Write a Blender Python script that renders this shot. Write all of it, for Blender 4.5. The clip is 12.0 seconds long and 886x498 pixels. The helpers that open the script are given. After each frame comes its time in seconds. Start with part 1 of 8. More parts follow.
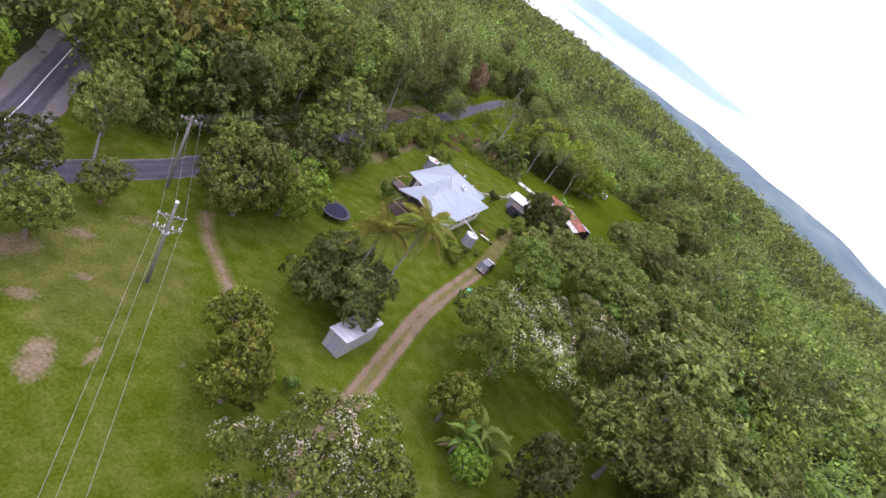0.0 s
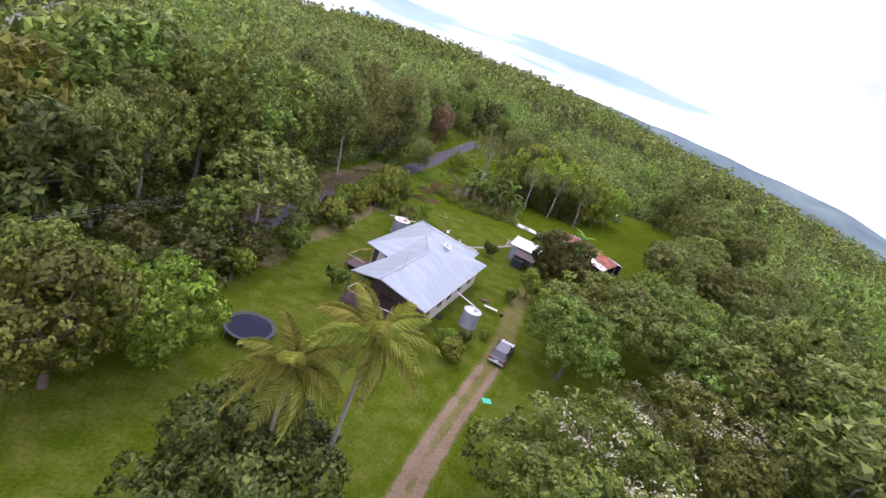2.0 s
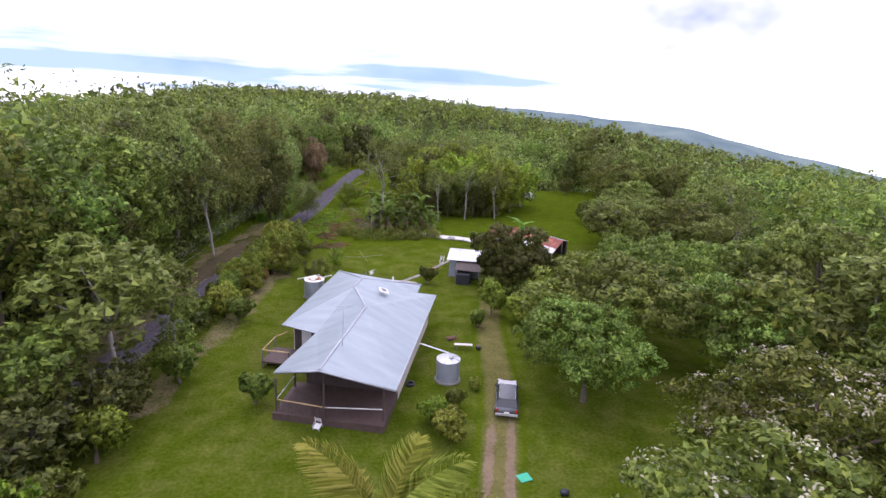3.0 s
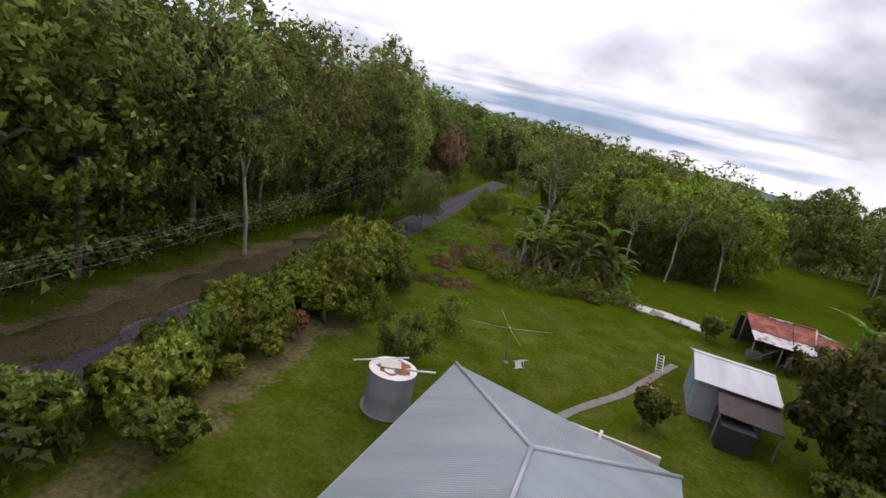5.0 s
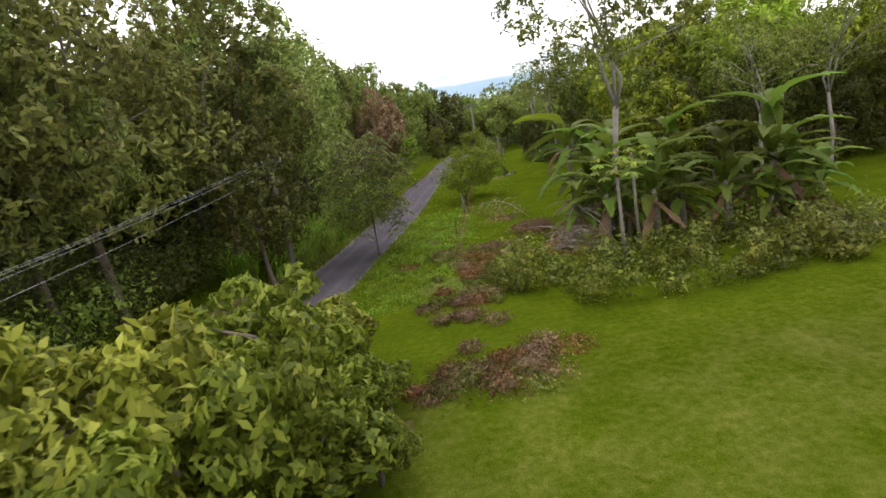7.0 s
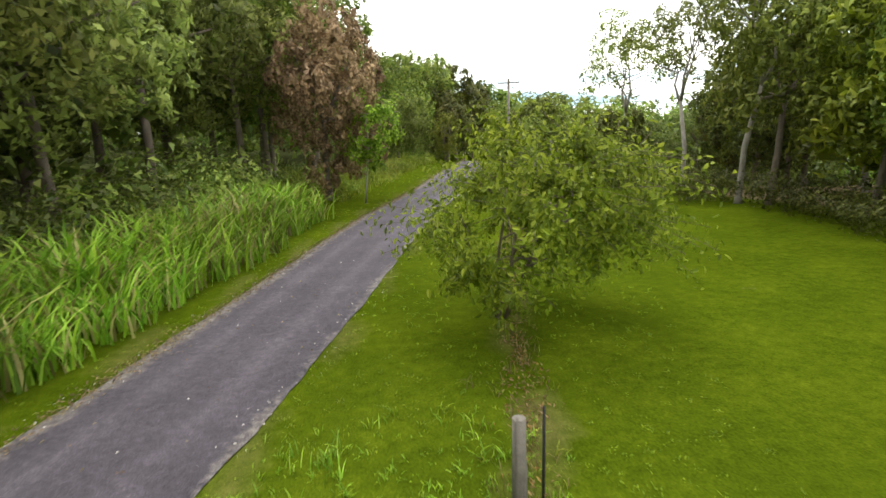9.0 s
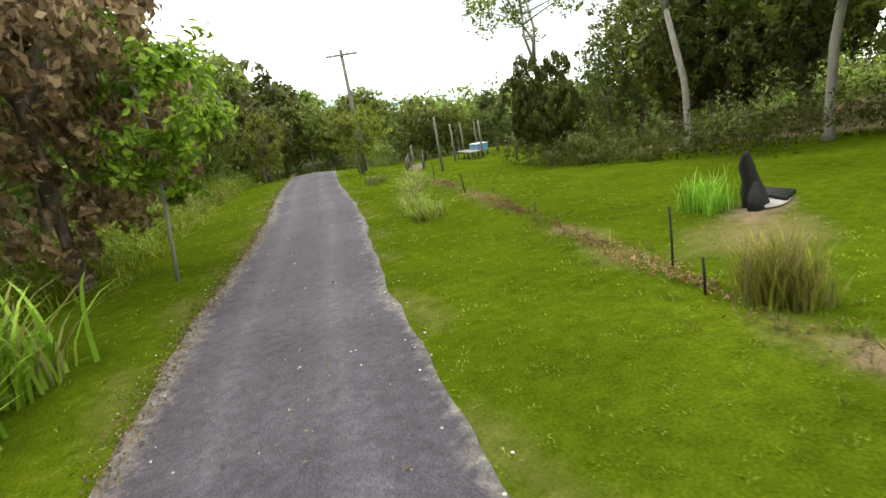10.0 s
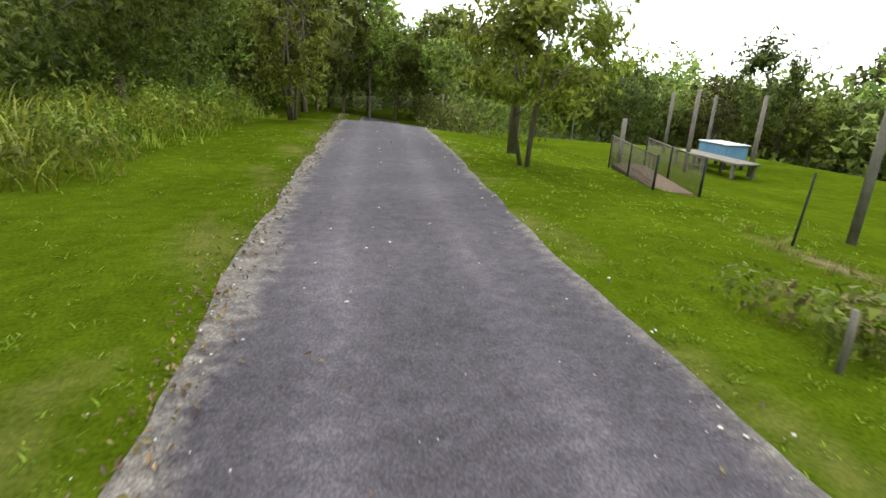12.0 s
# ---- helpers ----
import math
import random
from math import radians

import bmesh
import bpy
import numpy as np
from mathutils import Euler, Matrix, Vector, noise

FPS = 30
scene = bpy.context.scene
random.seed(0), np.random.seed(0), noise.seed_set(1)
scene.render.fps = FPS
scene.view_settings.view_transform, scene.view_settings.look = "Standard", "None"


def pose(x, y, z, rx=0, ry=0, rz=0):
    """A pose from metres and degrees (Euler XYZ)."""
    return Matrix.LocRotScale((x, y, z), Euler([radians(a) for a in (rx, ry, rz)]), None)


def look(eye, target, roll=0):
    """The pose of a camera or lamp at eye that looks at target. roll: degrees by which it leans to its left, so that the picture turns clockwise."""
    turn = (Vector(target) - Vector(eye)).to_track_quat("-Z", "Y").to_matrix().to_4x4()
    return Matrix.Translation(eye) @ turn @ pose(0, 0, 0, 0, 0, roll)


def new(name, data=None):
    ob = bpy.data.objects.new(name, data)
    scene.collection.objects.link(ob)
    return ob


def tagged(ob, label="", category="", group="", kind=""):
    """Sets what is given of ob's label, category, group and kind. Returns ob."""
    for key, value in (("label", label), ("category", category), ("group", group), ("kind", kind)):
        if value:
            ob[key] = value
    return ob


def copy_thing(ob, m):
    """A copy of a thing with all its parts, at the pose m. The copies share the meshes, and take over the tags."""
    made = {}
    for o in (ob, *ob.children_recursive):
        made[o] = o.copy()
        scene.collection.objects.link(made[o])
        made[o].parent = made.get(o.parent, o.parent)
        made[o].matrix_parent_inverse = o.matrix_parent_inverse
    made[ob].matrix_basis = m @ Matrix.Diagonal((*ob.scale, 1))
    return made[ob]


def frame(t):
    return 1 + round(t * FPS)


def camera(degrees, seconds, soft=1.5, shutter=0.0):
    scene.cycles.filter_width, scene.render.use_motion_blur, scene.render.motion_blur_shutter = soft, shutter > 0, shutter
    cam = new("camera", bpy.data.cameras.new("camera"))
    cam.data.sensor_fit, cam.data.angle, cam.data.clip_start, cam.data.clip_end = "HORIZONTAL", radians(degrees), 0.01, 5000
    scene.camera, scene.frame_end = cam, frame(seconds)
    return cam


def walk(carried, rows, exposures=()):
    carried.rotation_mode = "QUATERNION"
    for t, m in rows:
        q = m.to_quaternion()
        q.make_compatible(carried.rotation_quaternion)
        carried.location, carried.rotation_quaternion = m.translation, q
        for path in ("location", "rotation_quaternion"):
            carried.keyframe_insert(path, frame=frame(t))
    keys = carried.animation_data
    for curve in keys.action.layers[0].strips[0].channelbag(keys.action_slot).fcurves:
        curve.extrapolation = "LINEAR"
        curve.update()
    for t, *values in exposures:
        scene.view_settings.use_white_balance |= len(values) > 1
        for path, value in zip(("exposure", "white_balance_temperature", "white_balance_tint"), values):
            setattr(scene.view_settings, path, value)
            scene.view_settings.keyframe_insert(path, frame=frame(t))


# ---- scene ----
# ---- camera and its flight ----
cam = camera(78.68, 12.0, soft=1.5, shutter=0.07)
PATH = [
    (0.0, 10.19, -12.52, 34.80, -6.88, -25.84, 34.77),
    (0.5, 12.03, -7.14, 32.52, -3.02, -25.34, 33.68),
    (1.0, 13.16, -1.07, 30.52, 0.32, -25.49, 29.49),
    (1.5, 13.29, 4.82, 29.52, -0.94, -22.60, 24.94),
    (2.0, 13.65, 12.01, 27.11, -3.29, -20.41, 20.68),
    (2.5, 13.02, 18.42, 24.69, -6.30, -17.14, 11.32),
    (2.7, 12.60, 21.05, 23.96, -9.46, -16.11, 6.72),
    (4.3, 11.85, 48.75, 16.86, -16.60, -15.84, -1.22),
    (4.5, 11.86, 52.48, 16.00, -11.66, -14.87, 5.95),
    (5.0, 11.97, 61.97, 14.02, -0.24, -14.41, 12.34),
    (5.5, 11.91, 70.04, 12.05, 1.30, -15.26, 12.63),
    (6.0, 11.18, 77.82, 9.72, -0.21, -15.77, 5.53),
    (6.5, 10.78, 84.60, 7.85, -2.34, -15.11, -7.57),
    (6.7, 10.70, 87.33, 7.68, -3.23, -14.33, -9.78),
    (8.3, 14.92, 111.29, 5.33, -2.91, -13.24, -7.59),
    (8.5, 14.77, 115.47, 5.08, -2.15, -14.16, 4.66),
    (9.0, 14.33, 125.82, 4.41, -3.37, -13.24, -1.81),
    (9.5, 13.43, 134.19, 3.43, -14.10, -12.46, -14.05),
    (10.0, 12.64, 141.96, 2.85, -23.50, -13.93, -10.41),
    (10.5, 12.44, 147.02, 2.47, -33.92, -15.41, -14.39),
    (11.0, 13.89, 153.78, 1.95, -29.29, -17.40, -4.08),
    (11.2, 14.49, 156.49, 1.84, -25.31, -17.03, -2.57),
    (11.5, 15.32, 160.05, 1.84, -21.81, -15.61, -2.00),
    (12.0, 16.52, 165.66, 1.95, -21.51, -17.95, 3.22),
]
walk(cam, [(t, pose(x, y, z, 90 + pitch, 0, yaw) @ pose(0, 0, 0, 0, 0, roll)) for t, x, y, z, yaw, pitch, roll in PATH],
     exposures=[(0.0, -0.16, 5850, 35), (2.7, -0.22, 5850, 33), (4.3, -1.22, 6200, 23), (5.5, -1.03, 6450, 22), (6.7, -0.44, 6700, 17), (8.3, 0.0, 6750, 15), (9.5, 0.28, 6900, 5), (10.5, 0.28, 6850, 5), (11.0, 0.24, 6750, 4), (12.0, 0.15, 6600, 4)])

# ---- sky, sun ----
world = bpy.data.worlds.new("world")
scene.world = world
world.use_nodes = True
wn, wl = world.node_tree.nodes, world.node_tree.links
for n in list(wn):
    wn.remove(n)
SUN_EL, SUN_AZ = radians(66), radians(-8)      # azimuth from +y towards +x
sky = wn.new("ShaderNodeTexSky")
sky.sky_type, sky.sun_disc = "NISHITA", False
sky.sun_elevation, sky.sun_rotation = SUN_EL, SUN_AZ
sky.air_density, sky.dust_density = 1.0, 1.5
# broken bright cloud: noise over the direction, flattened towards the horizon
tc = wn.new("ShaderNodeTexCoord")
sep = wn.new("ShaderNodeSeparateXYZ")
wl.new(tc.outputs["Generated"], sep.inputs[0])
above = wn.new("ShaderNodeMath"); above.operation = "MAXIMUM"; above.inputs[1].default_value = 0.05
wl.new(sep.outputs["Z"], above.inputs[0])
up = wn.new("ShaderNodeCombineXYZ")
wl.new(sep.outputs["X"], up.inputs[0]); wl.new(sep.outputs["Y"], up.inputs[1]); wl.new(above.outputs[0], up.inputs[2])
wl.new(up.outputs[0], sky.inputs["Vector"])
lift = wn.new("ShaderNodeMath"); lift.operation = "MAXIMUM"; lift.inputs[1].default_value = 0.0
wl.new(sep.outputs["Z"], lift.inputs[0])
lift2 = wn.new("ShaderNodeMath"); lift2.operation = "ADD"; lift2.inputs[1].default_value = 0.50
wl.new(lift.outputs[0], lift2.inputs[0])
dv = []
for ax in "XY":
    m = wn.new("ShaderNodeMath"); m.operation = "DIVIDE"
    wl.new(sep.outputs[ax], m.inputs[0]); wl.new(lift2.outputs[0], m.inputs[1]); dv.append(m)
comb = wn.new("ShaderNodeCombineXYZ")
wl.new(dv[0].outputs[0], comb.inputs[0]); wl.new(dv[1].outputs[0], comb.inputs[1])
cn = wn.new("ShaderNodeTexNoise")
cn.inputs["Scale"].default_value, cn.inputs["Detail"].default_value, cn.inputs["Roughness"].default_value = 1.25, 5.0, 0.50
wl.new(comb.outputs[0], cn.inputs["Vector"])
ramp = wn.new("ShaderNodeValToRGB")
ramp.color_ramp.elements[0].position, ramp.color_ramp.elements[1].position = 0.29, 0.47
wl.new(cn.outputs["Fac"], ramp.inputs[0])
cn2 = wn.new("ShaderNodeTexNoise")
cn2.inputs["Scale"].default_value, cn2.inputs["Detail"].default_value = 2.1, 4.0
wl.new(comb.outputs[0], cn2.inputs["Vector"])
shade = wn.new("ShaderNodeValToRGB")
shade.color_ramp.elements[0].position, shade.color_ramp.elements[1].position = 0.36, 0.56
shade.color_ramp.elements[0].color, shade.color_ramp.elements[1].color = (17.2, 17.7, 18.4, 1), (20.5, 20.5, 20.5, 1)
wl.new(cn2.outputs["Fac"], shade.inputs[0])
mixc = wn.new("ShaderNodeMix"); mixc.data_type = "RGBA"
wl.new(ramp.outputs[0], mixc.inputs["Factor"])
wl.new(sky.outputs[0], mixc.inputs[6]); wl.new(shade.outputs[0], mixc.inputs[7])
# long blue rifts low between the cloud banks
flat = wn.new("ShaderNodeMapping")
flat.inputs["Scale"].default_value, flat.inputs["Location"].default_value = (1.5, 1.5, 21.0), (0.4, 0.0, 0.25)
wl.new(tc.outputs["Generated"], flat.inputs[0])
cn3 = wn.new("ShaderNodeTexNoise")
cn3.inputs["Scale"].default_value, cn3.inputs["Detail"].default_value, cn3.inputs["Roughness"].default_value = 1.0, 6.0, 0.5
wl.new(flat.outputs[0], cn3.inputs["Vector"])
rift = wn.new("ShaderNodeValToRGB")
rift.color_ramp.elements[0].position, rift.color_ramp.elements[1].position = 0.49, 0.62
wl.new(cn3.outputs["Fac"], rift.inputs[0])
low = wn.new("ShaderNodeMapRange")
low.inputs["From Min"].default_value, low.inputs["From Max"].default_value = 0.15, 0.05
low.inputs["To Min"].default_value, low.inputs["To Max"].default_value = 0.0, 0.8
wl.new(sep.outputs["Z"], low.inputs["Value"])
rf = wn.new("ShaderNodeMath"); rf.operation = "MULTIPLY"
wl.new(rift.outputs[0], rf.inputs[0]); wl.new(low.outputs[0], rf.inputs[1])
mixr = wn.new("ShaderNodeMix"); mixr.data_type = "RGBA"
mixr.inputs[7].default_value = (2.7, 5.5, 8.0, 1)
wl.new(rf.outputs[0], mixr.inputs["Factor"]); wl.new(mixc.outputs[2], mixr.inputs[6])
bg = wn.new("ShaderNodeBackground")
bg.inputs["Strength"].default_value = 0.127
wl.new(mixr.outputs[2], bg.inputs["Color"])
wo = wn.new("ShaderNodeOutputWorld")
wl.new(bg.outputs[0], wo.inputs[0])

sun = new("sun", bpy.data.lights.new("sun", "SUN"))
sun.data.energy, sun.data.angle, sun.data.color = 1.15, radians(14), (1.0, 0.95, 0.86)
sd = Vector((math.sin(SUN_AZ) * math.cos(SUN_EL), math.cos(SUN_AZ) * math.cos(SUN_EL), math.sin(SUN_EL)))
sun.matrix_world = look(sd * 200, (0, 0, 0))

# ---- materials ----
def nodes_of(name):
    m = bpy.data.materials.new(name)
    m.use_nodes = True
    nt = m.node_tree
    return m, nt.nodes, nt.links, nt.nodes["Principled BSDF"]


def add(n, kind, **values):
    node = n.new(kind)
    for k, v in values.items():
        node.inputs[k.replace("_", " ")].default_value = v
    return node


def rampnode(n, stops):
    r = n.new("ShaderNodeValToRGB")
    e = r.color_ramp.elements
    while len(e) < len(stops):
        e.new(0.5)
    for el, (p, c) in zip(e, stops):
        el.position, el.color = p, (*c, 1)
    return r


def mixrgb(n, l, fac, a, b):
    m = n.new("ShaderNodeMix")
    m.data_type = "RGBA"
    for sock, v in ((m.inputs["Factor"], fac), (m.inputs[6], a), (m.inputs[7], b)):
        if isinstance(v, (int, float)):
            sock.default_value = v
        elif isinstance(v, tuple):
            sock.default_value = (*v, 1)
        else:
            l.new(v, sock)
    return m.outputs[2]


def mathn(n, l, op, a, b=0.0, clamp=False):
    m = n.new("ShaderNodeMath")
    m.operation, m.use_clamp = op, clamp
    for sock, v in zip(m.inputs, (a, b)):
        if isinstance(v, (int, float)):
            sock.default_value = v
        else:
            l.new(v, sock)
    return m.outputs[0]


def leaf_mat(name, dark, mid, light, gloss=0.5, through_part=0.36, hue=0.05):
    """Foliage: colour varies leaf by leaf and plant by plant, and light comes through the blades."""
    m, n, l, p = nodes_of(name)
    g, o = n.new("ShaderNodeNewGeometry"), n.new("ShaderNodeObjectInfo")
    r = rampnode(n, [(0.0, dark), (0.55, mid), (1.0, light)])
    l.new(g.outputs["Random Per Island"], r.inputs[0])
    hs = n.new("ShaderNodeHueSaturation")
    l.new(r.outputs[0], hs.inputs["Color"])
    l.new(mathn(n, l, "ADD", mathn(n, l, "MULTIPLY", o.outputs["Random"], hue), 0.5 - hue / 2), hs.inputs["Hue"])
    l.new(mathn(n, l, "ADD", mathn(n, l, "MULTIPLY", o.outputs["Random"], 0.55), 0.75), hs.inputs["Value"])
    geo = add(n, "ShaderNodeTexNoise", Scale=0.45, Detail=3.0)
    l.new(g.outputs["Position"], geo.inputs["Vector"])
    hs2 = n.new("ShaderNodeHueSaturation")
    l.new(hs.outputs[0], hs2.inputs["Color"])
    # plants differ from one to the next, a crown's width apart
    kin = add(n, "ShaderNodeTexNoise", Scale=0.14, Detail=1.0)
    l.new(g.outputs["Position"], kin.inputs["Vector"])
    l.new(mathn(n, l, "ADD", mathn(n, l, "MULTIPLY", kin.outputs["Fac"], 0.05), 0.475), hs2.inputs["Hue"])
    l.new(mathn(n, l, "MULTIPLY", mathn(n, l, "ADD", mathn(n, l, "MULTIPLY", geo.outputs["Fac"], 0.8), 0.6), mathn(n, l, "ADD", mathn(n, l, "MULTIPLY", kin.outputs["Fac"], 1.5), 0.25)), hs2.inputs["Value"])
    l.new(hs2.outputs[0], p.inputs["Base Color"])
    p.inputs["Roughness"].default_value = gloss
    p.inputs["Specular IOR Level"].default_value = 0.22
    t = n.new("ShaderNodeBsdfTranslucent")
    l.new(hs2.outputs[0], t.inputs["Color"])
    mx = n.new("ShaderNodeMixShader")
    mx.inputs[0].default_value = through_part
    l.new(p.outputs[0], mx.inputs[1]); l.new(t.outputs[0], mx.inputs[2])
    l.new(mx.outputs[0], n["Material Output"].inputs[0])
    return m


def plain(name, a, b, rough=0.7, scale=3.0, metal=0.0, bump=0.2, fine=40.0, spec=0.5):
    """A surface of two close tones in blotches, with fine grain in colour and relief."""
    m, n, l, p = nodes_of(name)
    tcn = n.new("ShaderNodeTexCoord")
    big = add(n, "ShaderNodeTexNoise", Scale=scale, Detail=5.0, Roughness=0.6)
    sm = add(n, "ShaderNodeTexNoise", Scale=fine, Detail=3.0)
    l.new(tcn.outputs["Object"], big.inputs["Vector"]); l.new(tcn.outputs["Object"], sm.inputs["Vector"])
    f = mathn(n, l, "ADD", mathn(n, l, "MULTIPLY", big.outputs["Fac"], 1.4), mathn(n, l, "MULTIPLY", sm.outputs["Fac"], 0.5))
    r = rampnode(n, [(0.0, a), (1.0, b)])
    l.new(mathn(n, l, "SUBTRACT", f, 0.45, True), r.inputs[0])
    l.new(r.outputs[0], p.inputs["Base Color"])
    p.inputs["Roughness"].default_value, p.inputs["Metallic"].default_value = rough, metal
    p.inputs["Specular IOR Level"].default_value = spec
    if bump:
        bp = add(n, "ShaderNodeBump", Strength=bump, Distance=0.02)
        l.new(sm.outputs["Fac"], bp.inputs["Height"]); l.new(bp.outputs[0], p.inputs["Normal"])
    return m


def corrugated(name, a, b, axis, pitch=0.11, rough=0.38, metal=0.6, rust=0.0):
    """Corrugated iron with ribs across one axis of the object, weather stains down it."""
    m, n, l, p = nodes_of(name)
    tcn = n.new("ShaderNodeTexCoord")
    w = n.new("ShaderNodeTexWave")
    w.wave_type, w.bands_direction, w.wave_profile = "BANDS", axis, "SIN"
    w.inputs["Scale"].default_value = 0.314 / pitch
    l.new(tcn.outputs["Object"], w.inputs["Vector"])
    big = add(n, "ShaderNodeTexNoise", Scale=0.35, Detail=6.0, Roughness=0.6)
    mp = n.new("ShaderNodeMapping")
    mp.inputs["Scale"].default_value = (0.6, 3.0, 1) if axis == "Y" else (3.0, 0.6, 1)
    l.new(tcn.outputs["Object"], mp.inputs[0]); l.new(mp.outputs[0], big.inputs["Vector"])
    r = rampnode(n, [(0.3, a), (0.7, b)])
    l.new(big.outputs["Fac"], r.inputs[0])
    col = r.outputs[0]
    if rust:
        rn = add(n, "ShaderNodeTexNoise", Scale=1.1, Detail=8.0, Roughness=0.65)
        l.new(tcn.outputs["Object"], rn.inputs["Vector"])
        rr = rampnode(n, [(0.55 - rust * 0.3, (0, 0, 0)), (0.68 - rust * 0.3, (1, 1, 1))])
        l.new(rn.outputs["Fac"], rr.inputs[0])
        col = mixrgb(n, l, rr.outputs[0], col, (0.19, 0.055, 0.03))
    l.new(col, p.inputs["Base Color"])
    p.inputs["Roughness"].default_value, p.inputs["Metallic"].default_value = rough, metal
    bp = add(n, "ShaderNodeBump", Strength=0.55, Distance=0.02)
    l.new(w.outputs["Fac"], bp.inputs["Height"]); l.new(bp.outputs[0], p.inputs["Normal"])
    return m


def ground_mat():
    m, n, l, p = nodes_of("grass_ground")
    g = n.new("ShaderNodeNewGeometry")
    def nz(s, d=4.0, r=0.55):
        t = add(n, "ShaderNodeTexNoise", Scale=s, Detail=d, Roughness=r)
        l.new(g.outputs["Position"], t.inputs["Vector"])
        return t.outputs["Fac"]
    blade, tuft, patch, wide = nz(28.0, 3.0), nz(4.0, 4.0), nz(0.55, 5.0), nz(0.09, 4.0)
    lush = rampnode(n, [(0.30, (0.021, 0.035, 0.002)), (0.52, (0.060, 0.090, 0.005)), (0.72, (0.120, 0.154, 0.010))])
    f = mathn(n, l, "ADD", mathn(n, l, "MULTIPLY", blade, 0.45), mathn(n, l, "ADD", mathn(n, l, "MULTIPLY", tuft, 0.3), mathn(n, l, "MULTIPLY", patch, 0.28)))
    l.new(f, lush.inputs[0])
    dry = rampnode(n, [(0.3, (0.09, 0.085, 0.030)), (0.7, (0.21, 0.17, 0.075))])
    l.new(f, dry.inputs[0])
    earth = rampnode(n, [(0.3, (0.105, 0.074, 0.046)), (0.7, (0.255, 0.196, 0.128))])
    l.new(f, earth.inputs[0])
    da, ba = n.new("ShaderNodeAttribute"), n.new("ShaderNodeAttribute")
    da.attribute_name, ba.attribute_name = "dry", "bare"
    dfac = mathn(n, l, "MULTIPLY", mathn(n, l, "SUBTRACT", mathn(n, l, "ADD", mathn(n, l, "MULTIPLY", da.outputs["Fac"], 1.1), mathn(n, l, "ADD", mathn(n, l, "MULTIPLY", patch, 0.55), mathn(n, l, "MULTIPLY", tuft, 0.35))), 0.67), 1.3, True)
    bfac = mathn(n, l, "MULTIPLY", mathn(n, l, "SUBTRACT", mathn(n, l, "ADD", ba.outputs["Fac"], mathn(n, l, "ADD", mathn(n, l, "MULTIPLY", tuft, 0.5), mathn(n, l, "MULTIPLY", patch, 0.3))), 0.85), 3.0, True)
    c = mixrgb(n, l, dfac, lush.outputs[0], dry.outputs[0])
    c = mixrgb(n, l, bfac, c, earth.outputs[0])
    # woods: dark litter floor with the shade between the trees painted in
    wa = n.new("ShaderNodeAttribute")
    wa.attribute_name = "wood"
    shaded_floor = rampnode(n, [(0.3, (0.020, 0.024, 0.009)), (0.7, (0.050, 0.058, 0.022))])
    l.new(f, shaded_floor.inputs[0])
    c = mixrgb(n, l, wa.outputs["Fac"], c, shaded_floor.outputs[0])
    hs = n.new("ShaderNodeHueSaturation")
    l.new(c, hs.inputs["Color"])
    l.new(mathn(n, l, "ADD", mathn(n, l, "MULTIPLY", wide, 0.7), 0.65), hs.inputs["Value"])
    l.new(hs.outputs[0], p.inputs["Base Color"])
    p.inputs["Roughness"].default_value = 0.95
    p.inputs["Specular IOR Level"].default_value = 0.0
    bp = add(n, "ShaderNodeBump", Strength=0.6, Distance=0.06)
    l.new(mathn(n, l, "ADD", blade, mathn(n, l, "MULTIPLY", tuft, 1.5)), bp.inputs["Height"])
    l.new(bp.outputs[0], p.inputs["Normal"])
    return m


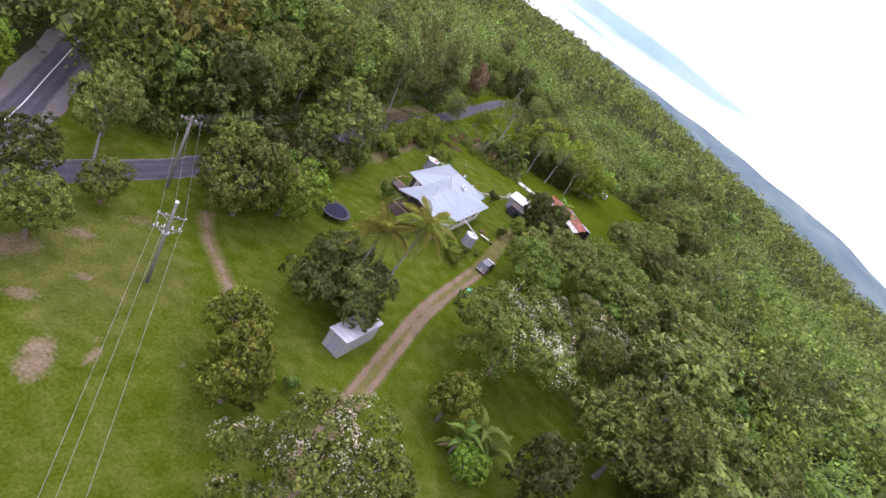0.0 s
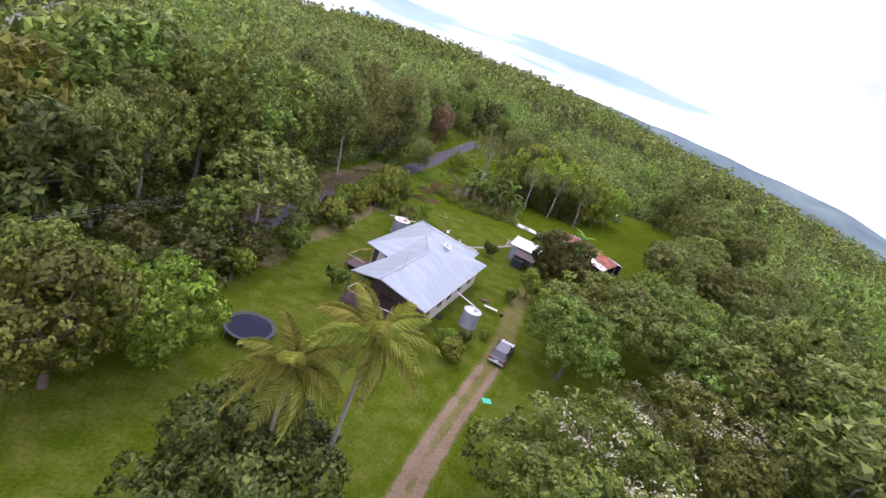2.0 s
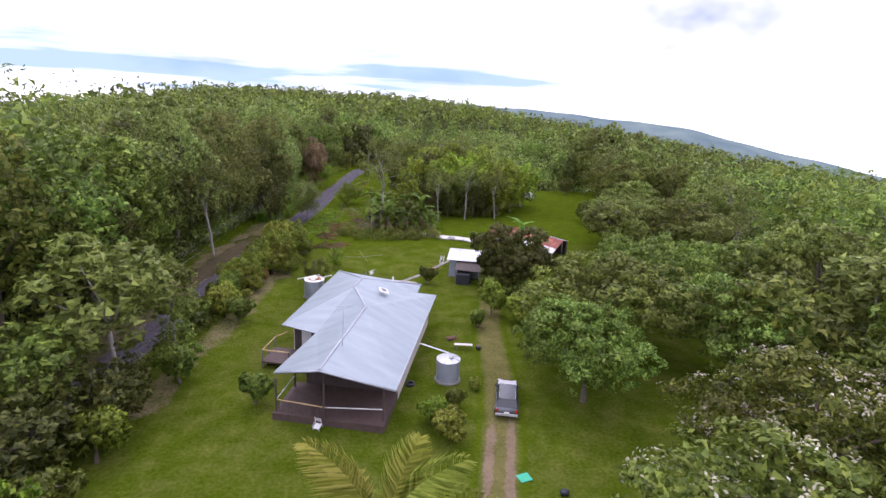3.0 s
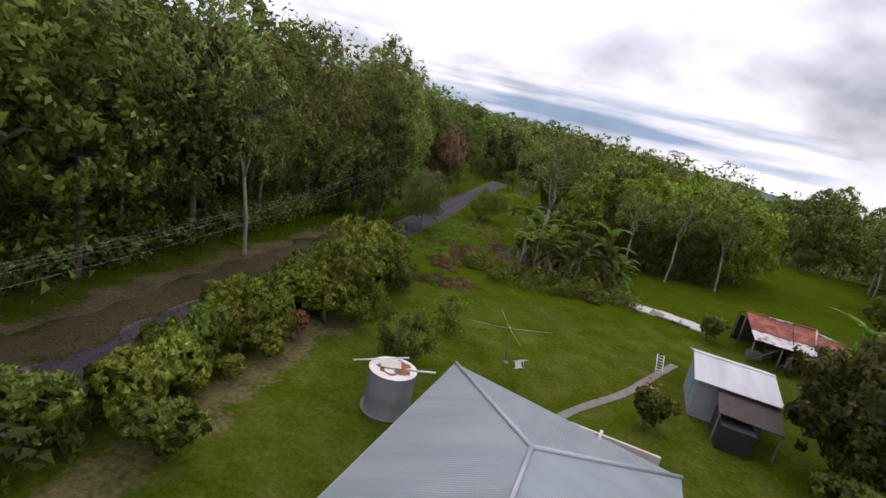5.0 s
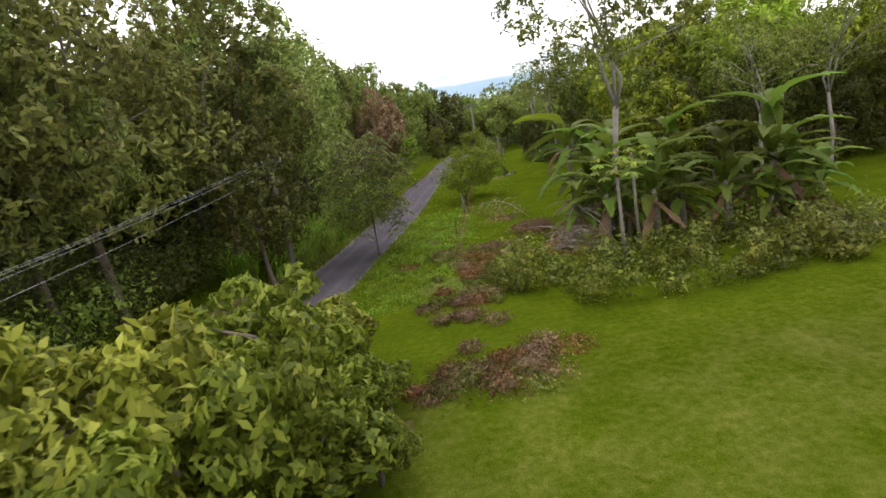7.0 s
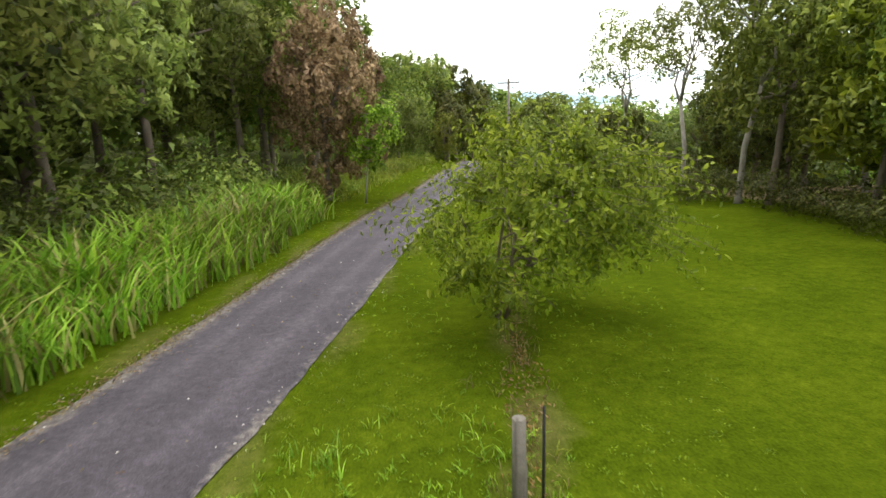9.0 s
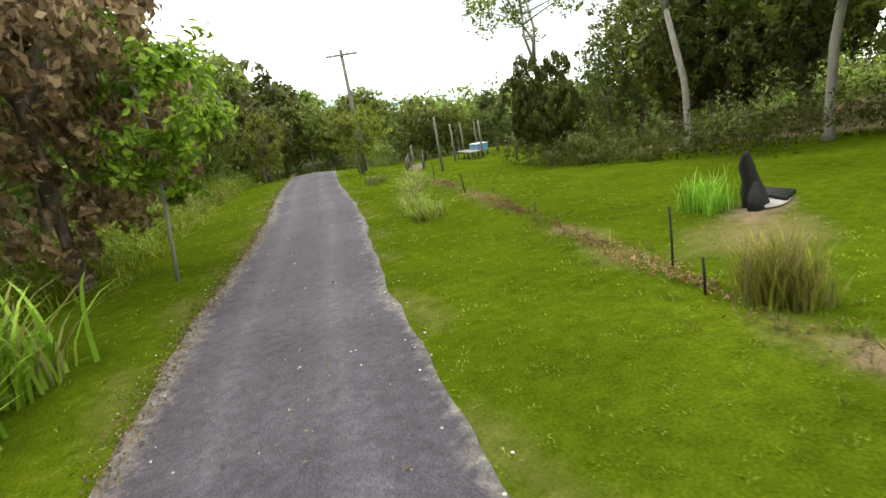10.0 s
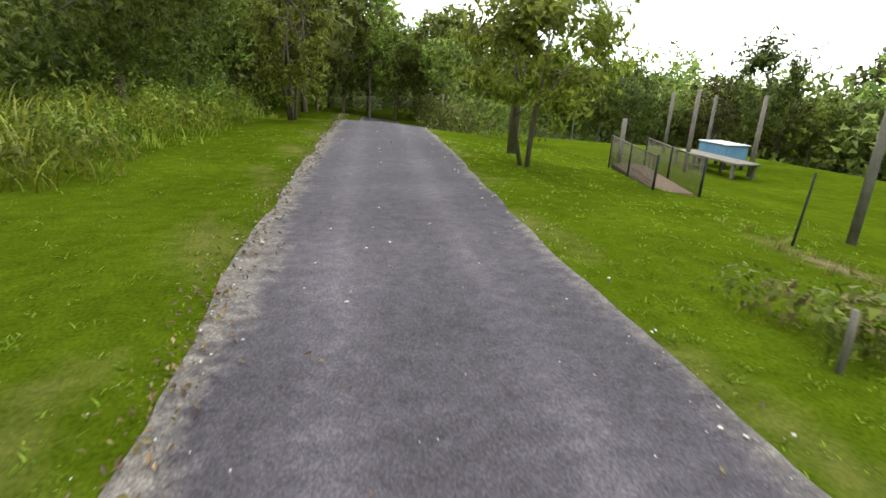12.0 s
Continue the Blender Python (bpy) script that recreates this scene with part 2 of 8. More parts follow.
def asphalt_mat():
    m, n, l, p = nodes_of("worn_asphalt")
    g = n.new("ShaderNodeNewGeometry")
    def nz(s, d=3.0, r=0.6):
        t = add(n, "ShaderNodeTexNoise", Scale=s, Detail=d, Roughness=r)
        l.new(g.outputs["Position"], t.inputs["Vector"])
        return t.outputs["Fac"]
    chip, mid, wide = nz(55.0, 3.0, 0.75), nz(6.0, 4.0), nz(0.5, 4.0)
    at = n.new("ShaderNodeAttribute")
    at.attribute_name = "across"
    # two paler wheel paths, darker crown and shoulders
    ax = mathn(n, l, "ABSOLUTE", at.outputs["Fac"])
    wheel = mathn(n, l, "SUBTRACT", 1.0, mathn(n, l, "MULTIPLY", mathn(n, l, "ABSOLUTE", mathn(n, l, "SUBTRACT", ax, 0.72)), 2.6), True)
    f = mathn(n, l, "ADD", mathn(n, l, "MULTIPLY", chip, 0.62), mathn(n, l, "ADD", mathn(n, l, "MULTIPLY", mid, 0.22), mathn(n, l, "ADD", mathn(n, l, "MULTIPLY", wide, 0.2), mathn(n, l, "MULTIPLY", wheel, 0.06))))
    r = rampnode(n, [(0.36, (0.022, 0.020, 0.024)), (0.58, (0.082, 0.073, 0.090)), (0.80, (0.225, 0.204, 0.236))])
    l.new(f, r.inputs[0])
    gravel = rampnode(n, [(0.35, (0.050, 0.043, 0.042)), (0.55, (0.160, 0.143, 0.134)), (0.75, (0.40, 0.37, 0.34))])
    l.new(mathn(n, l, "ADD", mathn(n, l, "MULTIPLY", chip, 0.7), mathn(n, l, "MULTIPLY", mid, 0.35)), gravel.inputs[0])
    side = mathn(n, l, "MAXIMUM", at.outputs["Fac"], mathn(n, l, "SUBTRACT", 0.22, at.outputs["Fac"]))
    ef = mathn(n, l, "MULTIPLY", mathn(n, l, "SUBTRACT", mathn(n, l, "ADD", side, mathn(n, l, "ADD", mathn(n, l, "MULTIPLY", mid, 0.5), mathn(n, l, "MULTIPLY", wide, 0.7))), 2.17), 3.5, True)
    l.new(mixrgb(n, l, ef, r.outputs[0], gravel.outputs[0]), p.inputs["Base Color"])
    p.inputs["Roughness"].default_value = 0.85
    p.inputs["Specular IOR Level"].default_value = 0.2
    bp = add(n, "ShaderNodeBump", Strength=0.6, Distance=0.012)
    l.new(chip, bp.inputs["Height"]); l.new(bp.outputs[0], p.inputs["Normal"])
    return m


GROUND, ASPHALT = ground_mat(), asphalt_mat()
LEAF_DARK = leaf_mat("leaf_dark_green", (0.041, 0.055, 0.011), (0.088, 0.104, 0.020), (0.166, 0.176, 0.037))
LEAF_MID = leaf_mat("leaf_mid_green", (0.064, 0.094, 0.015), (0.142, 0.190, 0.028), (0.262, 0.312, 0.053))
LEAF_OLIVE = leaf_mat("leaf_olive", (0.073, 0.095, 0.018), (0.157, 0.190, 0.035), (0.278, 0.318, 0.066), hue=0.03)
LEAF_BRIGHT = leaf_mat("leaf_bright_green", (0.064, 0.115, 0.009), (0.157, 0.243, 0.019), (0.286, 0.392, 0.038))
LEAF_YELLOW = leaf_mat("leaf_yellow_green", (0.085, 0.110, 0.012), (0.180, 0.205, 0.026), (0.310, 0.330, 0.055))
LEAF_HEDGE = leaf_mat("leaf_yellowed_hedge", (0.092, 0.112, 0.012), (0.218, 0.242, 0.028), (0.395, 0.415, 0.060), hue=0.03)
LEAF_BROWN = leaf_mat("leaf_withered_brown", (0.105, 0.068, 0.035), (0.245, 0.160, 0.090), (0.420, 0.295, 0.175), hue=0.01)
LEAF_RUST = leaf_mat("leaf_dead_orange", (0.14, 0.06, 0.02), (0.28, 0.14, 0.05), (0.42, 0.26, 0.11), hue=0.01)
LEAF_BANANA = leaf_mat("leaf_banana", (0.065, 0.112, 0.016), (0.128, 0.195, 0.027), (0.245, 0.330, 0.048), gloss=0.55, through_part=0.42)
LEAF_PALM = leaf_mat("leaf_palm", (0.140, 0.175, 0.022), (0.280, 0.310, 0.046), (0.480, 0.470, 0.110), through_part=0.45)
LEAF_GROVE = leaf_mat("leaf_vivid_green", (0.100, 0.148, 0.011), (0.235, 0.310, 0.026), (0.420, 0.500, 0.055), through_part=0.45)
LEAF_NEAR = leaf_mat("leaf_fresh_green", (0.080, 0.142, 0.012), (0.195, 0.325, 0.026), (0.410, 0.560, 0.066), gloss=0.4, through_part=0.55)
LEAF_SPRIG = leaf_mat("leaf_sprig_green", (0.082, 0.118, 0.012), (0.190, 0.235, 0.026), (0.350, 0.390, 0.058), through_part=0.45, hue=0.04)
LEAF_LANE = leaf_mat("leaf_grey_green", (0.098, 0.122, 0.032), (0.215, 0.255, 0.058), (0.360, 0.410, 0.108), through_part=0.45)
BLOSSOM = leaf_mat("cream_blossom", (0.46, 0.43, 0.29), (0.62, 0.58, 0.41), (0.76, 0.73, 0.56))
GRASS_BLADE = leaf_mat("grass_blade", (0.076, 0.126, 0.007), (0.172, 0.252, 0.014), (0.295, 0.375, 0.030))
GRASS_YELLOW = leaf_mat("yellow_grass_blade", (0.150, 0.175, 0.012), (0.270, 0.290, 0.024), (0.420, 0.420, 0.060))
GRASS_DRY = leaf_mat("dry_grass_blade", (0.12, 0.10, 0.035), (0.22, 0.19, 0.07), (0.38, 0.32, 0.14))
CANE = leaf_mat("tall_grass_blade", (0.108, 0.188, 0.014), (0.230, 0.355, 0.030), (0.405, 0.525, 0.075))
BARK_PALE = plain("pale_bark", (0.16, 0.142, 0.12), (0.38, 0.35, 0.31), rough=0.85, scale=2.0, bump=0.5)
BARK_BROWN = plain("brown_bark", (0.075, 0.058, 0.044), (0.19, 0.155, 0.12), rough=0.9, scale=3.0, bump=0.6)
PALM_BARK = plain("palm_bark", (0.15, 0.135, 0.11), (0.32, 0.29, 0.24), rough=0.9, scale=5.0, bump=0.5)
TWIG = plain("dry_twig", (0.19, 0.165, 0.135), (0.44, 0.40, 0.34), rough=0.9, scale=6.0)
TWIG_RED = plain("red_brown_twig", (0.085, 0.045, 0.030), (0.22, 0.125, 0.085), rough=0.9, scale=6.0)
ROOF_IRON = corrugated("grey_painted_iron", (0.245, 0.295, 0.320), (0.325, 0.378, 0.402), "Y", rough=0.5, metal=0.2)
ROOF_IRON_X = corrugated("grey_painted_iron_hip", (0.245, 0.295, 0.320), (0.325, 0.378, 0.402), "X", rough=0.5, metal=0.2)
RIDGE_CAP = plain("ridge_capping", (0.36, 0.38, 0.42), (0.46, 0.48, 0.52), rough=0.45, metal=0.25, bump=0.05)
ZINC = corrugated("galvanised_iron", (0.46, 0.47, 0.50), (0.62, 0.63, 0.66), "X", rough=0.45, metal=0.5)
ZINC_Z = corrugated("galvanised_tank_iron", (0.33, 0.36, 0.43), (0.46, 0.49, 0.56), "Z", pitch=0.10, rough=0.45, metal=0.4)
ZINC_FLAT = plain("galvanised_sheet", (0.42, 0.43, 0.46), (0.60, 0.61, 0.64), rough=0.45, metal=0.5, bump=0.05)
RUST_IRON = corrugated("rusty_red_iron", (0.30, 0.085, 0.055), (0.42, 0.14, 0.09), "X", rough=0.75, metal=0.1, rust=0.5)
PALE_IRON = corrugated("pale_patched_iron", (0.50, 0.49, 0.50), (0.66, 0.64, 0.64), "X", rough=0.6, metal=0.2, rust=0.12)
RUST_FLAT = plain("rust", (0.17, 0.055, 0.022), (0.40, 0.17, 0.06), rough=0.9, scale=4.0)
WALL_DARK = plain("dark_boards", (0.045, 0.032, 0.028), (0.10, 0.075, 0.065), rough=0.7, scale=2.0)
WALL_CREAM = plain("cream_wall", (0.52, 0.48, 0.41), (0.66, 0.62, 0.55), rough=0.7, scale=1.5)
WALL_GREY = plain("grey_blue_sheet_wall", (0.21, 0.235, 0.265), (0.33, 0.36, 0.40), rough=0.6, scale=1.2)
DECK = plain("worn_deck_timber", (0.055, 0.034, 0.030), (0.12, 0.080, 0.070), rough=0.7, scale=2.0)
TIMBER_YELLOW = plain("yellow_new_timber", (0.42, 0.29, 0.12), (0.60, 0.45, 0.21), rough=0.6, scale=4.0)
TIMBER_GREY = plain("weathered_timber", (0.10, 0.088, 0.074), (0.25, 0.228, 0.20), rough=0.9, scale=5.0, bump=0.5)
WHITE = plain("white_paint", (0.66, 0.66, 0.64), (0.82, 0.82, 0.80), rough=0.45, scale=3.0, bump=0.05)
BLACK = plain("black_rubber", (0.012, 0.013, 0.017), (0.032, 0.034, 0.042), rough=0.6, scale=4.0, bump=0.1)
TRAMP_MAT = plain("black_woven_mat", (0.014, 0.016, 0.030), (0.026, 0.030, 0.048), rough=0.95, scale=1.0, bump=0.1, spec=0.1)
STEEL = plain("grey_steel", (0.30, 0.31, 0.32), (0.48, 0.49, 0.50), rough=0.4, metal=0.7, bump=0.05)
CONCRETE = plain("weathered_concrete", (0.15, 0.14, 0.12), (0.28, 0.265, 0.235), rough=0.9, scale=1.4, bump=0.4)
PALE_STONE = plain("pale_rubble", (0.44, 0.42, 0.39), (0.70, 0.68, 0.64), rough=0.9, scale=2.5, bump=0.5)
CAR_GREY = plain("grey_car_paint", (0.10, 0.105, 0.115), (0.14, 0.145, 0.155), rough=0.25, metal=0.5, bump=0.0)
CAR_PALE = plain("faded_car_paint", (0.42, 0.42, 0.43), (0.58, 0.58, 0.59), rough=0.35, metal=0.2, bump=0.0)
GLASS_DARK = plain("dark_tinted_glass", (0.012, 0.014, 0.017), (0.02, 0.022, 0.026), rough=0.06, scale=1.0, bump=0.0, spec=0.8)
RED_LENS = plain("red_lamp_lens", (0.35, 0.02, 0.015), (0.45, 0.03, 0.02), rough=0.2, bump=0.0)
GREEN_PLASTIC = plain("green_sheet", (0.02, 0.33, 0.19), (0.04, 0.45, 0.27), rough=0.5, bump=0.05)
BLUE_PAINT = plain("faded_blue_paint", (0.10, 0.24, 0.42), (0.20, 0.38, 0.58), rough=0.5, scale=3.0, bump=0.1)
INSULATOR = plain("white_porcelain", (0.70, 0.70, 0.68), (0.85, 0.85, 0.83), rough=0.2, bump=0.0)
WIRE = plain("aluminium_wire", (0.34, 0.35, 0.36), (0.46, 0.47, 0.48), rough=0.5, metal=0.5, bump=0.0)
CHAR = plain("charred_wood", (0.008, 0.008, 0.009), (0.028, 0.027, 0.028), rough=0.85, scale=5.0, bump=0.7)
ASH = plain("grey_ash", (0.22, 0.20, 0.19), (0.42, 0.40, 0.38), rough=1.0, scale=3.0)
LITTER = plain("brown_leaf_litter", (0.065, 0.042, 0.028), (0.17, 0.115, 0.08), rough=1.0, scale=2.5, bump=0.8)
MESH_DARK = plain("dark_wire_mesh", (0.10, 0.085, 0.07), (0.20, 0.17, 0.14), rough=0.8, scale=20.0)
TERRACOTTA = plain("old_terracotta", (0.30, 0.14, 0.09), (0.44, 0.24, 0.16), rough=0.85)
PVC = plain("white_pvc_pipe", (0.72, 0.72, 0.72), (0.84, 0.84, 0.84), rough=0.35, bump=0.0)

# ---- tools ----
rng = np.random.default_rng(7)


def thing(name, label, category, at=(0, 0, 0), turn=0.0, group="", kind=""):
    e = new(name)
    e.empty_display_size = 0.2
    e.matrix_basis = pose(*at, 0, 0, turn)
    return tagged(e, label, category, group, kind)


def part(name, bm, material, parent=None, label=""):
    """Links a bmesh as one mesh object under a thing or a part."""
    me = bpy.data.meshes.new(name)
    bm.to_mesh(me)
    bm.free()
    for mt in (material if isinstance(material, (list, tuple)) else [material]):
        me.materials.append(mt)
    ob = new(name, me)
    if parent is not None:
        ob.parent = parent
    return tagged(ob, label)


def shared(name, me, parent, m=None):
    ob = new(name, me)
    ob.parent = parent
    if m is not None:
        ob.matrix_basis = m
    return ob


def raw(name, verts, faces, materials, parent=None, slots=None, smooth=False, attrs=None, normals=None):
    """A mesh object from arrays of corners and of equal-sized faces."""
    verts, faces = np.asarray(verts, np.float32), np.asarray(faces, np.int32)
    me = bpy.data.meshes.new(name)
    nf, k = faces.shape
    me.vertices.add(len(verts)); me.vertices.foreach_set("co", verts.ravel())
    me.loops.add(nf * k); me.loops.foreach_set("vertex_index", faces.ravel())
    me.polygons.add(nf); me.polygons.foreach_set("loop_start", np.arange(0, nf * k, k, dtype=np.int32))
    if slots is not None:
        me.polygons.foreach_set("material_index", np.asarray(slots, np.int32))
    me.polygons.foreach_set("use_smooth", np.broadcast_to(np.asarray(smooth, bool), (nf,)).copy())
    for nm, vals in (attrs or {}).items():
        a = me.attributes.new(nm, "FLOAT", "POINT")
        a.data.foreach_set("value", np.asarray(vals, np.float32))
    for mt in materials:
        me.materials.append(mt)
    me.update(calc_edges=True)
    if normals is not None:
        me.normals_split_custom_set_from_vertices(np.asarray(normals, np.float32))
    ob = new(name, me)
    if parent is not None:
        ob.parent = parent
    return ob


def box(bm, x0, y0, z0, x1, y1, z1, bevel=0.0):
    r = bmesh.ops.create_cube(bm, size=1.0, matrix=Matrix.Translation(((x0 + x1) / 2, (y0 + y1) / 2, (z0 + z1) / 2)) @ Matrix.Diagonal((x1 - x0, y1 - y0, z1 - z0, 1)))
    if bevel:
        es = list({e for v in r["verts"] for e in v.link_edges})
        bmesh.ops.bevel(bm, geom=es, offset=bevel, segments=1, affect="EDGES")
    return bm


def slab(x0, y0, z0, x1, y1, z1, bevel=0.0):
    return box(bmesh.new(), x0, y0, z0, x1, y1, z1, bevel)


def rod(bm, a, b, r0, r1=None, seg=8, mat=0):
    """A tapered round bar from a to b."""
    a, b = Vector(a), Vector(b)
    d = b - a
    m = Matrix.Translation((a + b) / 2) @ d.to_track_quat("Z", "Y").to_matrix().to_4x4()
    r = bmesh.ops.create_cone(bm, cap_ends=True, segments=seg, radius1=r0, radius2=r0 if r1 is None else r1, depth=d.length, matrix=m)
    for v in r["verts"]:
        for f in v.link_faces:
            f.smooth, f.material_index = True, mat
    return bm


def tube(bm, pts, radii, seg=7):
    """A bent tapered limb through points."""
    rings = []
    for i, p in enumerate(pts):
        p = Vector(p)
        d = (Vector(pts[min(i + 1, len(pts) - 1)]) - Vector(pts[max(i - 1, 0)])).normalized()
        q = d.to_track_quat("Z", "Y").to_matrix()
        rings.append([bm.verts.new(p + q @ Vector((math.cos(2 * math.pi * k / seg) * radii[i], math.sin(2 * math.pi * k / seg) * radii[i], 0))) for k in range(seg)])
    for r0, r1 in zip(rings, rings[1:]):
        for k in range(seg):
            f = bm.faces.new((r0[k], r0[(k + 1) % seg], r1[(k + 1) % seg], r1[k]))
            f.smooth = True
    bm.faces.new(rings[-1]); bm.faces.new(rings[0][::-1])
    return bm


def poly(bm, pts, mat=0, thick=0.0):
    """A flat panel through the corners, with thickness below it."""
    top = [bm.verts.new(p) for p in pts]
    f = bm.faces.new(top)
    f.material_index = mat
    if thick:
        low = [bm.verts.new((p[0], p[1], p[2] - thick)) for p in pts]
        bm.faces.new(low[::-1]).material_index = mat
        k = len(pts)
        for i in range(k):
            bm.faces.new((top[i], low[i], low[(i + 1) % k], top[(i + 1) % k])).material_index = mat
    return bm


def unit(v):
    return v / np.maximum(np.linalg.norm(v, axis=-1, keepdims=True), 1e-9)


def leaves(pos, nrm, size, rs, aspect=0.5, fold=0.12):
    """Corners and faces of pointed leaf blades at places, each turned at random about its normal."""
    n = len(pos)
    nrm = unit(nrm + rs.normal(0, 0.45, (n, 3)))
    t = unit(np.cross(nrm, rs.normal(0, 1, (n, 3))))
    b = np.cross(nrm, t)
    s = (size * rs.uniform(0.7, 1.3, n))[:, None]
    v = np.stack([pos - t * s * 0.5, pos + b * s * aspect * 0.5 + nrm * s * fold, pos + t * s * 0.5, pos - b * s * aspect * 0.5 + nrm * s * fold], 1)
    return v.reshape(-1, 3), np.arange(n * 4).reshape(n, 4)


def blades(pos, nrm, size, rs, aspect=0.45):
    """Leaf blades seen close: pointed ovals of two halves folded at the midrib, tips hanging."""
    n = len(pos)
    nrm = unit(nrm + rs.normal(0, 0.5, (n, 3)))
    t = unit(np.cross(nrm, rs.normal(0, 1, (n, 3))) + np.array([0, 0, -0.35]))
    nrm = unit(nrm - t * (nrm * t).sum(1, keepdims=True))
    b = np.cross(nrm, t)
    s = (size * rs.uniform(0.65, 1.25, n))[:, None]
    w = s * aspect * 0.5
    v = np.stack([pos, pos + t * s * 0.3 + b * w + nrm * s * 0.08, pos + t * s * 0.68 + b * w * 0.85 + nrm * s * 0.05, pos + t * s - nrm * s * 0.12,
                  pos + t * s * 0.68 - b * w * 0.85 + nrm * s * 0.05, pos + t * s * 0.3 - b * w + nrm * s * 0.08], 1)
    k = np.arange(n)[:, None] * 6
    f = np.concatenate([k + np.array([[0, 1, 2, 3]]), k + np.array([[0, 3, 4, 5]])], 0)
    return v.reshape(-1, 3), f


ICO = bmesh.new()
bmesh.ops.create_icosphere(ICO, subdivisions=1, radius=1.0)
ICO1_V = np.array([v.co for v in ICO.verts]); ICO1_F = np.array([[v.index for v in f.verts] for f in ICO.faces])
ICO.free()


def crown_lobes(R, zc, hz, count, rs, spread=0.62, small=0.40, low=-0.35):
    """Centres and radii of the billows that make up a crown."""
    d = unit(rs.normal(0, 1, (count * 4, 3)))
    d = d[d[:, 2] > low][:count]
    k = rs.uniform(0.55, 1.0, (len(d), 1))
    c = d * k * np.array([R, R, hz]) * spread + np.array([0, 0, zc])
    r = R * small * rs.uniform(0.75, 1.2, len(d))
    return np.vstack([c, [[0, 0, zc]]]), np.append(r, R * 0.55), hz / R


def outward(v, f, d, k):
    """Turns faces of k corners each to face along d, and gives soft normals for the corners of a billow."""
    g = np.cross(v[f[:, 1]] - v[f[:, 0]], v[f[:, 2]] - v[f[:, 0]])
    bad = (g * d).sum(1) < 0
    f[bad] = f[bad][:, ::-1]
    g[bad] *= -1
    return f, np.repeat(unit(d * 0.75 + unit(g) * 0.25), k, 0)


def sprays(pos, nrm, size, rs):
    """Three-cornered leaf sprays for foliage seen from far, one face each."""
    n = len(pos)
    nrm = unit(nrm + rs.normal(0, 0.55, (n, 3)))
    t = unit(np.cross(nrm, rs.normal(0, 1, (n, 3))))
    b = np.cross(nrm, t)
    s = (np.asarray(size) * rs.uniform(0.6, 1.4, n))[:, None]
    w = rs.uniform(0.16, 0.37, (n, 1))
    v = np.stack([pos - t * s * 0.45 - b * s * w, pos + t * s * 0.6, pos - t * s * 0.45 * rs.uniform(0.2, 1, (n, 1)) + b * s * w], 1)
    return v.reshape(-1, 3), np.arange(n * 3).reshape(n, 3)


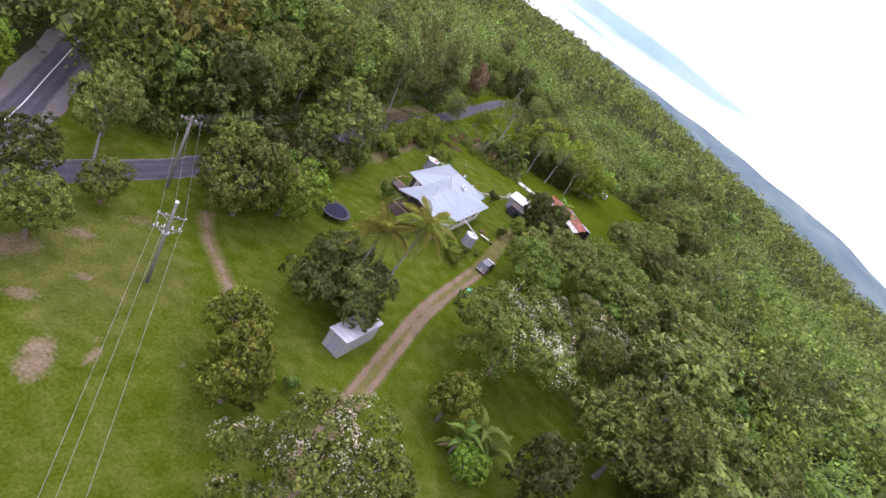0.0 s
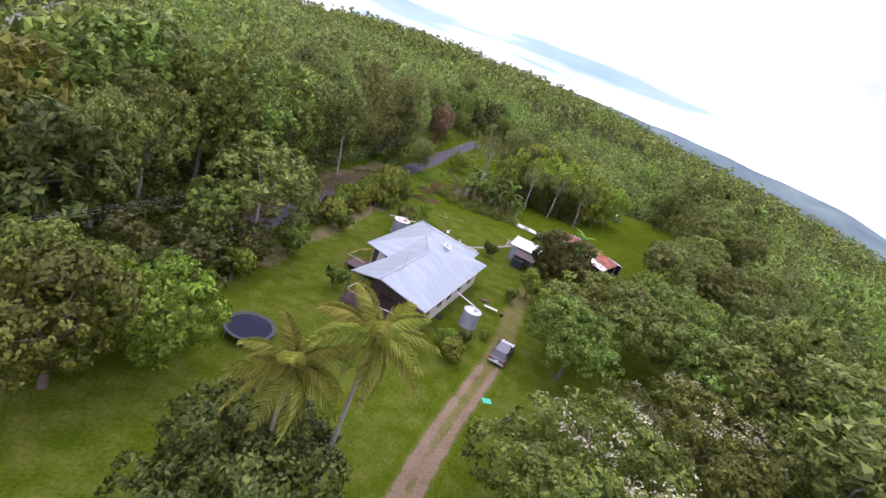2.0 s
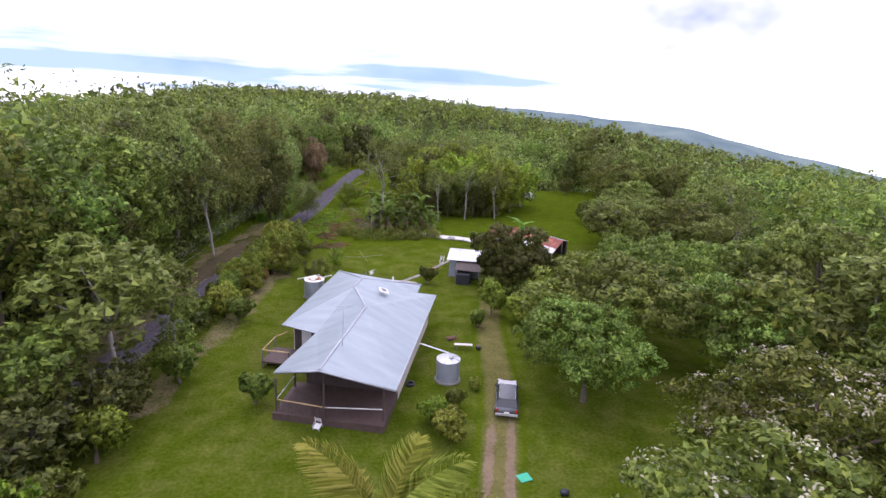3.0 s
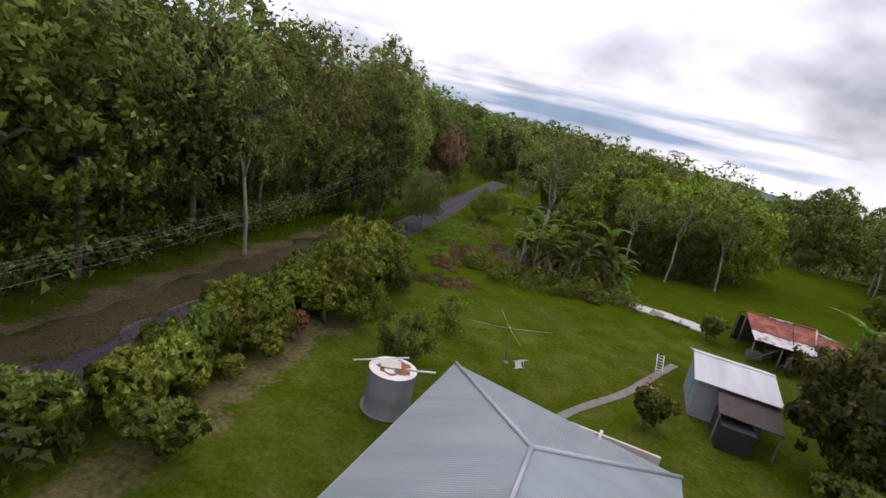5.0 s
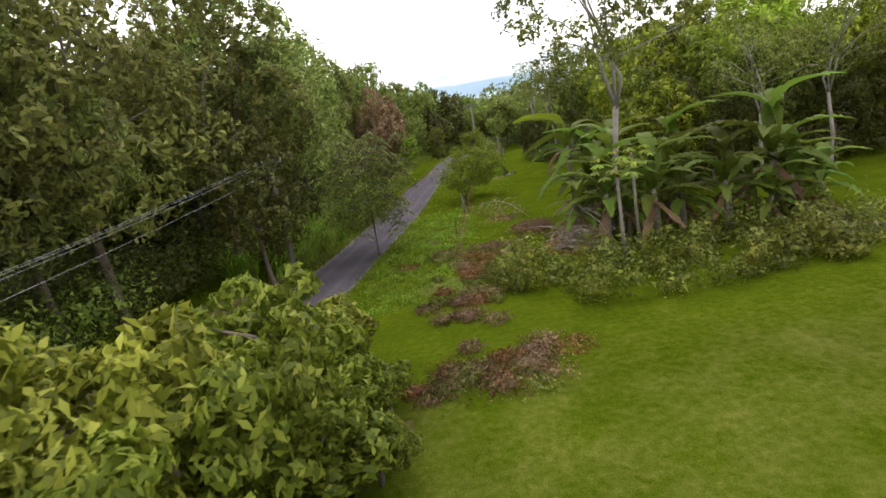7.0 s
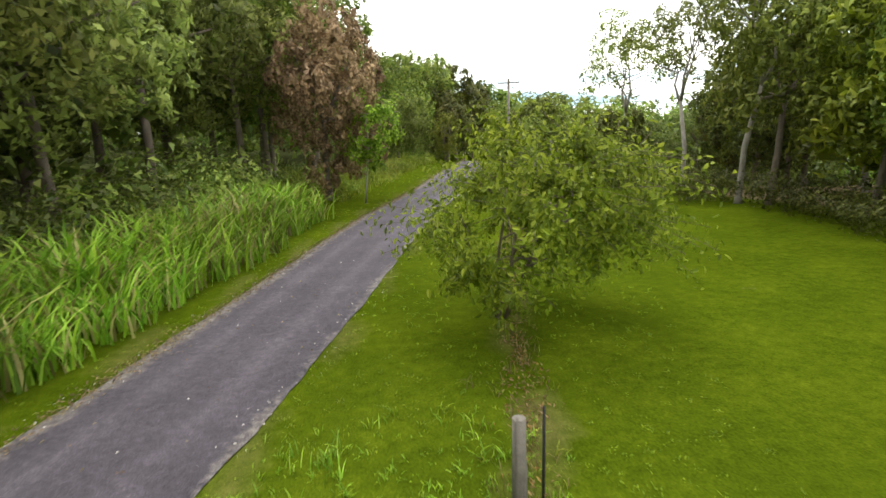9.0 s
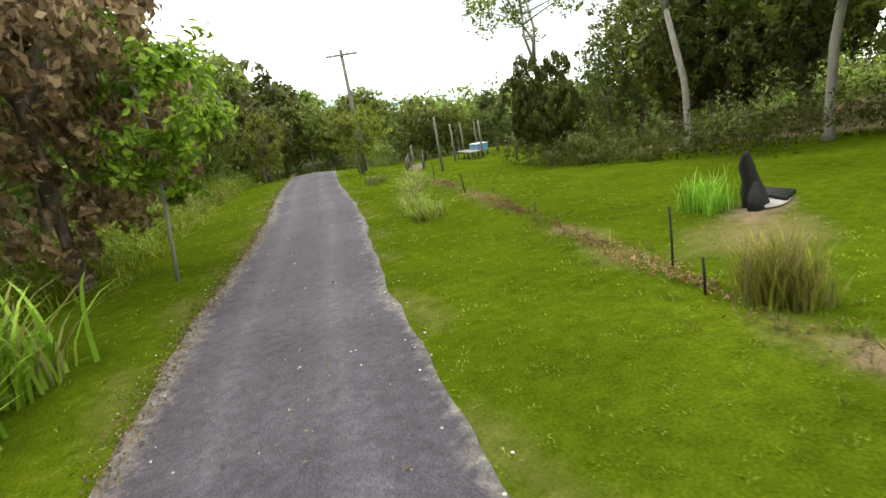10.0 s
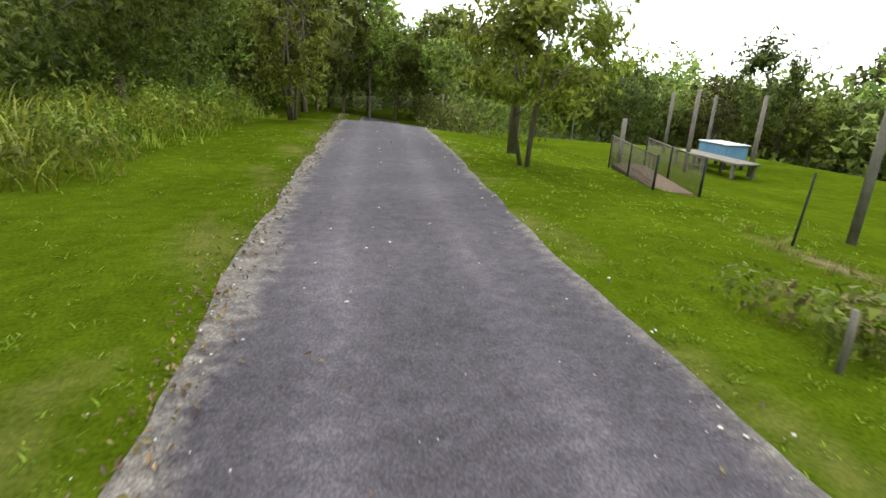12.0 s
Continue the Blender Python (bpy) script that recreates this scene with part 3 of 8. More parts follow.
def crown(name, lobes, n, size, mats, parent, rs, blossom=0.0, droop=0.0, core=True, aspect=0.5, side=None, fine=True):
    """A crown of leaves set over and inside uneven billows, dense towards their middles."""
    c, r, flat = lobes
    sq = np.array([1, 1, max(flat, 0.7)])
    w = r ** 2 / (r ** 2).sum()
    # each billow carries smaller tufts, which catch the light one by one
    K = 24
    td = unit(rs.normal(0, 1, (len(c) * K, 3)) + np.array([0, 0, 0.25]))
    tr = rs.uniform(0.20, 0.38, len(c) * K)

    def place(count, lo, hi):
        idx = rs.choice(len(c), int(count * 1.7), p=w)
        tk = idx * K + rs.integers(0, K, len(idx))
        e = unit(rs.normal(0, 1, (len(idx), 3)) + td[tk] * 1.1)
        pos = c[idx] + (td[tk] * 0.74 + e * (tr[tk] * rs.uniform(lo, hi, len(idx)))[:, None]) * r[idx][:, None] * sq
        d = unit(e * 0.7 + td[tk] * 0.3)
        keep = np.ones(len(idx), bool)
        for j in range(len(c)):
            keep &= ~((np.linalg.norm((pos - c[j]) / sq, axis=1) < r[j] * 0.62) & (idx != j))
        return pos[keep][:count], d[keep][:count]

    pos, d = place(n, 0.66, 1.0)
    pos[:, 2] -= droop * rs.random(len(pos)) * size
    if fine:
        v, f = leaves(pos, d, np.full(len(pos), size), rs, aspect)
    else:
        v, f = sprays(pos, d, np.full(len(pos), size), rs)
    f, nn = outward(v, f, d, f.shape[1])
    sl = np.zeros(len(f), int)
    if blossom:
        top = (d[:, 2] > -0.1)
        if side is not None:
            top &= (pos @ np.array(side)) > 0
        patch = np.sin(pos @ np.array([1.1, 0.7, 0.9])) + np.sin(pos @ np.array([-0.8, 1.3, 0.5]) + 1.0) > 0.1
        sl[top & patch & (rs.random(len(f)) < blossom)] = 1
        for i in np.where(sl == 1)[0]:
            v[f[i]] = v[f[i]].mean(0) + (v[f[i]] - v[f[i]].mean(0)) * 0.7 + d[i] * size * 0.25
    tri = np.vstack([f[:, [0, 1, 2]], f[:, [0, 2, 3]]]) if fine else f
    slt = np.concatenate([sl, sl]) if fine else sl
    if core:
        pi, di = place(n // 2 if fine else n // 3, 0.0, 0.75)
        fv, ff = sprays(pi, di, np.full(len(pi), size * (1.25 if fine else 1.3)), rs)
        ff, fn = outward(fv, ff, di, 3)
        tri = np.vstack([tri, ff + len(v)]); v = np.vstack([v, fv]); nn = np.vstack([nn, fn])
        cv, cf = [], []
        for j in range(len(c)):
            q = (ICO1_V * r[j] * rs.uniform(0.16, 0.40, (len(ICO1_V), 1)) * sq)[ICO1_F]
            m_ = q.mean(1, keepdims=True)
            cf.append(np.arange(len(q) * 3).reshape(-1, 3) + len(q) * 3 * j)
            cv.append((c[j] + m_ * rs.uniform(0.5, 1.3, (len(q), 1, 1)) + (q - m_) * rs.uniform(0.35, 0.7, (len(q), 1, 1))).reshape(-1, 3))
        tri = np.vstack([tri, np.vstack(cf) + len(v)]); v = np.vstack([v] + cv)
        nn = np.vstack([nn, np.tile(ICO1_V[ICO1_F].reshape(-1, 3), (len(c), 1))])
        slt = np.concatenate([slt, np.zeros(len(tri) - len(slt), int)])
    return raw(name, v, tri, mats, parent, slt, smooth=True, normals=nn)


def trunk_mesh(H, r, tops, rs, lean=0.3, fork=0.45):
    """A tapered trunk with limbs reaching to the given tops."""
    bm = bmesh.new()
    f = Vector((rs.uniform(-lean, lean), rs.uniform(-lean, lean), H * fork))
    tube(bm, [(0, 0, -0.3), (0.05 * lean, 0, 0.1), f * 0.5 + Vector((rs.uniform(-.1, .1), rs.uniform(-.1, .1), 0)), f], [r * 1.5, r * 1.1, r * 0.85, r * 0.7], 9)
    for tp in tops:
        tp = Vector(tp)
        midp = f.lerp(tp, 0.5) + Vector((rs.uniform(-.4, .4), rs.uniform(-.4, .4), rs.uniform(-.2, .5)))
        tube(bm, [f - Vector((0, 0, r)), midp, tp], [r * 0.55, r * 0.34, r * 0.12], 6)
    return bm


def bough_mesh(H, r, tops, rs):
    """A leaning pale trunk that divides into crooked boughs, and these into branches that reach the tops."""
    bm = bmesh.new()
    lean = Vector((rs.uniform(-0.9, 0.9), rs.uniform(-0.9, 0.9), 0))
    f = lean + Vector((0, 0, H * 0.42))
    tube(bm, [(0, 0, -0.3), (0, 0, 0.2), lean * 0.3 + Vector((0.15, -0.1, H * 0.2)), f], [r * 1.5, r * 1.1, r * 0.9, r * 0.75], 9)
    tops = [Vector(t) for t in tops]
    for k in range(3):
        own = tops[k::3]
        if not own:
            continue
        m = sum(own, Vector()) / len(own)
        e = f.lerp(m, 0.55) + Vector((rs.uniform(-.5, .5), rs.uniform(-.5, .5), -0.2))
        tube(bm, [f - Vector((0, 0, r)), f.lerp(e, 0.45) + Vector((rs.uniform(-.4, .4), rs.uniform(-.4, .4), 0.3)), e], [r * 0.6, r * 0.48, r * 0.36], 7)
        for t in own:
            tube(bm, [e, e.lerp(t, 0.5) + Vector((rs.uniform(-.35, .35), rs.uniform(-.35, .35), rs.uniform(0, .4))), t], [r * 0.32, r * 0.2, r * 0.06], 6)
    return bm


def make_tree(label, H, R, leafm, barkm, seed, n=2600, size=0.42, lobes=15, hz=None, zc=None, r=None, small=0.40, spread=0.62, low=-0.35,
              blossom=0.0, aspect=0.5, droop=0.0, core=True, fork=0.4, name="tree", category="tree", group="", side=None, fine=True, boughs=0):
    rs = np.random.default_rng(seed)
    hz = hz or H * 0.36
    zc = zc or H - hz * 0.98
    t = thing(name, label, category, group=group)
    lb = crown_lobes(R, zc, hz, lobes, rs, spread, small, low)
    k = rs.choice(len(lb[0]), min(boughs or 6, len(lb[0])), replace=False)
    if boughs:
        part("trunk", bough_mesh(H, r or H * 0.02, [tuple(lb[0][i]) for i in k], rs), barkm, t)
    else:
        part("trunk", trunk_mesh(H, r or H * 0.02 + 0.05, [tuple(lb[0][i] * np.array([0.9, 0.9, 1]) ) for i in k], rs, fork=fork), barkm, t)
    crown("crown", lb, n, size, [leafm, BLOSSOM] if blossom else [leafm], t, rs, blossom, droop, core, aspect, side, fine)
    return t


def at(x, y, s=1.0, turn=0.0, z=0.0, sz=None):
    return pose(x, y, z, 0, 0, turn) @ Matrix.Diagonal((s, s, sz or s, 1))


USED = set()


def put(proto, x, y, s=1.0, turn=0.0, sz=None, z=0.0):
    """Sets the prototype at its first place, and copies of it at the later ones."""
    if proto.name not in USED:
        USED.add(proto.name)
        proto.matrix_basis = at(x, y, s, turn, z, sz)
        return proto
    k = proto.matrix_basis.copy()
    sc = tuple(proto.scale)
    proto.scale = (1, 1, 1)
    c = copy_thing(proto, at(x, y, s, turn, z, sz))
    proto.matrix_basis = k
    return c

# ---- ground, roads, tracks ----
ROAD = [(-34, -2), (-24, 16), (-18, 31), (-13.6, 40), (-9.5, 54), (-6.2, 67), (-2.92, 80), (1.52, 100), (5.45, 115), (7.95, 125), (9.86, 133), (11.31, 140), (12.42, 146), (13.64, 152),
        (15.24, 158), (16.64, 164), (18.26, 172), (21.4, 185), (26.4, 205), (30.0, 219)]


def spline(pts, step):
    """Points every step metres along a smooth line through the given ones."""
    p = np.array(pts, float)
    d = np.r_[0, np.cumsum(np.linalg.norm(np.diff(p, axis=0), axis=1))]
    s = np.arange(0, d[-1], step)
    out = np.zeros((len(s), p.shape[1]))
    m = np.gradient(p, d, axis=0)
    for i, v in enumerate(s):
        k = min(np.searchsorted(d, v, "right") - 1, len(d) - 2)
        h = d[k + 1] - d[k]
        t = (v - d[k]) / h
        out[i] = (2 * t**3 - 3 * t**2 + 1) * p[k] + (t**3 - 2 * t**2 + t) * h * m[k] + (-2 * t**3 + 3 * t**2) * p[k + 1] + (t**3 - t**2) * h * m[k + 1]
    return out


ROAD_LINE = spline(ROAD, 0.25)
ROAD_Y, ROAD_X = ROAD_LINE[:, 1], ROAD_LINE[:, 0]


def road_x(y):
    return np.interp(y, ROAD_Y, ROAD_X)


def near_line(x, y, line):
    """Distance to a polyline, for arrays."""
    best = np.full(np.shape(x), 1e9)
    for px_, py_ in line:
        best = np.minimum(best, (x - px_) ** 2 + (y - py_) ** 2)
    return np.sqrt(best)


def bumps(x, y, s, seed=0.0):
    """Smooth noise in -1..1 for arrays."""
    return (np.sin(x * s + seed) * np.cos(y * s * 1.13 + seed * 2.1) + 0.6 * np.sin(x * s * 2.3 + y * s * 1.7 + seed * 3.3) + 0.4 * np.sin(y * s * 4.1 - x * s * 3.3 + seed)) / 2.0


FALL_AZ = [-180, -60, -40, -30, -20, -10, 0, 10, 20, 30, 40, 50, 60, 180]
FALL_DEG = [-5.0, -6.0, -5.4, -4.3, -2.8, -1.5, -0.75, -1.1, -2.2, -3.4, -4.7, -5.6, -6.0, -5.0]


def land(x, y):
    """Height of the land: a level shoulder about the house and lane that falls away to the valleys, with a dip past the road's crest."""
    x, y = np.asarray(x, float), np.asarray(y, float)
    d, az = np.hypot(x - 12, y - 20), np.degrees(np.arctan2(x - 12, y - 20))
    cap = 11.5 + d * np.tan(np.radians(np.interp(az, FALL_AZ, FALL_DEG)))
    z = np.where(cap > 4, 0.0, np.where(cap < -4, cap, -(4 - cap) ** 2 / 16))
    z = z + np.clip((d - 220) / 300, 0, 1) * 5 * bumps(x, y, 0.009, 1.3)
    z = z + np.clip((-x - 15) / 60, 0, 1) * np.clip((y - 60) / 60, 0, 1) * 4.0
    z = z + 0.04 * bumps(x, y, 0.35, 2.0) * np.clip((np.abs(x - road_x(y)) - 2.5) / 3, 0, 1)
    r = np.hypot(x - 12, y - 90)
    z = z - 1.1 * np.clip((x - 22) / 10, 0, 1) * np.clip((y - 150) / 15, 0, 1)
    z = z - 5.0 * np.clip((x - 40) / 22, 0, 1) * np.clip((y - 162) / 18, 0, 1) * np.clip((420 - r) / 200, 0, 1)
    z = z - np.clip((y - 187) / 18, 0, 1) * 1.8 * np.clip(1 - (np.abs(x - 30)) / 60, 0, 1)
    return z


def axis(lo, hi, step, reach, grow):
    mid = list(np.arange(lo, hi + 1e-6, step))
    a, s = [], step
    v = hi
    while v < reach:
        s *= grow
        v += s
        a.append(v)
    b, s = [], step
    v = lo
    while v > -reach:
        s *= grow
        v -= s
        b.append(v)
    return np.array(b[::-1] + mid + a)


GX, GY = axis(-34, 50, 0.85, 4200, 1.15), axis(0, 192, 0.85, 4200, 1.15)
xx, yy = np.meshgrid(GX, GY)
gx, gy = xx.ravel(), yy.ravel()
gz = land(gx, gy)
DRIVE = spline([(12.6, 2), (13.9, 14), (15.5, 23), (17.2, 32), (19.0, 40.8), (20.9, 47.2), (23.1, 53.5), (25.3, 60), (26.8, 66), (28.5, 74), (31, 82)], 0.4)
bare = np.zeros(len(gx)); dry = np.zeros(len(gx))
inn = (np.abs(gx) < 120) & (gy > -30) & (gy < 260)
ix, iy = gx[inn], gy[inn]
nb = bumps(ix, iy, 0.5, 0.7) * 0.5 + bumps(ix, iy, 1.6, 4.0) * 0.3


def blob(cx, cy, rx, ry, turn=0.0):
    c, s = math.cos(radians(turn)), math.sin(radians(turn))
    u, v = (ix - cx) * c + (iy - cy) * s, -(ix - cx) * s + (iy - cy) * c
    return np.clip(1.35 - np.hypot(u / rx, v / ry) + nb * 0.5, 0, 1)


b_in, d_in = np.zeros(len(ix)), np.zeros(len(ix))
rd = ix - road_x(iy)
# leaf litter under the wood on the west side of the lane, soil under the shrubs on its east
b_in = np.maximum(b_in, np.clip(1.2 - np.abs(rd + 4.2) / 2.4 + nb * 0.6, 0, 0.7) * (iy > 84) * (iy < 128))
b_in = np.maximum(b_in, np.clip(1.1 - np.abs(rd - 6.2 - nb) / 1.9 + nb * 0.4, 0, 0.62) * (iy > 62) * (iy < 104))
b_in = np.maximum(b_in, np.clip((-rd - 8) / 4, 0, 1) * (iy > 50))
b_in = np.maximum(b_in, 0.55 * blob(12.6, 114, 3.2, 3.0))
b_in = np.maximum(b_in, 0.55 * blob(15.6, 118.5, 2.6, 4.2, 20))
b_in = np.maximum(b_in, 0.6 * blob(12.4, 105.8, 2.2, 1.4))
WORN = spline([(-6.9, 36.5), (-4.4, 32.8), (-2.4, 30.9), (0.2, 28.4), (2.3, 25.8), (4.6, 23.4), (6.6, 21.6), (8.6, 19.7)], 0.4)
b_in = np.maximum(b_in, 0.7 * blob(2.5, 17.5, 0.8, 0.6)); b_in = np.maximum(b_in, 0.6 * blob(-9.4, 29.8, 2.6, 1.6))
for cx, cy, rx, ry, tn in ((-9.7, 16.1, 2.2, 1.2, 30), (-5.0, 12.0, 1.6, 3.2, 20), (-11.2, 24.5, 2.4, 1.6, 0), (-2.8, 15.0, 0.7, 2.4, 15), (-8.0, 20.5, 1.4, 0.9, 50), (-13.5, 20.0, 2.0, 3.0, 0)):
    b_in = np.maximum(b_in, 0.74 * blob(cx, cy, rx, ry, tn))
b_in = np.maximum(b_in, 0.8 * blob(17.6, 126.2, 0.5, 0.4))
b_in = np.maximum(b_in, 0.9 * blob(22.6, 138.4, 0.45, 0.3))
b_in = np.maximum(b_in, 0.9 * blob(22.6, 148.9, 1.3, 0.9)); b_in = np.maximum(b_in, 0.8 * blob(17.5, 92.8, 0.45, 0.45)); b_in = np.maximum(b_in, 0.8 * blob(13.4, 95.0, 0.6, 0.5))
d_in = np.maximum(d_in, 0.8 * blob(20.9, 147.9, 1.6, 1.0, 10)); b_in = np.maximum(b_in, 0.45 * blob(20.9, 147.9, 1.5, 0.9, 10))
# fence line scraped through the verge
FENCE = spline([(13.6, 119), (14.2, 124.5), (15.6, 131), (17.0, 140), (18.4, 147), (20.0, 153), (21.6, 160), (23.0, 166), (24.2, 172)], 0.5)
fd = near_line(ix, iy, FENCE[::2])
b_in = np.maximum(b_in, np.maximum(np.clip(0.75 - fd / 0.32 + nb * 0.7, 0, 0.7), np.clip(1.15 - fd / 0.30 + nb * 0.6, 0, 0.9) * (iy > 141)))
d_in = np.maximum(d_in, np.clip(1.1 - fd / 0.5 + nb * 0.4, 0, 0.6))
d_in = np.maximum(d_in, blob(-9, 22, 13, 13) * 0.42); d_in = np.maximum(d_in, np.clip((112 - iy) / 8, 0, 1) * (0.27 + 0.12 * nb)); d_in = np.maximum(d_in, 0.26 * blob(-2, 8, 14, 9)); d_in = np.maximum(d_in, 0.35 * blob(8, 70, 5, 14))
d_in = np.maximum(d_in, np.clip(1.1 - np.abs(np.abs(rd) - 2.15) / 0.35 + nb * 0.5, 0, 0.40))
b_in = np.maximum(b_in, 0.9 * np.clip((ix - 50 - 3 * nb) / 6, 0, 1) * (iy < 92) + np.clip((ix - 32 - nb) / 3, 0, 1) * (iy > 136) * (iy < 166) * np.clip((56 - ix) / 4, 0, 1))
# ground under the trees, which takes the shade-darkened floor colour
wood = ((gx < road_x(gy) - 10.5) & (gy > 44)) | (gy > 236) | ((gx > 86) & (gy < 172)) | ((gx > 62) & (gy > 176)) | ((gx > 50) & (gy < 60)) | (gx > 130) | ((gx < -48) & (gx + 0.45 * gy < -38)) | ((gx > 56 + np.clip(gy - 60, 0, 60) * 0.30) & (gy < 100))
bare[inn], dry[inn] = np.clip(b_in, 0, 1), np.clip(d_in, 0, 1)
ny, nx = len(GY), len(GX)
q = (np.arange(ny - 1)[:, None] * nx + np.arange(nx - 1)[None]).ravel()
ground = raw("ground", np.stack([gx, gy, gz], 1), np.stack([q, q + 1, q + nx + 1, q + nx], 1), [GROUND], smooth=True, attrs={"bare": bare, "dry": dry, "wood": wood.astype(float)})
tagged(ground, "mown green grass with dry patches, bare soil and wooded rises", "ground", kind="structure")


def ribbon(name, line, halves, cols, material, lift, wob=0.0, attr="across", profile=None, seed=3):
    """A strip that follows a line over the land; halves: half width along it."""
    rs = np.random.default_rng(seed)
    t = unit(np.gradient(line, axis=0))
    nrm = np.stack([t[:, 1], -t[:, 0]], 1)
    u = np.linspace(-1, 1, cols)
    s = np.arange(len(line))
    wl_, wr = [wob * (np.sin(s * 0.31 + k) * 0.5 + np.sin(s * 0.83 + 2 * k) * 0.35 + np.convolve(rs.normal(0, 0.9, len(s) + 4), np.ones(5) / 5, 'valid')) for k in (1.0, 4.0)]
    pts, vals, bars = [], [], []
    for i in range(len(line)):
        for k in u:
            w = halves[i] + (wl_[i] if k < 0 else wr[i]) * abs(k) ** 3
            o = line[i] + nrm[i] * k * w
            pts.append((o[0], o[1])); vals.append(k * w)
    pts = np.array(pts)
    z = land(pts[:, 0], pts[:, 1]) + lift
    r0, c = len(line), cols
    f = (np.arange(r0 - 1)[:, None] * c + np.arange(c - 1)[None]).ravel()
    vals = np.array(vals)
    at_ = {attr: vals} if profile is None else profile(vals, pts)
    return raw(name, np.column_stack([pts, z]), np.stack([f, f + 1, f + c + 1, f + c], 1), [material], smooth=True, attrs=at_)


hw = np.full(len(ROAD_LINE), 1.76)
road = ribbon("road", ROAD_LINE[ROAD_LINE[:, 1] > 19] + np.array([0.16, 0.0]), hw, 15, ASPHALT, 0.025, wob=0.05)
tagged(road, "narrow worn grey asphalt lane with gravel edges", "road", kind="structure")
k_ = (ROAD_LINE[:, 1] > 58) & (ROAD_LINE[:, 1] < 112)
COVER = ROAD_LINE[k_] + np.array([-2.75, 0.0])


def drift(vals, pts):
    n_ = bumps(pts[:, 0], pts[:, 1], 0.9, 2.0) * 0.55 + bumps(pts[:, 0], pts[:, 1], 2.6, 5.0) * 0.3
    end = np.clip(np.minimum(pts[:, 1] - 57, 112 - pts[:, 1]) / 6, 0, 1)
    rim = np.clip((np.abs(vals) - 0.75) / 1.1, 0, 1)
    # wood share: shade of the tall trees put into the litter's colour
    return {"bare": np.clip(0.30 + 0.62 * end + n_ * 0.5 - 0.55 * rim - 0.25 * np.clip((84 - pts[:, 1]) / 14, 0, 1), 0, 1), "dry": np.full(len(vals), 0.35), "wood": np.full(len(vals), 0.55)}


litter = ribbon("ground", COVER, 1.35 + 0.6 * bumps(COVER[:, 0], COVER[:, 1], 0.6, 1.0), 17, GROUND, 0.04, wob=0.07, profile=drift, seed=12)
tagged(litter, "red-brown leaf litter and soil drifted over the lane", "leaf litter", kind="structure")
MAIN = spline([(16, -110), (-1, -50), (-12, -14), (-20, 10), (-26.4, 33.5), (-31, 43.5), (-42, 66), (-60, 100), (-84, 142), (-112, 190)], 0.6)
main_road = ribbon("road", MAIN, np.full(len(MAIN), 3.1), 13, ASPHALT, 0.035, wob=0.2, seed=8)
tagged(main_road, "two-lane grey asphalt road with a pale line", "road", kind="structure")
line_paint = ribbon("trim", MAIN[20:-20], np.full(len(MAIN) - 40, 0.045), 2, WHITE, 0.041)
tagged(line_paint, "worn white painted centre line on asphalt", "road marking", kind="structure")


def ruts(vals, pts):
    a = np.abs(vals)
    w = np.clip(1.25 - np.abs(a - 0.72) / 0.42, 0, 1) + 0.8 * np.clip((pts[:, 1] - 26) / 16, 0, 1) * np.clip((50 - pts[:, 1]) / 8, 0.25, 1) * np.clip(1.15 - a / 1.1, 0, 1)
    n_ = bumps(pts[:, 0], pts[:, 1], 1.2, 1.0) * 0.25
    return {"bare": np.clip(w + n_, 0, 1) * np.clip((1.7 - a) / 0.4, 0, 1) * (0.35 + 0.65 * np.clip((60 - pts[:, 1]) / 4, 0, 1)), "dry": np.clip(1.4 - a / 1.2, 0, 0.7)}


drive = ribbon("driveway", DRIVE, np.full(len(DRIVE), 1.8), 25, GROUND, 0.018, profile=ruts)
tagged(drive, "two-rut bare earth driveway through grass", "driveway", kind="structure")


def trodden(vals, pts):
    n_ = bumps(pts[:, 0], pts[:, 1], 1.3, 2.0) * 0.4 + bumps(pts[:, 0], pts[:, 1], 3.1, 5.0) * 0.25
    return {"bare": np.clip(0.92 - np.abs(vals) / 0.9 + n_, 0, 1), "dry": np.clip(1.0 - np.abs(vals) / 1.5, 0, 0.7)}


worn = ribbon("ground", WORN, np.full(len(WORN), 1.3), 15, GROUND, 0.016, wob=0.15, profile=trodden, seed=21)
tagged(worn, "bare trodden brown strip along an old fence line in the grass", "track", kind="structure")
PATHL = spline([(18.2, 85.0), (20.1, 87.6), (24.8, 92.0), (28.0, 95.8), (30.2, 98.2)], 0.4)
path = ribbon("path", PATHL, np.full(len(PATHL), 0.27), 5, CONCRETE, 0.03, wob=0.03)
tagged(path, "narrow weathered concrete garden path", "path", kind="structure")

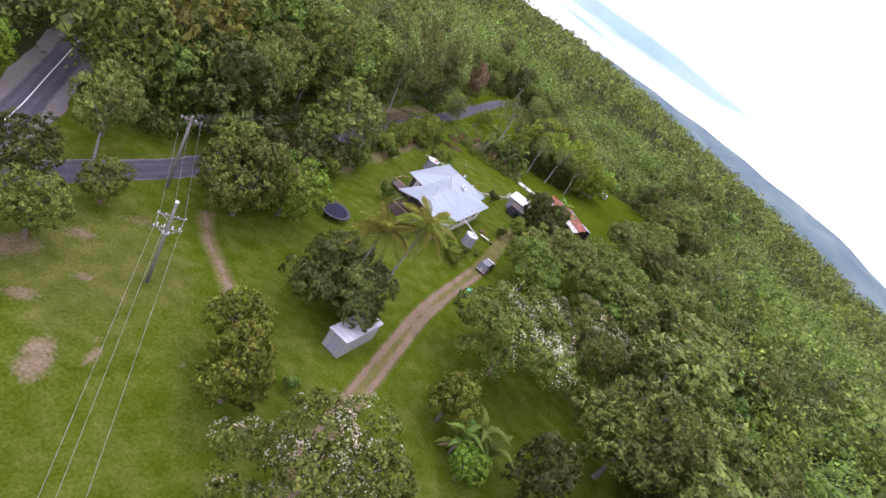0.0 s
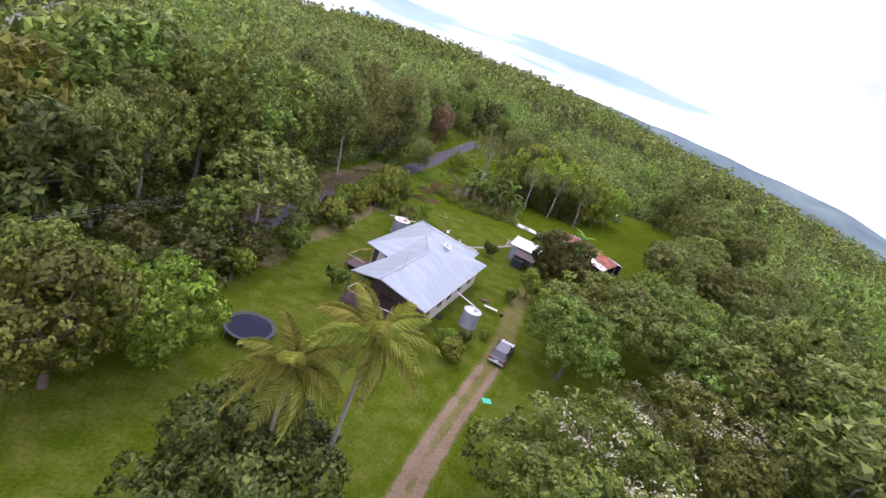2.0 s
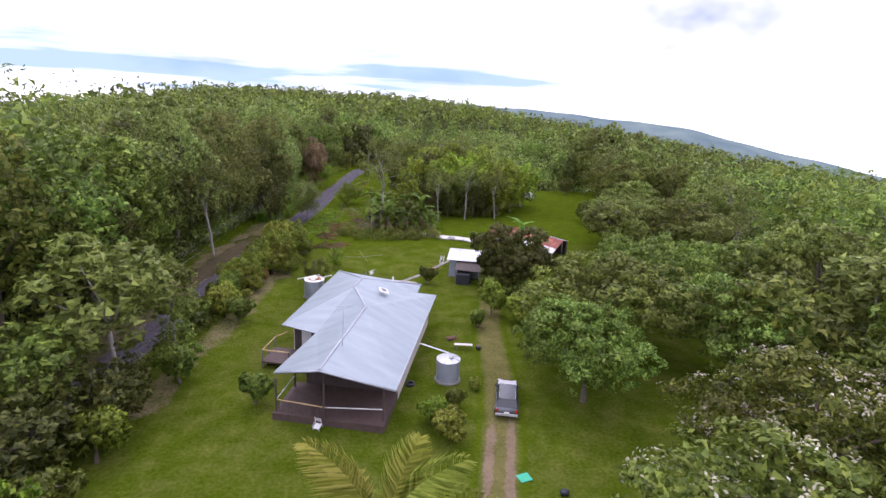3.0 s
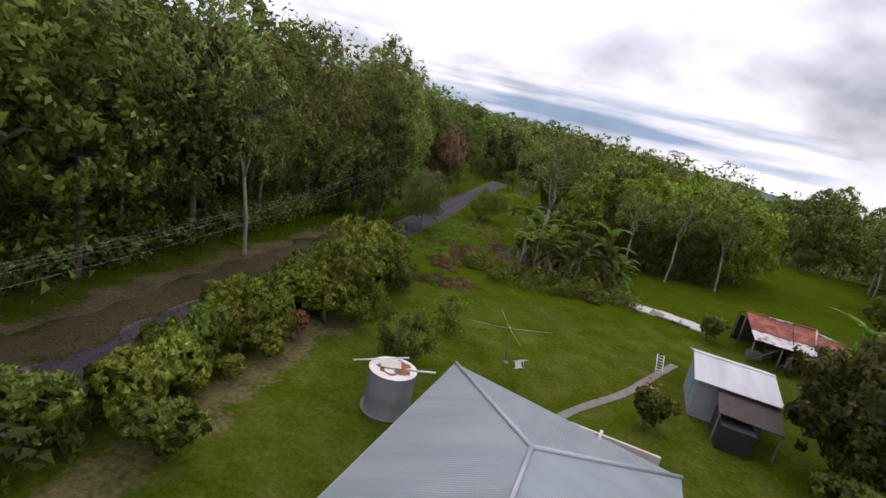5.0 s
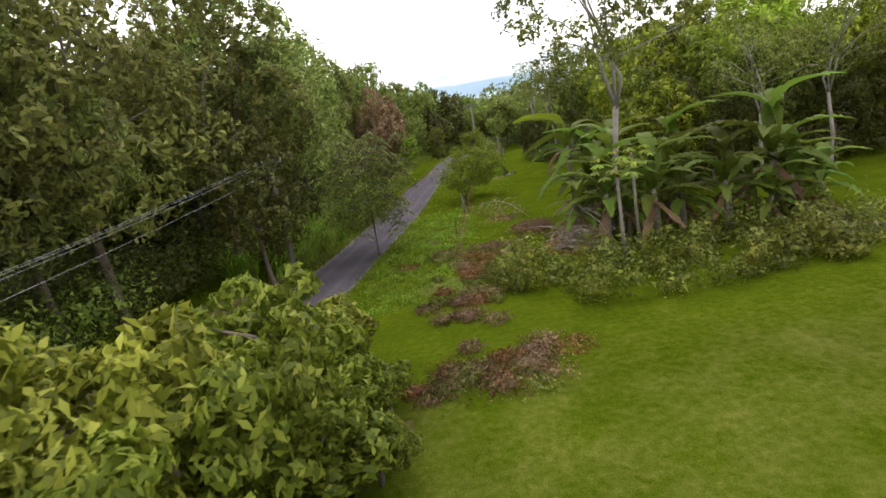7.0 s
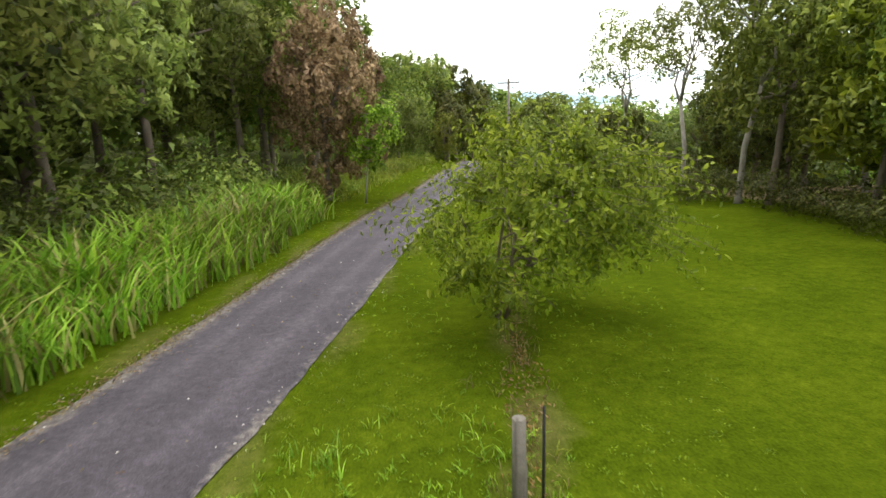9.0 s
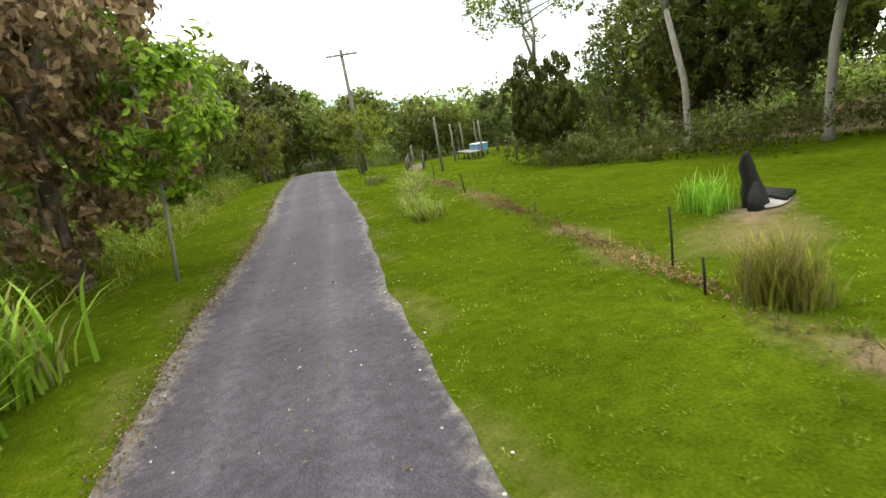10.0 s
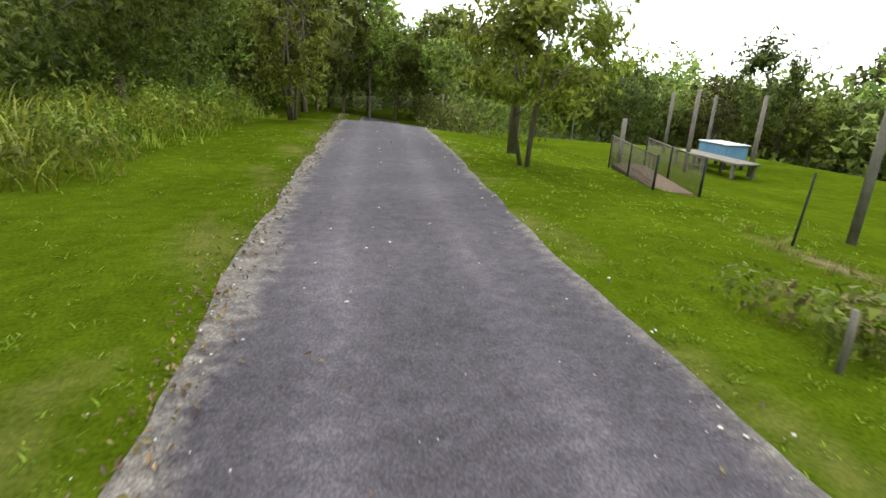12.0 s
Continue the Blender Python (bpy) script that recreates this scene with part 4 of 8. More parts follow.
# ---- far hills ----
hv, hf = [], []
for k, (dist, az0, az1, azs, els, seed) in enumerate([
        (3900, -17, 0, (-17, -14, -11, -6, -2, 0), (-2.6, -1.35, -0.85, -1.1, -1.5, -2.4), 1.0),
        (3000, 3, 80, (3, 8, 14, 22, 28, 36, 41, 45, 55, 80), (-1.6, -0.9, -0.6, -1.1, -1.45, -2.1, -2.9, -3.6, -5.2, -6.0), 2.5)]):
    az = np.radians(np.linspace(az0, az1, 160))
    tt = np.linspace(0, 1, 160)
    top = 26 + dist * np.tan(np.radians(np.interp(np.degrees(az), azs, els)))
    top = np.convolve(np.pad(top, 5, mode="edge"), np.ones(11) / 11, "valid") + 6 * np.sin(tt * 14 + seed) + 4 * np.sin(tt * 37 + seed * 2) + 2 * np.sin(tt * 91)
    for j, (drop, dd) in enumerate(((320, -1100), (95, -420), (30, -150), (0, 0), (200, 500))):
        wob = 1 + 0.3 * np.sin(tt * 41 + j * 2.2) + 0.2 * np.sin(tt * 97 + j)
        hv.append(np.column_stack([12 + np.sin(az) * (dist + dd), 20 + np.cos(az) * (dist + dd), top - drop * wob]))
    o = k * 800
    for j in range(4):
        q = o + j * 160 + np.arange(159)
        hf.append(np.stack([q, q + 1, q + 161, q + 160], 1))
m_hill, n_, l_, p_ = nodes_of("hazed_wooded_range")
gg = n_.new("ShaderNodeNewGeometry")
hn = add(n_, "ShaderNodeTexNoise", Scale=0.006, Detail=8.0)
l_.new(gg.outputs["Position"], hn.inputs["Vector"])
# the bluish haze of the distance is mixed into the range's base colour
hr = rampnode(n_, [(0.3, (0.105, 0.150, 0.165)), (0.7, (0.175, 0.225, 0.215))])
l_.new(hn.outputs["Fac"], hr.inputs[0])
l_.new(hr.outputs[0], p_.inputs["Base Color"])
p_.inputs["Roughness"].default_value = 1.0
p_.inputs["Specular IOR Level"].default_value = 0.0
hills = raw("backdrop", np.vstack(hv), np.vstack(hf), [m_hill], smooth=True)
tagged(hills, "long wooded mountain range on the horizon, haze-blue painted in", "mountains", kind="structure")

# ---- house ----
HT = math.degrees(math.atan2(-0.334, 0.943))
house = thing("house", "low timber house under a grey corrugated iron hip roof", "house", (8.7, 70.0, 0.0), HT)
EV, TH = 3.1, 0.09
L0, T0, NA, NB, R0_, FR = (-0.2, 0.2, EV), (-0.1, 15.4, EV), (9.65, 13.3, EV), (9.7, 10.8, EV), (11.6, 11.1, EV - 0.15), (11.6, -8.2, EV)
AP, PL, VL = (6.7, -9.7, 4.85), (2.6, -7.7, EV), (3.2, -0.7, EV)
P1, P2, P3 = (4.7, 7.9, 5.2), (4.8, 4.8, 5.4), (7.0, 0.8, 5.2)
for pts, mt in (((L0, VL, P3, P2, P1, T0), ROOF_IRON), ((VL, PL, AP, P3), ROOF_IRON), ((T0, P1, NA), ROOF_IRON_X)):
    bm = bmesh.new()
    vs = [bm.verts.new(p) for p in pts]
    lo = [bm.verts.new((p[0], p[1], p[2] - TH)) for p in pts]
    c = [sum(x) / len(pts) for x in zip(*pts)]
    bmesh.ops.triangulate(bm, faces=[bm.faces.new(vs), bm.faces.new(lo[::-1])])
    for i in range(len(pts)):
        k = (i + 1) % len(pts)
        bm.faces.new((vs[i], lo[i], lo[k], vs[k]))
    part("roof", bm, mt, house)
bm = bmesh.new()
right = [P1, P2, P3, AP, FR, R0_, NB, NA]
vs = [bm.verts.new(p) for p in right]
lo = [bm.verts.new((p[0], p[1], p[2] - TH)) for p in right]
for tri_ in ((0, 1, 7), (1, 6, 7), (1, 2, 6), (2, 5, 6), (2, 4, 5), (2, 3, 4)):
    bm.faces.new([vs[i] for i in tri_]); bm.faces.new([lo[i] for i in tri_[::-1]])
for i in range(8):
    k = (i + 1) % 8
    bm.faces.new((vs[i], vs[k], lo[k], lo[i]))
bmesh.ops.recalc_face_normals(bm, faces=bm.faces)
part("roof", bm, ROOF_IRON, house)
for a, b in ((P1, P2), (P2, P3), (P3, AP), (T0, P1), (NA, P1)):
    bm = bmesh.new()
    rod(bm, Vector(a) + Vector((0, 0, 0.02)), Vector(b) + Vector((0, 0, 0.02)), 0.085, seg=8)
    part("ridge_cap", bm, RIDGE_CAP, house)
for a, b in ((L0, T0), (T0, NA), (R0_, FR), (PL, VL), (L0, VL), (NB, R0_)):
    bm = bmesh.new()
    a_, b_ = Vector(a) - Vector((0, 0, 0.07)), Vector(b) - Vector((0, 0, 0.07))
    rod(bm, a_, b_, 0.07, seg=6)
    part("gutter", bm, RIDGE_CAP, house, "grey painted gutter")
part("barge_board", rod(rod(bmesh.new(), Vector(AP) - Vector((0, 0, 0.1)), Vector(PL) - Vector((0, 0, 0.1)), 0.08, seg=4), Vector(AP) - Vector((0, 0, 0.1)), Vector(FR) - Vector((0, 0, 0.1)), 0.08, seg=4), RIDGE_CAP, house)
# walls: main block, back wing, front wing; the porch is open
def wall(x0, y0, x1, y1, z0=0.0, z1=3.0, mat=None, label="", nm="wall"):
    return part(nm, slab(x0, y0, z0, x1, y1, z1), mat or WALL_CREAM, house, label)
wall(0.5, 0.9, 0.62, 14.6); wall(0.62, 14.48, 9.0, 14.6, z1=2.9); wall(9.0, 10.3, 9.12, 12.7, z1=2.9); wall(9.12, 10.3, 10.9, 10.42); wall(10.9, -4.4, 11.02, 10.42)
wall(3.7, -4.4, 10.9, -4.28, mat=WALL_DARK, label="dark porch back wall"); wall(3.7, -4.28, 3.82, 0.8, mat=WALL_DARK); wall(0.62, 0.8, 3.82, 0.92, mat=WALL_DARK)
part("door", slab(1.3, 0.72, 0.6, 2.15, 0.79, 2.65, 0.01), WHITE, house, "white panel door")
part("floor", slab(2.9, -8.9, 0.0, 11.0, -4.42, 0.55), DECK, house, "worn brown porch floor")
part("floor", slab(-1.2, -2.0, 0.45, 3.66, 0.7, 0.6), DECK, house, "worn brown timber deck")
for x, y in ((-1.1, -1.9), (-1.1, 0.6), (1.2, -1.9), (-1.1, -0.7)):
    part("post", slab(x - 0.05, y - 0.05, 0.0, x + 0.05, y + 0.05, 1.6), TIMBER_GREY, house)
for a, b in (((-1.1, -1.9, 1.6), (-1.1, 0.6, 1.6)), ((-1.1, -1.9, 1.6), (1.2, -1.9, 1.6)), ((-1.1, 0.6, 1.62), (-0.2, 1.4, 1.9))):
    part("rail", rod(bmesh.new(), a, b, 0.055, seg=4), TIMBER_YELLOW, house, "yellow timber handrail")
for x, y in ((3.1, -8.6), (6.7, -8.9), (10.8, -8.3), (3.1, -5.2)):
    part("post", slab(x - 0.06, y - 0.06, 0.55, x + 0.06, y + 0.06, 3.15 if x != 6.7 else 4.5), WALL_DARK, house)
for a, b in (((3.1, -8.6, 1.5), (6.7, -8.9, 1.5)), ((6.7, -8.9, 1.5), (10.8, -8.3, 1.5)), ((3.1, -8.6, 1.5), (3.1, -5.2, 1.5))):
    part("rail", rod(bmesh.new(), a, b, 0.05, seg=4), TIMBER_YELLOW if b[1] == -8.9 else WHITE, house)
for i in range(16):
    f_ = i / 15
    a = Vector((3.1, -8.6, 0.6)).lerp(Vector((6.7, -8.9, 0.6)), f_)
    part("baluster", slab(a.x - 0.015, a.y - 0.015, 0.55, a.x + 0.015, a.y + 0.015, 1.5), WALL_DARK, house)
for y0 in (-3.0, -0.2, 3.0, 6.4):
    w = part("window", slab(11.03, y0, 1.1, 11.07, y0 + 1.5, 2.3, 0.01), WHITE, house, "white framed window")
    part("pane", slab(11.07, y0 + 0.08, 1.18, 11.08, y0 + 0.71, 2.22), GLASS_DARK, w)
    part("pane", slab(11.07, y0 + 0.79, 1.18, 11.08, y0 + 1.42, 2.22), GLASS_DARK, w)
for y0 in (3.0, 8.0, 11.5):
    w = part("window", slab(0.44, y0, 1.1, 0.49, y0 + 1.4, 2.3, 0.01), WHITE, house, "white framed window")
    part("pane", slab(0.43, y0 + 0.08, 1.18, 0.44, y0 + 1.32, 2.22), GLASS_DARK, w)
# skylight on the east slope
def on_right(x, y):
    return P2[2] + (x - 5.6) * (EV - P2[2]) / (11.6 - 5.6)
sk = part("skylight", slab(-0.42, -0.55, 0.0, 0.42, 0.55, 0.12, 0.02), WHITE, house, "white skylight frame")
sl_ang = math.degrees(math.atan2(5.4 - 3.1, 6.2))
sk.matrix_basis = pose(7.3, 5.9, on_right(7.3, 5.9) + 0.07, 0, sl_ang, 20)
part("pane", slab(-0.26, -0.38, 0.121, 0.26, 0.38, 0.135), GLASS_DARK, sk)
vt = bmesh.new()
rod(vt, (6.6, 13.2, 3.0), (6.6, 13.2, 3.75), 0.06)
part("vent_pipe", vt, PVC, house, "white vent pipe")
an = thing("tv_antenna", "thin grey television aerial mast on the roof", "antenna", (13.4, 62.0, 4.98), HT)
part("mast", rod(rod(bmesh.new(), (0, 0, -0.15), (0.1, 0, 3.0), 0.022, seg=6), (0, 0, 1.5), (0.5, 0.3, 0.0), 0.006, seg=4), STEEL, an)
bm = rod(bmesh.new(), (-0.7, 0, 2.9), (0.9, 0.1, 2.95), 0.014, seg=5)
for i in range(7):
    x = -0.6 + i * 0.22
    rod(bm, (x, -0.35 - 0.03 * i, 2.92), (x, 0.35 + 0.03 * i, 2.92), 0.008, seg=4)
part("boom", bm, STEEL, an)


def water_tank(label, x, y, r, h, rusty, pipes):
    t = thing("water_tank", label, "water tank", (x, y, 0.0))
    bm = bmesh.new()
    rings, seg = 22, 40
    vs = []
    for k in range(rings * 2 + 1):
        rr = r + (0.018 if k % 2 else 0.0)
        vs.append([bm.verts.new((math.cos(2 * math.pi * i / seg) * rr, math.sin(2 * math.pi * i / seg) * rr, 0.12 + h * k / (rings * 2))) for i in range(seg)])
    for a, b in zip(vs, vs[1:]):
        for i in range(seg):
            bm.faces.new((a[i], a[(i + 1) % seg], b[(i + 1) % seg], b[i])).smooth = True
    part("body", bm, ZINC_Z, t)
    top = bmesh.new()
    bmesh.ops.create_cone(top, cap_ends=True, segments=seg, radius1=r + 0.05, radius2=r * 0.12, depth=0.10 if rusty else 0.28, matrix=Matrix.Translation((0, 0, h + 0.12 + (0.05 if rusty else 0.14))))
    lid = part("lid", top, WHITE if rusty else ZINC_FLAT, t, "white flat lid" if rusty else "shallow conical metal lid")
    part("base", rod(bmesh.new(), (0, 0, 0.0), (0, 0, 0.12), r + 0.15, seg=32), CONCRETE, t)
    if rusty:
        rs = np.random.default_rng(5)
        for i, (cx, cy, rx_, ry_) in enumerate(((-0.05, -0.22, 0.66, 0.50), (0.42, 0.36, 0.34, 0.36), (0.52, -0.20, 0.26, 0.40))):
            bm = bmesh.new()
            bmesh.ops.create_circle(bm, cap_ends=True, segments=24, radius=1.0)
            for v in bm.verts:
                a = math.atan2(v.co.y, v.co.x)
                k = 1 + 0.14 * math.sin(a * 3 + i) + 0.10 * math.sin(a * 7 + 2 * i) + rs.normal(0, 0.03)
                v.co.x, v.co.y = cx + v.co.x * rx_ * k, cy + v.co.y * ry_ * k
                v.co.z = h + 0.12 + 0.10 * (1 - (math.hypot(v.co.x, v.co.y) - r * 0.12) / (r * 0.93)) + 0.010 + 0.004 * i
            part("rust_patch", bm, RUST_FLAT, lid, "orange rust patch")
        ob = part("board", slab(-0.50, -0.36, 0, 0.46, 0.40, 0.03, 0.005), WALL_CREAM, t, "cream board over the hatch")
        ob.matrix_basis = pose(-0.12, 0.05, h + 0.26, 0, 0, 8)
        part("pole", rod(bmesh.new(), (-1.85, -0.30, h + 0.27), (0.6, 1.0, h + 0.31), 0.04, seg=6), WHITE, t, "long pale pole lying over the lid")
        part("plank", slab(0.1, -0.5, h + 0.2, 0.3, 0.7, h + 0.235), TIMBER_GREY, t, "dark plank on the lid")
    else:
        for i in range(8):
            a = i * math.pi / 4 + 0.2
            part("lid_rib", rod(bmesh.new(), (math.cos(a) * r * 0.2, math.sin(a) * r * 0.2, h + 0.38), (math.cos(a) * r, math.sin(a) * r, h + 0.145), 0.03, seg=4), ZINC_FLAT, lid)
        part("manhole", rod(bmesh.new(), (0.15, -0.3, h + 0.28), (0.15, -0.3, h + 0.44), 0.19, seg=16), STEEL, lid)
    for a, b in pipes:
        part("inlet_pipe", rod(bmesh.new(), a, b, 0.05, seg=8), PVC, t, "white plastic inlet pipe")
    return t


water_tank("corrugated galvanised rainwater tank with conical lid", 22.1, 64.7, 0.95, 1.8, False, [((-2.3, 1.0, 2.95), (0.1, -0.25, 2.5))])
water_tank("blue-grey corrugated rainwater tank with rusty white lid", 11.0, 84.7, 1.08, 2.0, True, [((0.6, -0.3, 2.32), (1.9, -1.2, 2.95))])

# ---- yard things ----
tr = thing("trampoline", "round black trampoline on steel legs on the lawn", "trampoline", (3.25, 50.2, 0.0))
bm = bmesh.new()
bmesh.ops.create_circle(bm, cap_ends=True, segments=48, radius=1.78, matrix=Matrix.Translation((0, 0, 0.86)))
part("jumping_mat", bm, TRAMP_MAT, tr)
bm = bmesh.new()
for (r0_, r1_, z0_, z1_) in ((1.80, 2.12, 0.885, 0.90), (2.12, 2.15, 0.90, 0.84)):
    a = [bm.verts.new((math.cos(2 * math.pi * i / 48) * r0_, math.sin(2 * math.pi * i / 48) * r0_, z0_)) for i in range(48)]
    b = [bm.verts.new((math.cos(2 * math.pi * i / 48) * r1_, math.sin(2 * math.pi * i / 48) * r1_, z1_)) for i in range(48)]
    for i in range(48):
        bm.faces.new((a[i], b[i], b[(i + 1) % 48], a[(i + 1) % 48]))
part("safety_pad", bm, BLACK, tr)
for i in range(8):
    a = i * math.pi / 4
    part("leg", rod(bmesh.new(), (math.cos(a) * 2.05, math.sin(a) * 2.05, 0.0), (math.cos(a) * 2.05, math.sin(a) * 2.05, 0.86), 0.022, seg=6), STEEL, tr)

wc = unit(np.array([2.2, 5.1]))
sh = thing("shed", "small white corrugated iron shed with flat skillion roof", "shed", (12.75, 29.9, 0.0), math.degrees(math.atan2(-wc[0], wc[1])))
W2, L2 = 1.05, 2.85
for nm, b_ in (("wall", (-W2, -L2, 0, -W2 + 0.04, L2, 2.15)), ("wall", (W2 - 0.04, -L2, 0, W2, L2, 2.3)), ("wall", (-W2 + 0.04, L2 - 0.04, 0, W2 - 0.04, L2, 2.15)), ("wall", (-W2 + 0.04, -L2, 0, W2 - 0.04, -L2 + 0.04, 2.15))):
    part(nm, slab(*b_), ZINC_FLAT, sh)
part("roof", poly(bmesh.new(), [(-W2 - 0.12, -L2 - 0.15, 2.2), (W2 + 0.12, -L2 - 0.15, 2.36), (W2 + 0.12, L2 + 0.15, 2.36), (-W2 - 0.12, L2 + 0.15, 2.2)], thick=0.05), ZINC, sh)
part("door", slab(-0.5, -L2 - 0.03, 0.05, 0.45, -L2 - 0.005, 2.0, 0.005), WALL_GREY, sh, "grey sheet door")
for i in range(8):
    y = -L2 + 0.35 + i * 0.72
    part("roof_seam", slab(-W2 - 0.1, y - 0.02, 2.28, W2 + 0.1, y + 0.02, 2.40), ZINC_FLAT, sh)

car = thing("car", "dark grey station wagon with pale bonnet parked on the driveway", "car", (25.9, 60.6, 0.0), -19.0)
cb = bmesh.new()
sec = [(-2.35, 0.36, 0.84, 0.66), (-2.40, 0.62, 0.86, 0.72), (-2.32, 0.92, 0.86, 0.80), (-1.9, 0.98, 0.88, 0.86), (0.9, 1.0, 0.88, 0.84), (1.8, 0.90, 0.86, 0.78), (2.25, 0.74, 0.80, 0.66), (2.36, 0.45, 0.78, 0.6)]
lower = []
for y, z, w, wt in sec:
    lower.append([cb.verts.new(c) for c in ((-w * 0.95, y * 0.97, 0.28), (-w, y, min(0.62, z * 0.8)), (-wt, y, z), (wt, y, z), (w, y, min(0.62, z * 0.8)), (w * 0.95, y * 0.97, 0.28))])
for a, b in zip(lower, lower[1:]):
    for i in range(5):
        cb.faces.new((a[i], b[i], b[i + 1], a[i + 1])).smooth = True
cb.faces.new(lower[0]); cb.faces.new(lower[-1][::-1])
bmesh.ops.recalc_face_normals(cb, faces=cb.faces)
part("body", cb, CAR_GREY, car)
cab = bmesh.new()
bot = [cab.verts.new(c) for c in ((-0.78, -2.2, 0.95), (0.78, -2.2, 0.95), (0.80, 0.95, 0.99), (-0.80, 0.95, 0.99))]
top_ = [cab.verts.new(c) for c in ((-0.62, -1.8, 1.46), (0.62, -1.8, 1.46), (0.62, 0.25, 1.45), (-0.62, 0.25, 1.45))]
for i in range(4):
    cab.faces.new((bot[i], bot[(i + 1) % 4], top_[(i + 1) % 4], top_[i]))
part("cabin_glass", cab, GLASS_DARK, car, "dark tinted windows")
part("car_roof", slab(-0.66, -1.86, 1.445, 0.66, 0.30, 1.50, 0.025), CAR_GREY, car)
part("bonnet", poly(bmesh.new(), [(-0.74, 1.0, 1.025), (0.74, 1.0, 1.025), (0.68, 1.85, 0.93), (-0.68, 1.85, 0.93)][::-1], thick=-0.012), CAR_PALE, car, "pale sun-faded bonnet")
for sx in (-1, 1):
    part("roof_rail", rod(bmesh.new(), (sx * 0.6, -1.7, 1.54), (sx * 0.6, 0.1, 1.54), 0.018, seg=6), STEEL, car)
    part("tail_light", slab(sx * 0.72 - 0.09, -2.41, 0.66, sx * 0.72 + 0.09, -2.33, 0.90, 0.01), RED_LENS, car, "red tail light")
    part("headlight", slab(sx * 0.62 - 0.13, 2.22, 0.58, sx * 0.62 + 0.13, 2.33, 0.74, 0.01), INSULATOR, car)
    part("mirror", slab(sx * 0.92 - 0.08, 0.72, 0.98, sx * 0.92 + 0.08, 0.84, 1.12, 0.02), BLACK, car)
    for y in (-1.4, 1.45):
        w = part("wheel", rod(bmesh.new(), (sx * 0.68, y, 0.32), (sx * 0.88, y, 0.32), 0.32, seg=20), BLACK, car)
        part("rim", rod(bmesh.new(), (sx * 0.86, y, 0.32), (sx * 0.895, y, 0.32), 0.19, seg=14), STEEL, w)
part("bumper", slab(-0.82, -2.46, 0.38, 0.82, -2.34, 0.58, 0.03), CAR_PALE, car, "pale rear bumper")
part("number_plate", slab(-0.18, -2.48, 0.62, 0.18, -2.42, 0.73), WHITE, car)

bn = thing("bench", "pale plank bench on the grass beside the tank", "bench", (24.8, 70.1, 0.0), 78)
part("seat", slab(-0.2, -0.85, 0.40, 0.2, 0.85, 0.46, 0.01), WALL_CREAM, bn)
for y in (-0.6, 0.6):
    part("leg", slab(-0.17, y - 0.04, 0.0, 0.17, y + 0.04, 0.40), TIMBER_GREY, bn)
pt = thing("plant_pot", "dark round plant pot on the grass", "plant pot", (26.2, 69.8, 0.0))
part("pot", rod(bmesh.new(), (0, 0, 0), (0, 0, 0.36), 0.2, 0.27, 16), BLACK, pt)
part("soil", rod(bmesh.new(), (0, 0, 0.355), (0, 0, 0.367), 0.24, 0.24, 16), LITTER, pt)
bp_ = thing("timber_stack", "small stack of old red-brown timber offcuts", "timber stack", (24.1, 72.3, 0.0), 20)
for i in range(9):
    o = part("offcut", slab(-0.5, -0.06, 0, 0.5, 0.06, 0.09, 0.008), TWIG_RED, bp_)
    o.matrix_basis = pose(0.1 * (i % 2), -0.3 + 0.16 * (i % 4), 0.09 * (i // 4), 0, 0, 11 * (i % 3) - 9)
gm = thing("plastic_sheet", "bright green square plastic sheet on the grass", "sheet", (24.3, 52.2, 0.02), 12)
part("sheet", slab(-0.42, -0.36, 0, 0.42, 0.36, 0.03, 0.01), GREEN_PLASTIC, gm)
bb = thing("bag", "black rubbish bag lying on the grass", "bag", (26.2, 50.4, 0.0))
bm = bmesh.new()
bmesh.ops.create_icosphere(bm, subdivisions=2, radius=0.32, matrix=Matrix.Translation((0, 0, 0.2)) @ Matrix.Diagonal((1, 0.8, 0.65, 1)))
for v in bm.verts:
    v.co += Vector((math.sin(v.co.z * 31), math.sin(v.co.x * 27), math.sin(v.co.y * 29))) * 0.03
part("sack", bm, BLACK, bb)
ty = thing("tyre", "old black tyre lying beside the house", "tyre", (18.9, 64.2, 0.0))
bm = bmesh.new()
for k in range(24):
    a0, a1 = 2 * math.pi * k / 24, 2 * math.pi * (k + 1) / 24
    sq_ = [(0.22, 0.02), (0.36, 0.0), (0.39, 0.11), (0.36, 0.22), (0.22, 0.20)]
    for (r0_, z0_), (r1_, z1_) in zip(sq_, sq_[1:]):
        f = bm.faces.new([bm.verts.new(c) for c in ((math.cos(a0) * r0_, math.sin(a0) * r0_, z0_), (math.cos(a0) * r1_, math.sin(a0) * r1_, z1_), (math.cos(a1) * r1_, math.sin(a1) * r1_, z1_), (math.cos(a1) * r0_, math.sin(a1) * r0_, z0_))])
        f.smooth = True
bmesh.ops.remove_doubles(bm, verts=bm.verts, dist=1e-4)
part("tread", bm, BLACK, ty)


